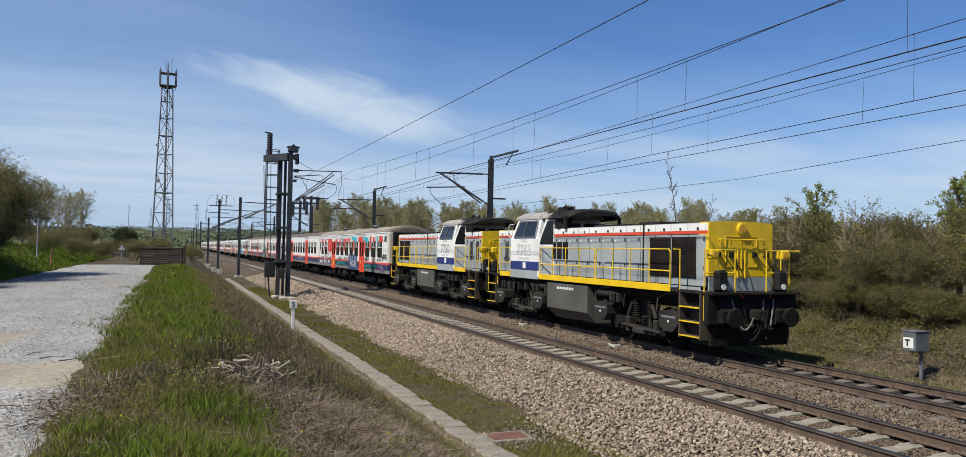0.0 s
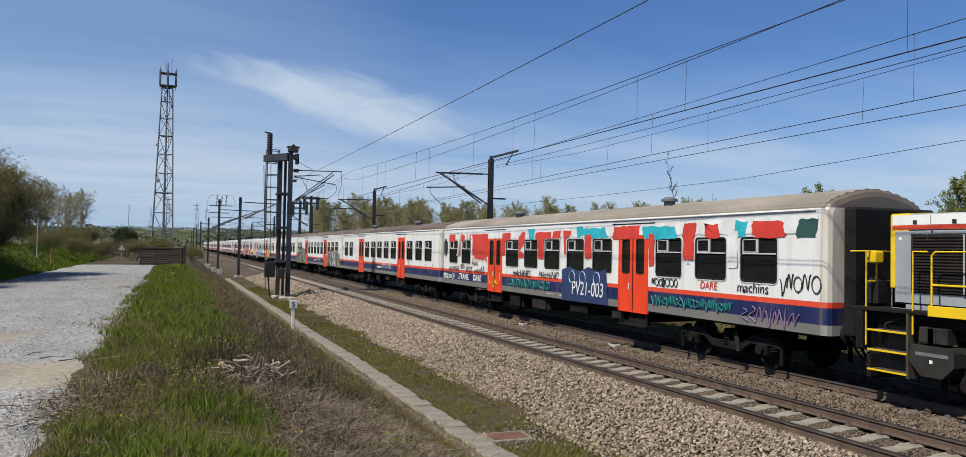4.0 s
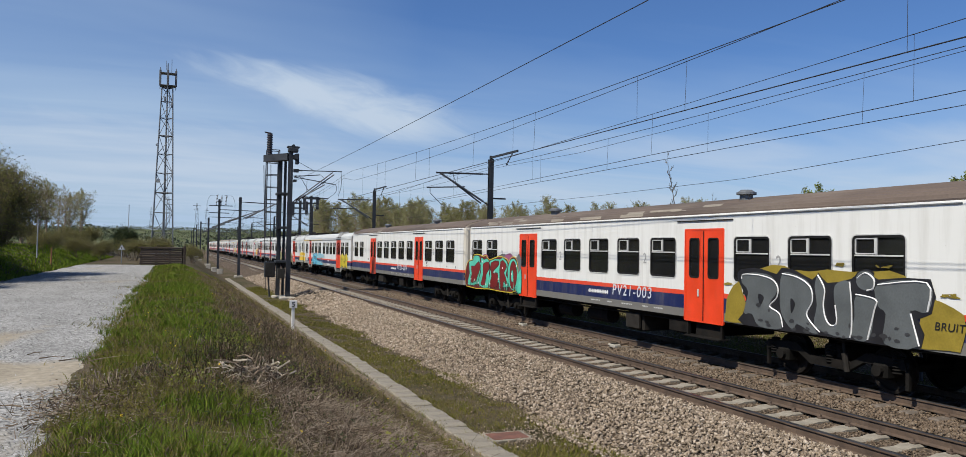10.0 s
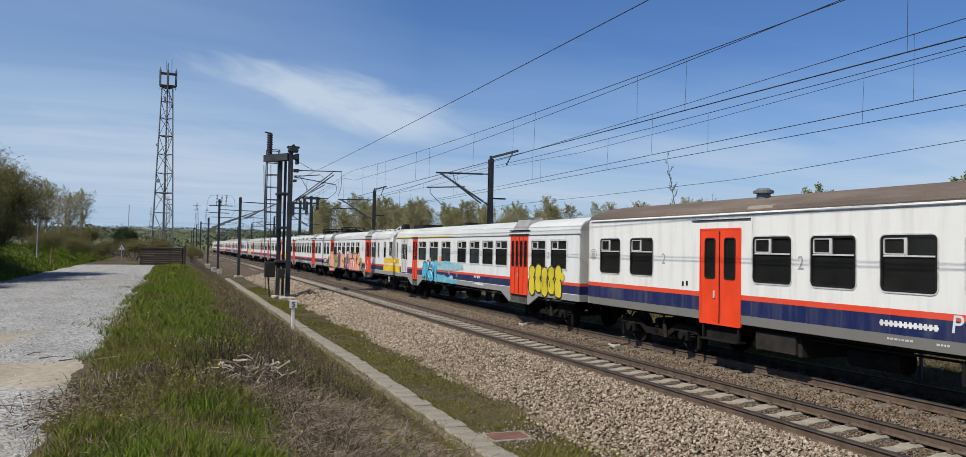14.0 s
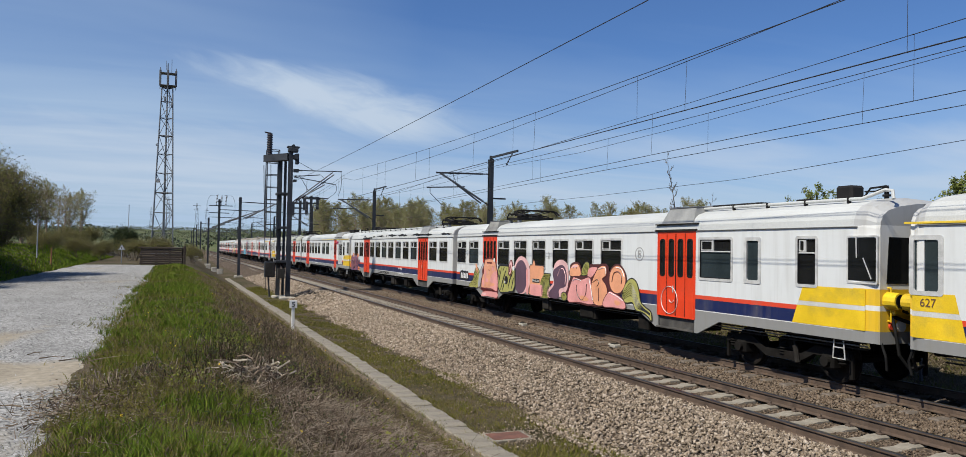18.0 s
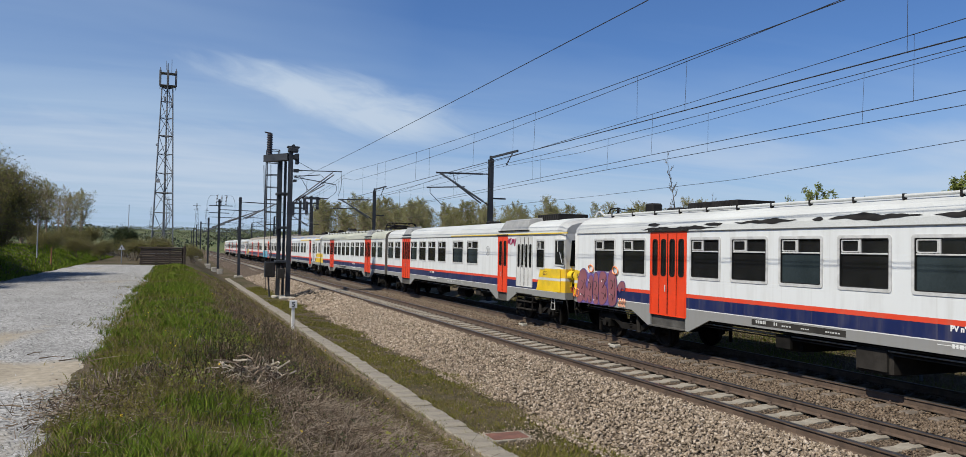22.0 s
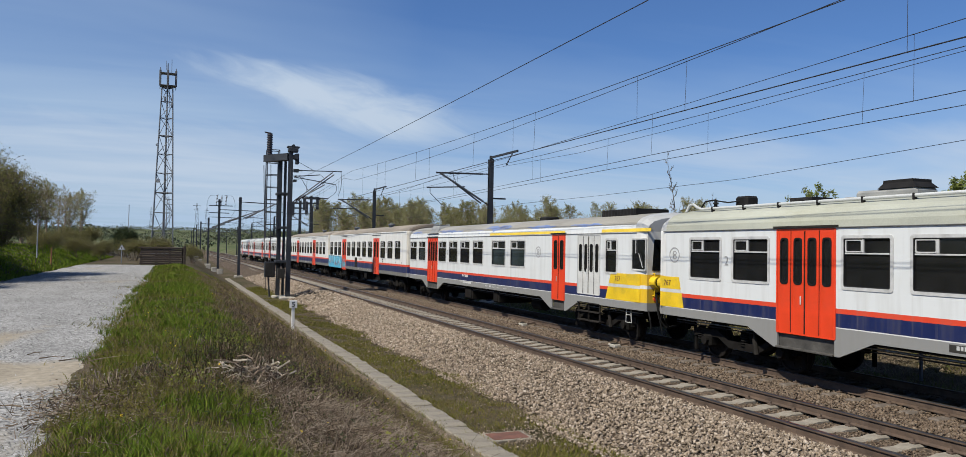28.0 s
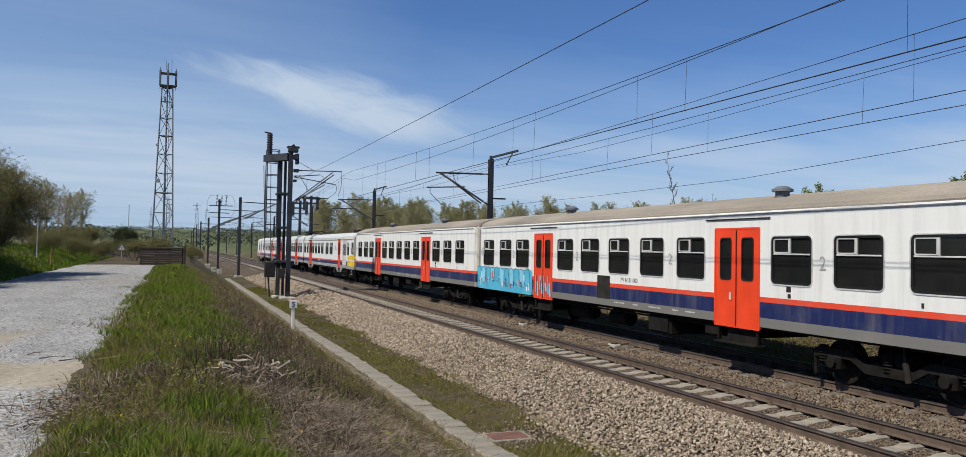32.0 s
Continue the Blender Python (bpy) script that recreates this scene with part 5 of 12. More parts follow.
def add_bogie(car, y, base=2.5, kit=COACH_BOGIE):
    b = part("bogie", kit, None, car, "dirty bogie side frame in a shade-dark colour")
    b.location = (0, y, 0)
    for q in (-1, 1):
        for nm, me, yy in (("axle_box", AXLE_BOX, -base / 2), ("axle_box", AXLE_BOX, base / 2), ("spring", COIL, 0.0), ("spring", COIL, -base / 2 - 0.33), ("spring", COIL, base / 2 + 0.33), ("damper", DAMPER, -0.5)):
            part(nm, me, None, b).location = (q * (1.02 if nm != "damper" else 1.13), yy, 0)
    for e in (-1, 1):
        w = part("wheelset", WHEELS, None, car, "dull steel wheelset")
        w.location = (0, y + e * base / 2, WHEEL_R)
        WHEELSETS.append((w, y + e * base / 2))


def buffers(car, y, face, z=1.05):
    """Two buffers and a hook at one end; face: -1 looks towards the front."""
    for q in (-1, 1):
        s = Shape().tube((q * 0.875, y - face * 0.5, z), (q * 0.875, y - face * 0.12, z), 0.10, None, 10)
        s.tube((q * 0.875, y - face * 0.12, z), (q * 0.875, y - face * 0.08, z), 0.24, 0.25, 16).tube((q * 0.875, y - face * 0.08, z), (q * 0.875, y - face * 0.03, z), 0.25, 0.23, 16)
        part("buffer", s, M["under"], car, "round dark steel buffer")
    part("coupling", Shape().beam((0, y - face * 0.6, z), (0, y, z), 0.12, 0.14).tube((0, y, z), (0, y, z - 0.25), 0.05), M["under"], car)
    for k in (-0.55, -0.35, 0.3, 0.5):
        part("hose", Shape().path(droop((k, y - face * 0.42, z), (k * 0.35, y + face * 0.04, z - 0.25), 0.42), 0.028, 6), M["rubber"], car)


def window_meshes(w, z0, z1, zbar, split, style, slate=False):
    """Frame, bars and panes of one window whose opening starts at y = 0."""
    x = -HALF
    r = 0.10 if style == "coach" else 0.03
    o = 0.048 if style == "coach" else 0.058
    i = -0.022 if style == "coach" else 0.005
    fr = Shape().ring(rounded(-o, w + o, z0 - o, z1 + o, r + 0.04), rounded(i, w - i, z0 + i, z1 - i, max(0.02, r)), x - 0.014, x + 0.045)
    seal = Shape().ring(rounded(i - 0.004, w - i + 0.004, z0 + i - 0.004, z1 - i + 0.004, max(0.02, r)), rounded(0.025, w - 0.025, z0 + 0.025, z1 - 0.025, max(0.02, r - 0.03)), x - 0.006, x + 0.040)
    bars = Shape().box(x - 0.006, x + 0.03, 0.03, w - 0.03, zbar - 0.016, zbar + 0.016, 0.005)
    bars.box(x - 0.004, x + 0.028, split - 0.02, split + 0.02, zbar + 0.02, z1 - 0.02, 0.004)
    vent = Shape().ring(rounded(split + 0.022, w - 0.035, zbar + 0.026, z1 - 0.03, 0.02, 1), rounded(split + 0.044, w - 0.057, zbar + 0.048, z1 - 0.052, 0.015, 1), x + 0.0, x + 0.022)
    g = M["glass"]
    panes = [Shape().box(x + 0.024, x + 0.032, 0.01, w - 0.01, z0 + 0.01, zbar), Shape().box(x + 0.024, x + 0.032, 0.01, split, zbar, z1 - 0.01), Shape().box(x + 0.024, x + 0.032, split, w - 0.01, zbar, z1 - 0.01)]
    return (mesh_of("window", fr, M["alu"]), mesh_of("window_seal", seal, M["rubber"]), mesh_of("glazing_bar", bars, M["alu"]), mesh_of("vent_frame", vent, M["alu"]), [mesh_of("pane", p, M["glass_slate"] if slate and i == 0 else g) for i, p in enumerate(panes)])


WINDOW_KINDS = {}


def add_window(car, y0, y1, style, slate=False):
    w = round(y1 - y0, 2)
    z0, z1, zb = (2.01, 3.01, 2.645) if style == "coach" else (2.02, 2.98, 2.68)
    key = (w, style, slate)
    if key not in WINDOW_KINDS:
        WINDOW_KINDS[key] = window_meshes(w, z0, z1, zb, w * (0.54 if style == "coach" else 0.58), style, slate)
    fr, seal, bars, vent, panes = WINDOW_KINDS[key]
    win = part("window", fr, None, car, "dark window in a dull metal frame with a hinged vent above")
    win.location = (0, y0, 0)
    part("window_seal", seal, None, win)
    part("glazing_bar", bars, None, win)
    part("vent_frame", vent, None, win)
    for p in panes:
        part("pane", p, None, win)


def far_window(car, y0, y1, z0=2.01, z1=3.0):
    key = (round(y1 - y0, 2), "far")
    if key not in WINDOW_KINDS:
        w = y1 - y0
        WINDOW_KINDS[key] = (mesh_of("window", Shape().ring(rounded(-0.05, w + 0.05, z0 - 0.05, z1 + 0.05, 0.1), rounded(0.02, w - 0.02, z0 + 0.02, z1 - 0.02, 0.07), HALF - 0.03, HALF + 0.012), M["alu"]),
                             mesh_of("pane", Shape().box(HALF - 0.012, HALF + 0.006, 0.01, w - 0.01, z0 + 0.01, z1 - 0.01), M["glass"]))
    fr, pn = WINDOW_KINDS[key]
    w = part("window", fr, None, car)
    w.location = (0, y0, 0)
    part("pane", pn, None, w)


DOOR_KINDS = {}


def leaf_mesh(w, z0, z1, wy0, wy1, wz0, wz1, mat, key):
    if key in DOOR_KINDS:
        return DOOR_KINDS[key]
    x0, x1 = -HALF - 0.004, -HALF + 0.045
    leaf = Shape().wall(x0, x1, 0.004, w - 0.004, z0, z1, [(wy0, wy1, wz0, wz1)])
    leaf.box(x0 - 0.006, x0, 0.03, 0.05, z0 + 0.06, z1 - 0.06).box(x0 - 0.006, x0, w - 0.05, w - 0.03, z0 + 0.06, z1 - 0.06)
    seal = Shape().ring(rounded(wy0 - 0.02, wy1 + 0.02, wz0 - 0.02, wz1 + 0.02, 0.08), rounded(wy0 + 0.015, wy1 - 0.015, wz0 + 0.015, wz1 - 0.015, 0.075), x0 - 0.008, x1)
    pane = Shape().box(x0 + 0.012, x0 + 0.02, wy0, wy1, wz0, wz1)
    DOOR_KINDS[key] = (mesh_of("door_leaf", leaf, mat), mesh_of("window_seal", seal, M["rubber"]), mesh_of("pane", pane, M["glass"]))
    return DOOR_KINDS[key]


def add_door(car, y0, y1, leaves, z0, z1, wz0, wz1, colour="door_red", label="bright red folding door", ww=None):
    """A doorway of several leaves with tall narrow windows."""
    w = (y1 - y0) / leaves
    ww = ww or min(0.36, w * 0.50)
    kit = leaf_mesh(w, z0, z1, (w - ww) / 2, (w + ww) / 2, wz0, wz1, M[colour], (round(w, 3), z0, z1, wz0, colour, ww))
    door = part("door", Shape().ring(rounded(y0 - 0.035, y1 + 0.035, z0 - 0.02, z1 + 0.04, 0.03, 1), rounded(y0, y1, z0, z1, 0.01, 1), -HALF - 0.012, -HALF + 0.03), M["door_red"] if colour == "door_red" else M["alu"], car, label)
    for k in range(leaves):
        lf = part("door_leaf", kit[0], None, door)
        lf.location = (0, y0 + k * w, 0)
        # the seal and pane lie one level under the door, beside their leaf
        for nm, me in (("window_seal", kit[1]), ("pane", kit[2])):
            o = part(nm, me, None, door)
            o.location = (0, y0 + k * w, 0)
    for k in range(1, leaves):
        part("leaf_gap", Shape().box(-HALF - 0.0085, -HALF - 0.004, y0 + k * w - 0.009, y0 + k * w + 0.009, z0 + 0.02, z1 - 0.02), M["rubber"], door)
    mid = (y0 + y1) / 2
    part("rubber_edge", Shape().box(-HALF - 0.014, -HALF, mid - 0.014, mid + 0.014, z0 + 0.02, z1 - 0.03), M["rubber"], door)
    part("handle", Shape().box(-HALF - 0.03, -HALF - 0.008, mid + w * 0.22, mid + w * 0.30, z0 + 0.62, z0 + 0.80, 0.006), M["alu"], door, "small metal handle")
    return door


def under_boxes(car, seed, y0, y1, n, top=0.98, share=1.0):
    """Tanks, boxes and pipes hung under the floor."""
    rng = random.Random(seed)
    for k in range(n):
        a = y0 + (y1 - y0) * (k + rng.uniform(0.05, 0.3)) / n
        ln = (y1 - y0) / n * rng.uniform(0.45, 0.8) * share
        dp = rng.uniform(0.38, 0.62)
        if rng.random() < 0.25:
            s = Shape().tube((-0.75, a, top - 0.35), (-0.75, a + ln, top - 0.35), 0.24, None, 12).box(-0.9, -0.6, a + 0.1, a + 0.16, top - 0.3, top, 0.01).box(-0.9, -0.6, a + ln - 0.16, a + ln - 0.1, top - 0.3, top, 0.01)
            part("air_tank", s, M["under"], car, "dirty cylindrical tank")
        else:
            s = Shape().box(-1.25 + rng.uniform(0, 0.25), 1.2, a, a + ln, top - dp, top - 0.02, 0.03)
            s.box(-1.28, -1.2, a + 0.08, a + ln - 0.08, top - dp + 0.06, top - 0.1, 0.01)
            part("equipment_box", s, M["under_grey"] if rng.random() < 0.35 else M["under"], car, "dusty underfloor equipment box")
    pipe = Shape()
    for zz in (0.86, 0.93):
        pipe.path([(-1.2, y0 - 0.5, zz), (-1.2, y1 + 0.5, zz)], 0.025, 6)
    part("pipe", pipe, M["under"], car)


OUTLINE = {"coach": [(-1.40, 3.50), (-1.385, 3.60), (-1.31, 3.71), (-1.15, 3.80), (-0.8, 3.92), (-0.4, 4.01), (0, 4.05)],
           "emu": [(-1.40, 3.20), (-1.38, 3.35), (-1.32, 3.50), (-1.18, 3.62), (-0.9, 3.72), (-0.4, 3.80), (0, 3.82)]}


def full_outline(style, bottom):
    half = OUTLINE[style]
    left = [(-HALF, bottom), *half]
    return left + [(-x, z) for x, z in left[-2::-1]]


def end_cap(car, y_in, y_out, style, bottom, mat, label="", taper=0.90, drop=0.05):
    """The rounded end of a body, from full section to a slightly smaller one."""
    base = full_outline(style, bottom)
    rings = []
    for t, k in ((0, 1.0), (0.45, 0.992), (0.8, 0.965), (1.0, taper)):
        y = y_in + (y_out - y_in) * t
        rings.append([(x * k, y, z if z < 3 else z - drop * (1 - k) / (1 - taper) * 3 * (z - 3)) for x, z in base])
    return part("end_wall", Shape().loft(rings), mat, car, label)


def gangway(car, y, face):
    s = Shape()
    for k in range(4):
        a = y + face * 0.06 * k
        s.ring([(-0.62, 1.15), (0.62, 1.15), (0.62, 3.35), (-0.62, 3.35)], [(-0.45, 1.3), (0.45, 1.3), (0.45, 3.2), (-0.45, 3.2)], 0, 1)
        s.v[-16:] = [(p[1], a + face * 0.05 * p[0], p[2]) for p in s.v[-16:]]
    part("gangway_bellows", s, M["rubber"], car, "black rubber gangway bellows")
    part("end_door", Shape().box(-0.44, 0.44, y - face * 0.02, y + face * 0.02, 1.25, 3.2, 0.01), M["dark_in"], car)


def oval_mark(car, y, z, r=0.19):
    n = 24
    o = [(y + r * 1.1 * math.cos(2 * math.pi * i / n), z + r * math.sin(2 * math.pi * i / n)) for i in range(n)]
    q = [(y + r * 0.95 * math.cos(2 * math.pi * i / n), z + r * 0.85 * math.sin(2 * math.pi * i / n)) for i in range(n)]
    s = Shape().ring(o, q, -HALF - 0.006, -HALF - 0.001)
    for dz in (-0.055, 0.05):
        s.ring([(y - 0.02 + 0.075 * math.cos(t), z + dz + 0.06 * math.sin(t)) for t in np.linspace(0, 2 * math.pi, 12)[:-1]], [(y - 0.02 + 0.045 * math.cos(t), z + dz + 0.03 * math.sin(t)) for t in np.linspace(0, 2 * math.pi, 12)[:-1]], -HALF - 0.006, -HALF - 0.001)
    s.box(-HALF - 0.006, -HALF - 0.001, y + 0.04, y + 0.07, z - 0.115, z + 0.11, 0.002)
    part("oval_mark", s, M["grey_letter"], car, "grey oval operator mark")


def bars_of_text(car, y, z, n, w, h, mat, rows=1, name="small_print"):
    s = Shape()
    rng = random.Random(int(y * 100))
    for r in range(rows):
        a = y
        for k in range(n):
            ln = w * rng.uniform(0.5, 1.3)
            s.box(-HALF - 0.005, -HALF - 0.001, a, a + ln, z - r * h * 1.8, z - r * h * 1.8 + h)
            a += ln + w * 0.4
    part(name, s, mat, car, "row of small painted marks")


def body_floor(car, y0, y1, z):
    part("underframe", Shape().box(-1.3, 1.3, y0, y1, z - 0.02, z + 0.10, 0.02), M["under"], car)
    part("floor", Shape().box(-1.33, 1.33, y0, y1, z + 0.10, z + 0.16), M["dark_in"], car)


def seats(car, ys):
    s = Shape()
    for y in ys:
        for x in (-1.2, 0.25):
            s.box(x, x + 0.95, y - 0.07, y + 0.07, 1.2, 2.28, 0.04)
            s.box(x, x + 0.95, y - 0.5, y + 0.5, 1.2, 1.62, 0.04)
    # Seat colour also near black, as if unlit behind the glass.
    part("seats", s, paint("seat_cloth", (0.035, 0.04, 0.05), 0.9), car, "rows of dark upholstered seats")


# ---- hauled coaches ----
LAYOUT_A = dict(wins=[(1.60, 2.74), (3.28, 4.42), (5.02, 6.14), (8.45, 9.57), (10.16, 11.28), (11.84, 12.96), (13.56, 14.66), (15.24, 16.38), (20.36, 21.46), (22.04, 23.14)], doors=[(6.55, 8.02), (16.82, 18.27)])
LAYOUT_C = dict(wins=LAYOUT_A["wins"][:8] + [(20.50, 21.60), (22.18, 23.28)], doors=LAYOUT_A["doors"])
LAYOUT_B = dict(wins=[(1.72, 2.84), (3.45, 4.57), (5.19, 6.31), (8.65, 9.75), (10.38, 11.46), (12.08, 13.16), (13.78, 14.88), (15.45, 16.53), (18.86, 19.98), (20.48, 21.58), (22.22, 23.32)], doors=[(6.72, 8.22), (16.95, 18.36)])


def coach(y_front, length, layout, roof, label, patches=0, rows_of_two=True):
    car = thing("passenger_coach", label, "railway coach", "coaches of the train", (FAR_X, y_front, 0))
    MOVERS.append((car, y_front))
    L = length
    e0, e1 = 0.20, L - 0.20
    holes = [(a, b, 2.01, 3.01) for a, b in layout["wins"]] + [(a, b, 0.92, 3.215) for a, b in layout["doors"]]
    part("side_wall", Shape().wall(-HALF, -HALF + 0.05, e0 + 0.18, e1 - 0.18, 1.0, 3.5, holes), M["coach"], car, "white side with red and blue bands")
    part("side_wall", Shape().wall(HALF - 0.05, HALF, e0 + 0.18, e1 - 0.18, 1.0, 3.5, []), M["coach"], car)
    for sgn in (-1, 1):
        s = Shape()
        prof = [(sgn * x, z) for x, z in ((-1.40, 3.50), (-1.388, 3.60), (-1.355, 3.63), (-1.30, 3.60), (-1.34, 3.50))]
        s.prism(prof, "y", e0 + 0.18, e1 - 0.18)
        part("cantrail", s, M["coach"], car)
        part("gutter", Shape().box(sgn * 1.40, sgn * 1.425, e0 + 0.3, e1 - 0.3, 3.545, 3.57, 0.004), M["hood_grey"], car)
    # ribbed roof
    top, low = [], []
    n = 42
    for i in range(n + 1):
        x = 1.378 * math.sin(math.pi / 2 * (-1 + 2 * i / n))
        z = float(np.interp(abs(x), [0, 0.4, 0.8, 1.15, 1.31, 1.378], [4.05, 4.01, 3.92, 3.80, 3.71, 3.615]))
        top.append((x, z + (0.026 if i % 3 == 1 else 0.0)))
    low = [(x, z - 0.05) for x, z in top[::-1]]
    rf = part("roof", Shape().prism(top + low, "y", e0 + 0.10, e1 - 0.10), M[roof], car, "ribbed weathered roof sheeting")
    rng = random.Random(int(y_front))
    for k in range(patches):
        y = rng.uniform(1.5, L - 2.5)
        i0 = rng.randrange(2, 9)
        s = Shape()
        w = rng.uniform(0.5, 1.5)
        for i in range(i0, i0 + rng.choice((2, 3, 3))):
            (xa, za), (xb, zb) = top[i], top[i + 1]
            s.add([(xa, y, za + 0.006), (xb, y, zb + 0.006), (xb, y + w, zb + 0.006), (xa, y + w, za + 0.006)], [(0, 1, 2, 3)])
        part("bare_patch", s, M["roof_sand"], rf, "pale patch where the roof coating is gone")
    end_cap(car, e0 + 0.18, e0, "coach", 1.0, M["end"])
    end_cap(car, e1 - 0.18, e1, "coach", 1.0, M["end"])
    gangway(car, e0, -1)
    gangway(car, e1, 1)
    for a, b in layout["wins"]:
        add_window(car, a, b, "coach")
        far_window(car, a, b)
    for a, b in layout["doors"]:
        add_door(car, a, b, 2, 0.925, 3.21, 2.03, 3.0, label="bright red two-leaf door with tall rounded windows", ww=0.37)
        part("door_gutter", Shape().box(-HALF - 0.035, -HALF - 0.002, a - 0.35, b + 0.35, 3.44, 3.465, 0.004), M["under_grey"], car)
        st = Shape().box(-HALF - 0.08, -HALF + 0.25, a + 0.05, b - 0.05, 0.52, 0.56, 0.008).box(-HALF + 0.12, -HALF + 0.16, a + 0.1, b - 0.1, 0.56, 0.92)
        for yy in (a + 0.06, b - 0.1):
            st.box(-HALF + 0.02, -HALF + 0.08, yy, yy + 0.05, 0.5, 0.95, 0.005)
        part("footstep", st, M["under"], car, "dark steel footstep below the door")
        for sg in (0,):
            v = part("roof_vent", Shape().tube((-0.55, a + 0.2, 3.95), (-0.55, a + 0.2, 4.10), 0.16, 0.16, 14).tube((-0.55, a + 0.2, 4.10), (-0.55, a + 0.2, 4.16), 0.24, 0.24, 16).tube((-0.55, a + 0.2, 4.16), (-0.55, a + 0.2, 4.22), 0.22, 0.13, 16), M["steel_mid"], car, "round mushroom roof vent")
    body_floor(car, e0 + 0.3, e1 - 0.3, 0.96)
    seats(car, [y for a, b in layout["wins"] for y in ((a + b) / 2 - 0.7,)])
    for y in (3.62, L - 3.62):
        add_bogie(car, y)
    buffers(car, 0.02, -1)
    buffers(car, L - 0.02, 1)
    under_boxes(car, int(y_front) + 3, 7.4, L - 7.0, 4, 0.98, 0.75)
    # class numbers, marks and small plates
    ws = layout["wins"]
    if len(ws) == 10:
        words("2", 0.36, M["grey_letter"], car, ws[8][0] - 0.52, 2.33, -HALF - 0.006, "class_number", "grey figure two", tall=1.15)
    for i, j in ((1, 2), (3, 4), (6, 7), (8, 9)):
        if ws[j][0] - ws[i][1] < 1.2 and not (i == 8 and len(ws) == 10):
            words("2", 0.36, M["grey_letter"], car, (ws[i][1] + ws[j][0]) / 2, 2.33, -HALF - 0.006, "class_number", "grey figure two", tall=1.15)
    oval_mark(car, L - 0.62, 2.55, 0.17)
    pl = Shape().box(-HALF - 0.006, -HALF - 0.001, 5.75, 5.88, 1.83, 1.95).box(-HALF - 0.006, -HALF - 0.001, 5.75, 5.84, 1.70, 1.79).box(-HALF - 0.008, -HALF - 0.001, 2.6, 2.65, 1.73, 1.82).box(-HALF - 0.008, -HALF - 0.001, 1.4, 1.45, 1.73, 1.82).box(-HALF - 0.006, -HALF - 0.001, 18.95, 19.03, 1.78, 1.90).box(-HALF - 0.006, -HALF - 0.001, 18.78, 18.86, 1.80, 1.92)
    part("notice_plate", pl, M["under_grey"], car, "small dark plates on the side")
    for d, n, w in ((9.0, 5, 0.06), (9.7, 4, 0.05), (10.5, 6, 0.07), (11.6, 4, 0.05), (12.3, 7, 0.06)):
        bars_of_text(car, d, 1.11, n, w, 0.035, M["alu"], 1)
    return car


# ---- electric railcars ----
CAR_PLAIN = dict(wins=[(1.03, 2.20), (2.66, 3.84), (6.08, 7.22), (7.66, 8.80), (9.25, 10.40), (10.92, 12.06), (12.54, 13.66), (14.10, 15.24), (15.70, 16.78), (18.86, 20.00), (20.48, 21.62)],
                 doors=[(4.15, 5.77, 4), (17.00, 18.56, 4)], narrow=[], fold=None, corner=False, marks=[22.3], yellow_roof=None)
CAR_POWER = dict(wins=[(4.53, 5.70), (9.36, 10.50), (11.03, 12.16), (12.66, 13.78), (14.37, 15.42), (15.93, 17.06), (17.55, 18.66), (20.85, 21.95), (22.38, 23.48)],
                 doors=[(5.90, 7.48, 4), (18.83, 20.25, 4)], narrow=[(1.94, 2.44), (3.60, 4.02)], fold=None, corner=True, marks=[8.4], yellow_roof=None)
CAR_FIRST = dict(wins=[(8.45, 9.75), (10.31, 11.65), (12.70, 13.84), (14.30, 15.45), (15.90, 17.02), (17.50, 18.60), (20.82, 21.92), (22.36, 23.50)],
                 doors=[(5.25, 6.15, 2), (18.80, 20.34, 4)], narrow=[(1.98, 2.58)], fold=(2.95, 4.33), corner=True, marks=[7.3], yellow_roof=(0.2, 11.9))
CAR_FIRST_B = dict(wins=[(5.05, 6.35), (6.98, 8.30), (8.88, 10.18), (11.18, 12.30), (12.78, 13.92), (14.32, 15.46), (15.78, 16.92), (19.18, 20.32), (20.76, 21.90)],
                   doors=[(3.94, 4.80, 2), (17.30, 18.85, 4)], narrow=[(0.36, 0.88)], fold=(1.65, 2.88), corner=True, marks=[3.35], yellow_roof=(0.2, 10.4))


def turned(layout, L):
    """The same layout with the cab at the other end."""
    d = dict(layout)
    d["wins"] = sorted((L - b, L - a) for a, b in layout["wins"])
    d["doors"] = sorted((L - b, L - a, n) for a, b, n in layout["doors"])
    d["narrow"] = sorted((L - b, L - a) for a, b in layout["narrow"])
    if layout["fold"]:
        d["fold"] = (L - layout["fold"][1], L - layout["fold"][0])
    d["marks"] = [L - m for m in layout["marks"]]
    if layout["yellow_roof"]:
        d["yellow_roof"] = (L - layout["yellow_roof"][1], L - layout["yellow_roof"][0])
    return d


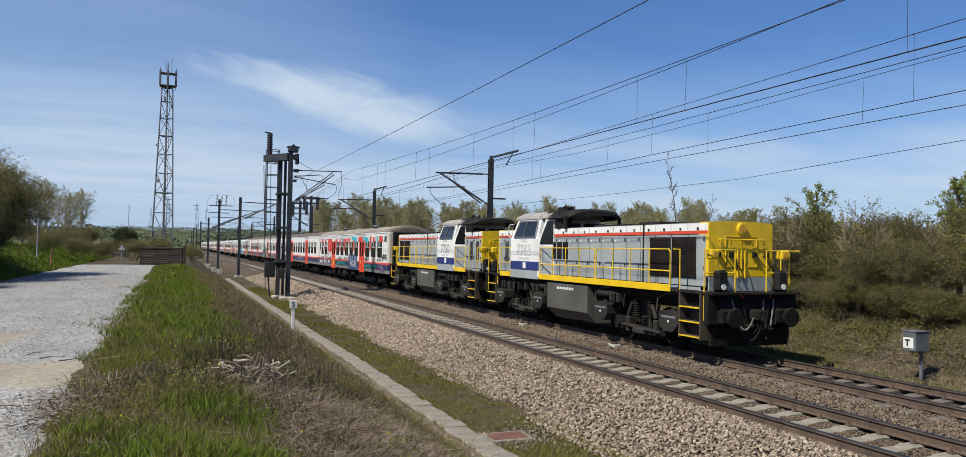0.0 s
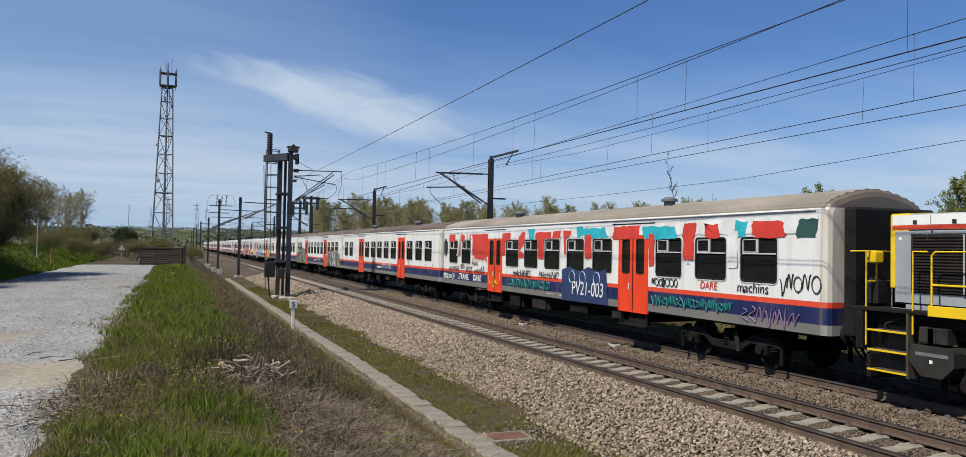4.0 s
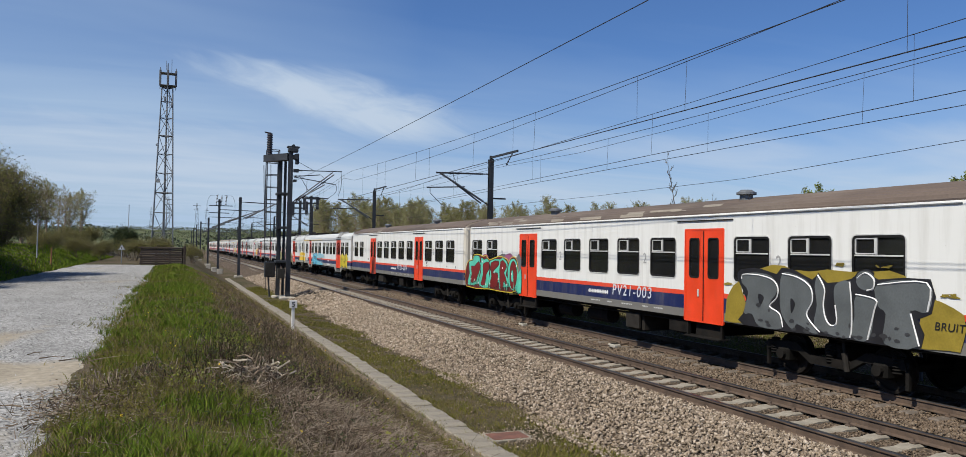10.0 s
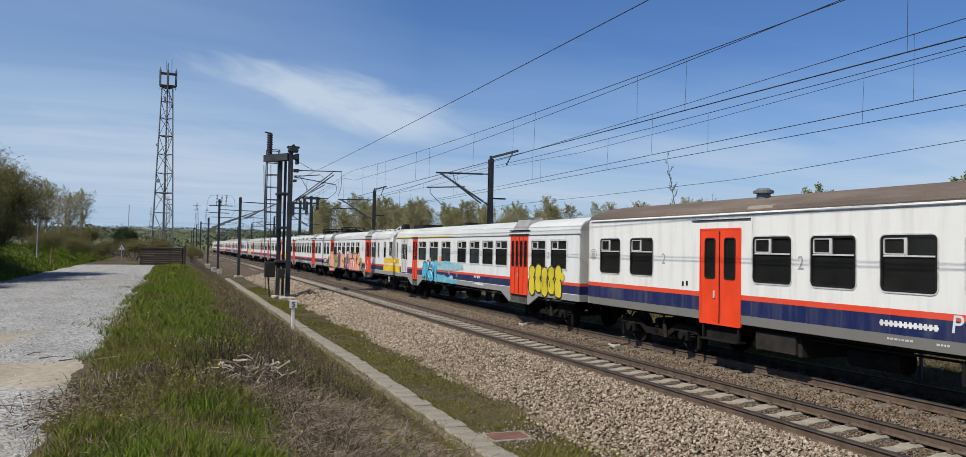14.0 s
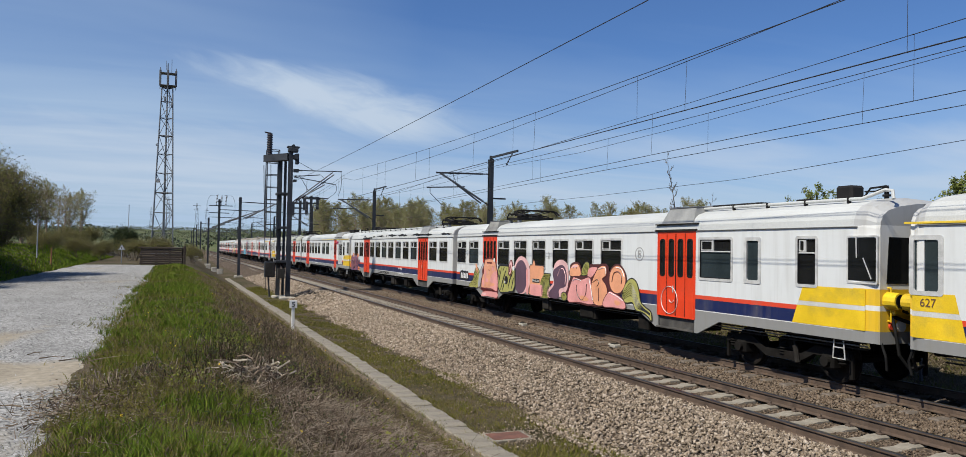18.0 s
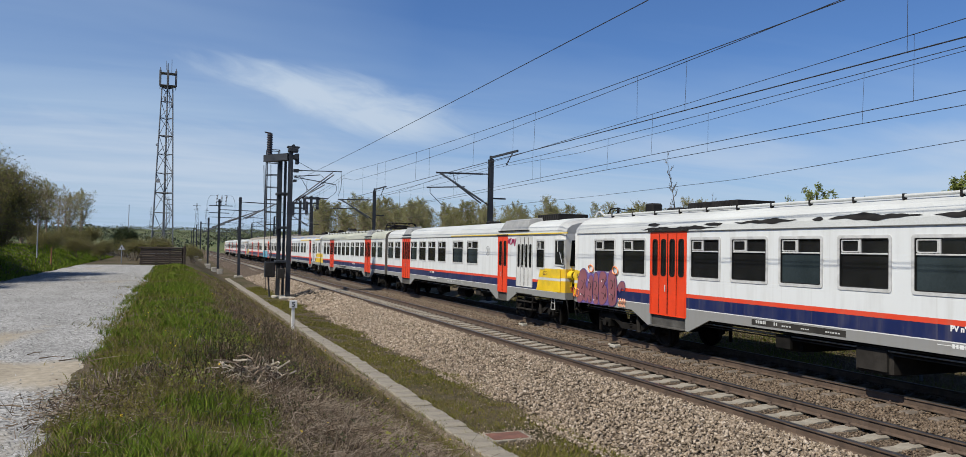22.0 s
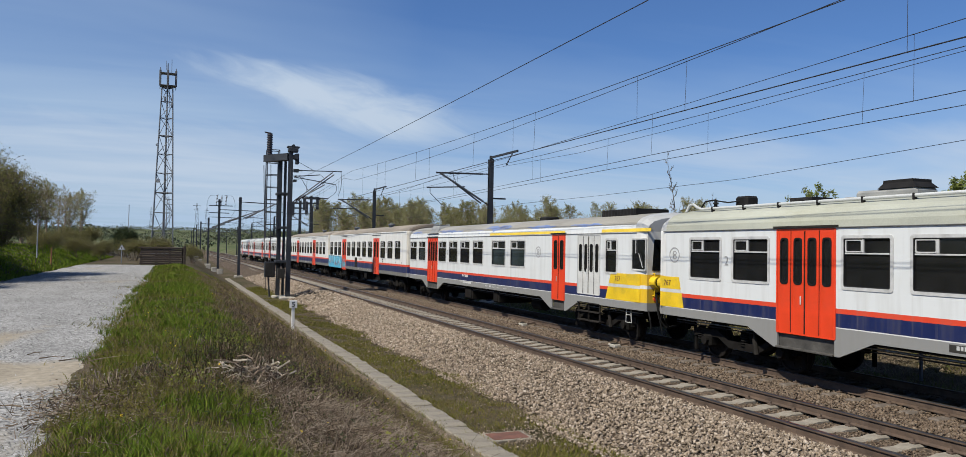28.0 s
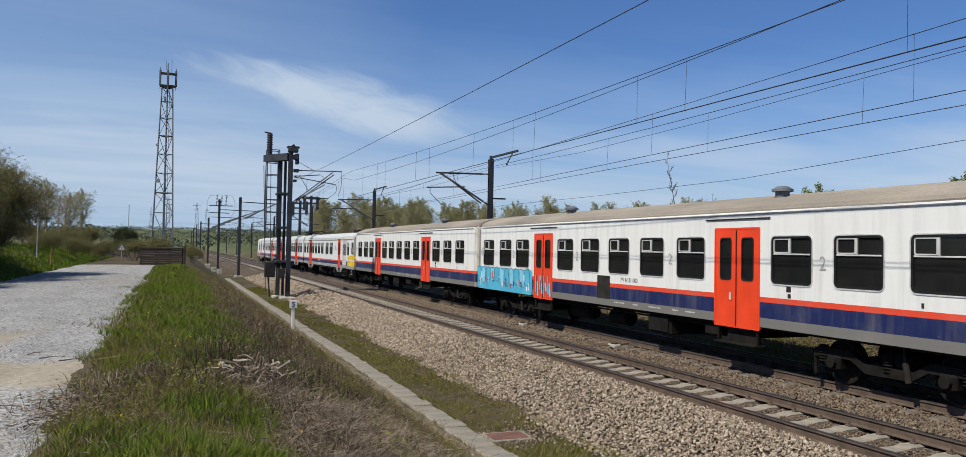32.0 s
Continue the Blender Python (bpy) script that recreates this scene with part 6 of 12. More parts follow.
def cab_end(car, y, face, number, inner):
    """A flat cab front with a corner window, a yellow lower half and a coupler."""
    # face -1: the cab looks towards the train's front
    def at(d):
        return y - face * d
    nose = end_cap(car, inner, at(0.0), "emu", 0.98, M["cab_nose"], "white cab front with a yellow lower half", 0.972, 0.06)
    part("windscreen", Shape().prism([(-1.20, 2.12), (1.20, 2.12), (1.14, 3.0), (-1.14, 3.0)], "y", at(0.015), at(-0.012)), M["glass_black"], nose)
    part("coupler", Shape().tube((0, at(0.1), 0.95), (0, at(-0.35), 0.95), 0.11, None, 10).box(-0.2, 0.2, min(at(-0.3), at(-0.48)), max(at(-0.3), at(-0.48)), 0.76, 1.15, 0.04), M["under"], car, "automatic coupler head")
    g = Shape()
    for k, z in enumerate((1.5, 1.68, 1.86)):
        g.path([(-1.05 + 0.1 * k, at(-0.02), z), (-0.8, at(-0.14), z - 0.1), (-0.3, at(-0.16), z - 0.2), (0.2, at(-0.06), z)], 0.035, 6)
    part("jumper_cable", g, M["rubber"], car, "black jumper cables and sockets")
    lm = Shape()
    for x in (-1.02, 1.02):
        lm.tube((x * 1.12, at(0.10), 1.80), (x * 1.12, at(-0.26), 1.80), 0.17, 0.16, 14).tube((x * 0.72, at(0.05), 1.62), (x * 0.72, at(-0.2), 1.62), 0.10, 0.09, 12)
    part("lamp_housing", lm, M["yellow_panel"], car, "round yellow lamp housings")
    part("lamp_lens", Shape().tube((-1.14, at(-0.26), 1.80), (-1.14, at(-0.275), 1.80), 0.13, None, 14).tube((1.14, at(-0.26), 1.80), (1.14, at(-0.275), 1.80), 0.13, None, 14), M["glass_black"], car, "dark lamp lenses")
    part("hanging_hose", Shape().path([(-1.1, at(-0.04), 1.5), (-1.12, at(-0.14), 1.2), (-1.08, at(-0.18), 0.8), (-0.9, at(-0.24), 0.55), (-0.6, at(-0.34), 0.6)], 0.03, 6).path([(-1.3, at(0.02), 1.0), (-1.3, at(-0.08), 0.75), (-1.25, at(-0.06), 0.5)], 0.025, 6), M["rubber"], car, "black brake hoses")
    rb = Shape().path([(-1.16, at(0.02), 1.42), (-1.16, at(-0.07), 1.42), (-1.16, at(-0.07), 2.04), (-1.16, at(0.02), 2.04)], 0.018, 6)
    part("grab_rail", rb, M["yellow_panel"], car)
    box = Shape()
    for x in (-1.0, -0.62, 0.55, 0.95):
        box.box(x - 0.12, x + 0.12, min(at(0), at(-0.10)), max(at(0), at(-0.10)), 1.52, 1.86, 0.03)
    part("socket_box", box, M["yellow_panel"], car, "yellow jumper socket boxes")
    for q in (-1, 1):
        part("headlamp", Shape().tube((q * 0.85, at(0.03), 1.32), (q * 0.85, at(-0.05), 1.32), 0.11, None, 14), M["lamp_glass"], car, "round headlamp")
        part("tail_lamp", Shape().tube((q * 1.08, at(0.03), 1.32), (q * 1.08, at(-0.04), 1.32), 0.07, None, 12), M["loco_red"], car, "red tail lamp")
    if face < 0:
        part("gangway_frame", Shape().box(-0.52, 0.52, min(at(-0.02), at(-0.30)), max(at(-0.02), at(-0.30)), 1.25, 3.42, 0.04), M["frame_grey"], car, "dark upright gangway frame")
    if face < 0:
        st = Shape().path([(-1.3, at(0.90), 0.95), (-1.3, at(0.86), 0.58), (-1.3, at(1.16), 0.58), (-1.3, at(1.13), 0.95)], 0.016, 6)
        st.tube((-1.3, at(0.88), 0.80), (-1.3, at(1.15), 0.80), 0.013, None, 6)
        part("cab_ladder", st, M["alu"], car, "pale metal steps under the cab")


def railcar(y_front, length, layout, cab, roof, label, number="", pantograph=None, red_pocket=True, boxes=(), hood=True):
    """cab: -1 at the front end, +1 at the rear end, 0 none."""
    car = thing("electric_railcar", label, "railcar", "railcars of the train", (FAR_X, y_front, 0))
    MOVERS.append((car, y_front))
    L = length
    e0, e1 = 0.42 if cab < 0 else 0.26, L - (0.22 if cab > 0 else 0.26)
    w0, w1 = e0 + (0.58 if cab < 0 else 0.06), e1 - (0.30 if cab > 0 else 0.06)
    doors = layout["doors"]
    holes = [(a, b, 2.02, 2.98) for a, b in layout["wins"]] + [(a, b, 0.96, 3.165) for a, b, n in doors] + [(a, b, 2.02, 2.95) for a, b in layout["narrow"]]
    if layout["fold"]:
        holes.append((*layout["fold"], 1.27, 3.15))
    part("side_wall", Shape().wall(-HALF, -HALF + 0.05, w0, w1, 0.98, 3.2, holes), M["emu"], car, "white side with red and blue bands")
    part("side_wall", Shape().wall(HALF - 0.05, HALF, w0, w1, 0.98, 3.2, []), M["emu"], car)
    half = OUTLINE["emu"]
    top = half + [(-x, z) for x, z in half[-2::-1]]
    low = [(x * 0.965, z - 0.05) for x, z in top[::-1]]
    part("roof", Shape().prism(top + low, "y", w0, w1), M[roof], car, "curved weathered roof", False)
    for q in (-1, 1):
        part("gutter", Shape().box(q * 1.40, q * 1.43, w0 - 0.1, w1 + 0.1, 3.192, 3.212, 0.005), M["hood_dark"] if roof != "roof_blotch" else M["alu"], car)
    if layout["yellow_roof"]:
        a, b = layout["yellow_roof"]
        if roof == "roof_blotch":
            for p, q in ((a, layout["fold"][0] - 0.1), (doors[0][0], b)):
                part("first_class_line", Shape().prism([(-1.413, 3.222), (-1.403, 3.222), (-1.385, 3.315), (-1.395, 3.315)], "y", p, q), M["yellow_line"], car, "broad yellow first-class line")
        else:
            part("first_class_line", Shape().box(-HALF - 0.034, -HALF - 0.004, a, b, 3.222, 3.262, 0.004), M["yellow_line"], car, "yellow first-class line")
    if roof == "roof_blotch":
        part("roof_cove", Shape().prism([(-1.406, 3.215), (-1.396, 3.215), (-1.350, 3.42), (-1.356, 3.424), (-1.384, 3.352)], "y", w0, w1), M["emu"], car, "white upper edge of the side")
        for k, (y0, y1, s0, s1, tint) in enumerate(((21.4, 23.6, 0.24, 0.34, 0), (17.0, 18.75, 0.24, 0.40, 1), (15.2, 18.8, 0.23, 0.33, 0), (9.9, 12.6, 0.24, 0.50, 0), (10.2, 11.4, 0.25, 0.45, 1), (6.0, 8.4, 0.24, 0.36, 0), (12.7, 14.6, 0.24, 0.28, 1), (2.9, 5.0, 0.24, 0.34, 0), (21.7, 22.6, 0.30, 0.42, 1))):
            roof_patch(car, y0, y1, s0, s1, STAINS[tint], k + 40, "roof_stain", "faded blue paint stain on the roof")
    # lower skirt: deep round the doors, cut up over the bogies
    spots = [(a, b) for a, b, n in doors]
    for a, b in spots:
        for q in ([(a - 0.95, 0.98), (a - 0.12, 0.62), (a, 0.62), (a, 0.98)], [(b, 0.98), (b, 0.62), (b + 0.12, 0.62), (b + 0.95, 0.98)]):
            part("skirt", Shape().prism(q, "x", -HALF, -HALF + 0.05), M["emu"], car, "grey lower skirt flared at the doors")
    for cab_here, yy, face, inn in ((cab < 0, e0, -1, w0), (cab > 0, e1, 1, w1)):
        if cab_here:
            cab_end(car, yy, face, number, inn)
        else:
            end_cap(car, inn, yy, "emu", 0.98, M["end_rusty"] if roof == "roof_green" and face < 0 else M["end_emu"], "", 0.985, 0.02)
            gangway(car, yy, face)
    for i, (a, b) in enumerate(layout["wins"]):
        add_window(car, a, b, "emu", b - a > 1.25 or (int(y_front) * 7 + i * 5) % 11 < 3)
        far_window(car, a, b, 2.02, 2.98)
    for i, (a, b) in enumerate(layout["narrow"]):
        if cab < 0 and i == 0:
            add_window(car, a, b, "emu")
        else:
            nw = part("window", Shape().ring(rounded(a - 0.07, b + 0.07, 1.96, 3.02, 0.05), rounded(a + 0.02, b - 0.02, 2.04, 2.94, 0.04), -HALF - 0.014, -HALF + 0.045), M["alu"], car, "narrow slate-coloured window in a metal frame")
            part("pane", Shape().box(-HALF + 0.02, -HALF + 0.03, a, b, 2.02, 2.96), M["glass_slate"], nw)
    for di, (a, b, n) in enumerate(doors):
        add_door(car, a, b, n, 0.965, 3.16, 2.02, 2.98, label="bright red folding door with narrow windows", ww=0.20 if n == 4 else 0.22)
        st = Shape().box(-HALF - 0.06, -HALF + 0.25, a, b, 0.62, 0.66, 0.006).wall(-HALF + 0.06, -HALF + 0.09, a, b, 0.66, 0.96, [])
        part("footstep", st, M["door_step"], car, "scuffed metal step below the door")
        if hood and n == 4 and not (cab > 0 and di == 1):
            hd = Shape()
            rib = pantograph is not None and abs((a + b) / 2 - pantograph) < 1.5 and n == 4
            m = 60 if rib else 2
            rings = []
            for i in range(m + 1):
                t = i / m
                o = 0.014 if rib and i % 4 in (1, 2) else 0.0
                rings.append([(-1.39 - o, a + 0.10 + (b - a - 0.20) * t, 3.40), (-1.20 - o, a + 0.22 + (b - a - 0.44) * t, 3.80), (-0.70, a + 0.22 + (b - a - 0.44) * t, 3.88), (-0.70, a + 0.12 + (b - a - 0.24) * t, 3.66)])
            hd.loft(rings)
            it = part("roof_intake", hd, M["hood_dark"] if rib else M["hood_grey"], car, "corrugated grey air intake above the door" if rib else "sooty trapezoid air intake above the door")
            part("intake_shelf", Shape().box(-1.44, -1.30, a - 0.12, b + 0.12, 3.375, 3.405, 0.006), M["under_grey"], it)
            part("soot_edge", Shape().box(-1.21, -0.75, a + 0.2, b - 0.2, 3.81, 3.845, 0.01), M["steel_mid"], it)
        part("door_gutter", Shape().box(-HALF - 0.05, -HALF - 0.002, a - 0.1, b + 0.1, 3.205, 3.25, 0.005), M["under_grey"], car)
    if layout["fold"]:
        a, b = layout["fold"]
        add_door(car, a, b, 4, 1.28, 3.14, 2.0, 2.85, "door_white", "white four-leaf folding luggage door", 0.15)
        st = Shape()
        for k in range(3):
            st.box(-HALF - 0.02, -HALF + 0.2, a, b, 0.42 + 0.28 * k, 0.45 + 0.28 * k)
        for yy in (a, (a + b) / 2, b - 0.04):
            st.box(-HALF + 0.02, -HALF + 0.06, yy, yy + 0.04, 0.4, 1.0)
        part("step_ladder", st, M["under_grey"], car, "steel steps below the luggage door")
    cy = 0.0 if cab < 0 else L
    sg = 1 if cab < 0 else -1
    if cab < 0 and layout["corner"]:
        a, b = sorted((cy + sg * (e0 + 0.05), cy + sg * (e0 + 0.70)))
        cw = part("cab_window", Shape().ring(rounded(a - 0.035, b + 0.035, 2.10, 3.03, 0.04), rounded(a, b, 2.135, 2.995, 0.03), -HALF - 0.012, -HALF + 0.10), M["alu"], car, "cab side window")
        part("pane", Shape().box(-HALF - 0.004, -HALF + 0.10, a, b, 2.16, 2.98), M["glass_black"], cw)
        part("wiper", Shape().path([(-HALF - 0.02, a + 0.1, 2.2), (-HALF - 0.03, a + 0.28, 2.6)], 0.012, 5).path([(-HALF - 0.02, b - 0.2, 3.02), (-HALF - 0.03, b - 0.22, 2.6)], 0.012, 5), M["alu"], cw)
    if cab:
        ya = cy + sg * (0.72 if cab < 0 else 0.28)
        reach = (2.58, 2.44, 2.40, 2.28) if cab < 0 else (1.31, 1.22, 1.18, 1.10)
        y0, y1, y2, y3 = (cy + sg * d for d in reach)
        part("yellow_flash", Shape().prism([(ya, 1.68), (y2, 1.68), (y3, 2.0), (ya, 2.0)], "x", -HALF - 0.005, -HALF - 0.001), M["yellow_panel"], car, "yellow warning panel on the cab side")
        part("yellow_flash", Shape().prism([(ya, 1.207), (y0, 1.207), (y1, 1.585), (ya, 1.585)], "x", -HALF - 0.005, -HALF - 0.001), M["yellow_panel"], car, "yellow warning panel on the cab side")
        part("white_gap", Shape().prism([(ya, 1.587), (y1, 1.587), (y2, 1.678), (ya, 1.678)], "x", -HALF - 0.004, -HALF - 0.001), M["door_white"], car)
        if number:
            words(number, 0.21, paint("faded_purple", (0.16, 0.085, 0.05)), car, cy + sg * (1.90 if cab < 0 else 0.60), 1.765, -HALF - 0.011, "unit_number", "dark painted unit number")
    for m in layout["marks"] if number != "625" or cab < 0 else ():
        oval_mark(car, m, 2.58, 0.20)
    ws = layout["wins"] if number != "625" or cab < 0 else []
    for i in range(len(ws) - 1):
        if 0.3 < ws[i + 1][0] - ws[i][1] < 0.6 and i in (0, 4 if layout["yellow_roof"] and cab < 0 else 3, len(ws) - 2):
            first = i == 0 and layout["yellow_roof"] and cab < 0
            words("1" if first else "2", 0.32, M["grey_letter"], car, (ws[i][1] + ws[i + 1][0]) / 2, 2.36, -HALF - 0.006, "class_number", "grey figure one" if first else "grey figure two")
    body_floor(car, e0 + 0.2, e1 - 0.2, 0.98)
    seats(car, [(a + b) / 2 - 0.7 for a, b in layout["wins"]])
    for y in (3.2, L - 3.2):
        add_bogie(car, y, 2.6, RAILCAR_BOGIE)
    for yy, face, c in ((0.0, -1, cab < 0), (L, 1, cab > 0)):
        if not c:
            part("coupling", Shape().beam((0, yy - face * 0.5, 0.95), (0, yy + face * 0.05, 0.95), 0.16, 0.2), M["under"], car)
    spot = 14.8 if layout["yellow_roof"] and cab < 0 else 9.35 if cab else 11.0
    words("PV n\u00b0 25-002" if roof == "roof_blotch" else "PV n\u00b0 20-802", 0.135, M["white_paint"], car, spot, 1.39, -HALF - 0.005, "painted_number", "white hand-painted number", bold=0.006)
    bars_of_text(car, spot - 0.75, 1.10, 15, 0.06, 0.07, M["white_paint"], 1, "struck_number")
    part("struck_line", Shape().box(-HALF - 0.006, -HALF - 0.003, spot - 0.70, spot + 0.60, 1.13, 1.142), M["white_paint"], car)
    first = 11.9 if cab > 0 else 9.9
    part("data_panel", Shape().box(-HALF - 0.004, -HALF - 0.001, first, first + 2.65, 1.03, 1.16, 0.001), M["frame_grey"] if cab > 0 else M["emu"], car, "grey panel of small stencilled data")
    for d, n, w, h in ((2.2, 5, 0.05, 0.07), (1.85, 2, 0.07, 0.07), (1.45, 4, 0.05, 0.03), (0.95, 4, 0.05, 0.025), (0.15, 6, 0.045, 0.03)):
        bars_of_text(car, first + d, 1.075, n, w, h, M["alu"], 1)
    under_boxes(car, int(y_front) + 7, 7.6, L - 7.2, 3, 0.98, 0.42)
    for k, z in enumerate((0.80, 0.865, 0.925)):
        part("conduit", Shape().path([(-1.22 - 0.02 * k, 0.8, z + 0.02), (-1.22 - 0.02 * k, 5.2, z), (-1.22, L - 5.2, z), (-1.22, L - 0.8, z + 0.02)], 0.016, 5), M["hood_dark"] if k == 1 else M["under_grey"], car, "thin pipe along the underframe")
    if pantograph is not None:
        add_pantograph(car, pantograph)
    if any(kind == "box" and h > 0.3 for kind, a, b, w, h in boxes):
        y0, y1 = (1.2, 6.4) if cab < 0 else (2.6, L - 1.4)
        pp = part("roof_pipe", Shape().tube((-0.95, y0, 3.78), (-0.95, y1, 3.78), 0.036, None, 10).path([(-0.95, y1 if cab > 0 else y0, 3.78), (-0.92, (y1 + 0.2) if cab > 0 else (y0 - 0.2), 3.84), (-0.85, (y1 + 0.45) if cab > 0 else (y0 - 0.45), 3.93), (-0.85, (y1 + 0.62) if cab > 0 else (y0 - 0.62), 3.90), (-0.9, (y1 + 0.68) if cab > 0 else (y0 - 0.68), 3.74)], 0.036, 8), M["roof_white"], car, "long pale pipe along the roof")
        ym = y1 + 0.1 if cab > 0 else y0 - 0.1
        post = part("roof_insulator", Shape().tube((-0.4, ym, 3.76), (-0.4, ym, 4.06), 0.05, 0.04, 10).tube((-0.4, ym, 3.84), (-0.4, ym, 3.88), 0.08, None, 10).tube((-0.4, ym, 3.94), (-0.4, ym, 3.98), 0.08, None, 10), M["soot"], car, "black insulator post")
        part("roof_lead", Shape().path([(-0.4, ym, 4.05), (-0.5, ym + 0.3, 4.02), (-0.55, ym + 0.45, 3.80)], 0.022, 6).path([(-0.4, ym, 4.03), (-0.3, ym - 0.35 * (1 if cab > 0 else -1), 3.97), (-0.2, ym - 0.7 * (1 if cab > 0 else -1), 3.99)], 0.018, 6), M["rubber"], post)
        k = y0 + 0.3
        while k < y1:
            part("pipe_clamp", Shape().box(-1.0, -0.90, k, k + 0.045, 3.70, 3.825, 0.01), M["soot"], pp)
            k += 1.15
    for kind, a, b, w, h in boxes:
        s = Shape()
        if kind == "grid":
            n = int((b - a) / 0.045)
            s.loft([[(x * (w + (0.018 if i % 4 in (1, 2) else 0.0)), a + (b - a) * i / n, z) for x, z in ((-1, 3.70), (-1, 3.77 + h), (-0.97, 3.80 + h), (0.97, 3.80 + h), (1, 3.77 + h), (1, 3.70))] for i in range(n + 1)])
        elif kind == "lid":
            s.loft([[(-w, a + 0.12, z), (w, a + 0.12, z), (w, b - 0.1, z), (-w, b - 0.1, z)] if z > 4.1 else [(-w - 0.05, a, z), (w + 0.05, a, z), (w + 0.05, b, z), (-w - 0.05, b, z)] for z in (3.80 + h + 0.005, 3.80 + h + 0.12, 4.18)])
        else:
            s.box(-w, w, a, b, 3.70, 3.80 + h, 0.05)
        part("roof_box", s, M["soot"] if kind != "pale" else M["hood_grey"], car, "dark ribbed roof equipment box" if kind == "grid" else "roof equipment box")
    return car


STAINS = (plain("faded_blue_stain", (0.16, 0.225, 0.42), 0.7, 0, 0.2, 3.0, 30, 0.1, (0.33, 0.34, 0.36), stretch=(1, 0.5, 1)),
          plain("washed_violet_stain", (0.27, 0.28, 0.38), 0.7, 0, 0.2, 3.0, 30, 0.1, (0.31, 0.30, 0.27), stretch=(1, 0.5, 1)))


def roof_patch(car, y0, y1, s0, s1, mat, seed, name="roof_patch", label=""):
    """A stain with a ragged outline on the near shoulder of the roof; s runs up the curve in metres."""
    pts = [Vector((x, z)) for x, z in OUTLINE["emu"]]
    run = [0.0]
    for a, b in zip(pts, pts[1:]):
        run.append(run[-1] + (b - a).length)

    def at(d):
        i = max(k for k in range(len(pts) - 1) if run[k] <= max(d, 0.0))
        t = (d - run[i]) / (run[i + 1] - run[i])
        way = (pts[i + 1] - pts[i]).normalized()
        return pts[i].lerp(pts[i + 1], t) + Vector((-way.y, way.x)) * 0.007

    rng = random.Random(seed)
    ph = [rng.uniform(0, 6.28) for _ in range(6)]
    n, m = max(8, int((y1 - y0) / 0.09)), 5
    v, f = [], []
    for i in range(n + 1):
        t = i / n
        y = y0 + (y1 - y0) * t
        fade = min(1.0, 3.2 * t, 3.2 * (1 - t)) ** 0.7
        lo = s0 + 0.16 * (s1 - s0) * (math.sin(5.3 * y + ph[0]) + 0.6 * math.sin(13 * y + ph[1]))
        hi = s1 + 0.20 * (s1 - s0) * (math.sin(3.7 * y + ph[2]) + 0.7 * math.sin(9.1 * y + ph[3]) + 0.4 * math.sin(21 * y + ph[4]))
        mid = (lo + hi) / 2
        for j in range(m + 1):
            p = at(max(0.01, mid + (hi - lo) * fade * (j / m - 0.5)))
            v.append((p.x, y, p.y))
        if i:
            for j in range(m):
                a = (i - 1) * (m + 1) + j
                f.append((a, a + 1, a + m + 2, a + m + 1))
    me = bpy.data.meshes.new(name)
    me.from_pydata(v, [], f)
    me.materials.append(mat)
    return part(name, me, None, car, label)


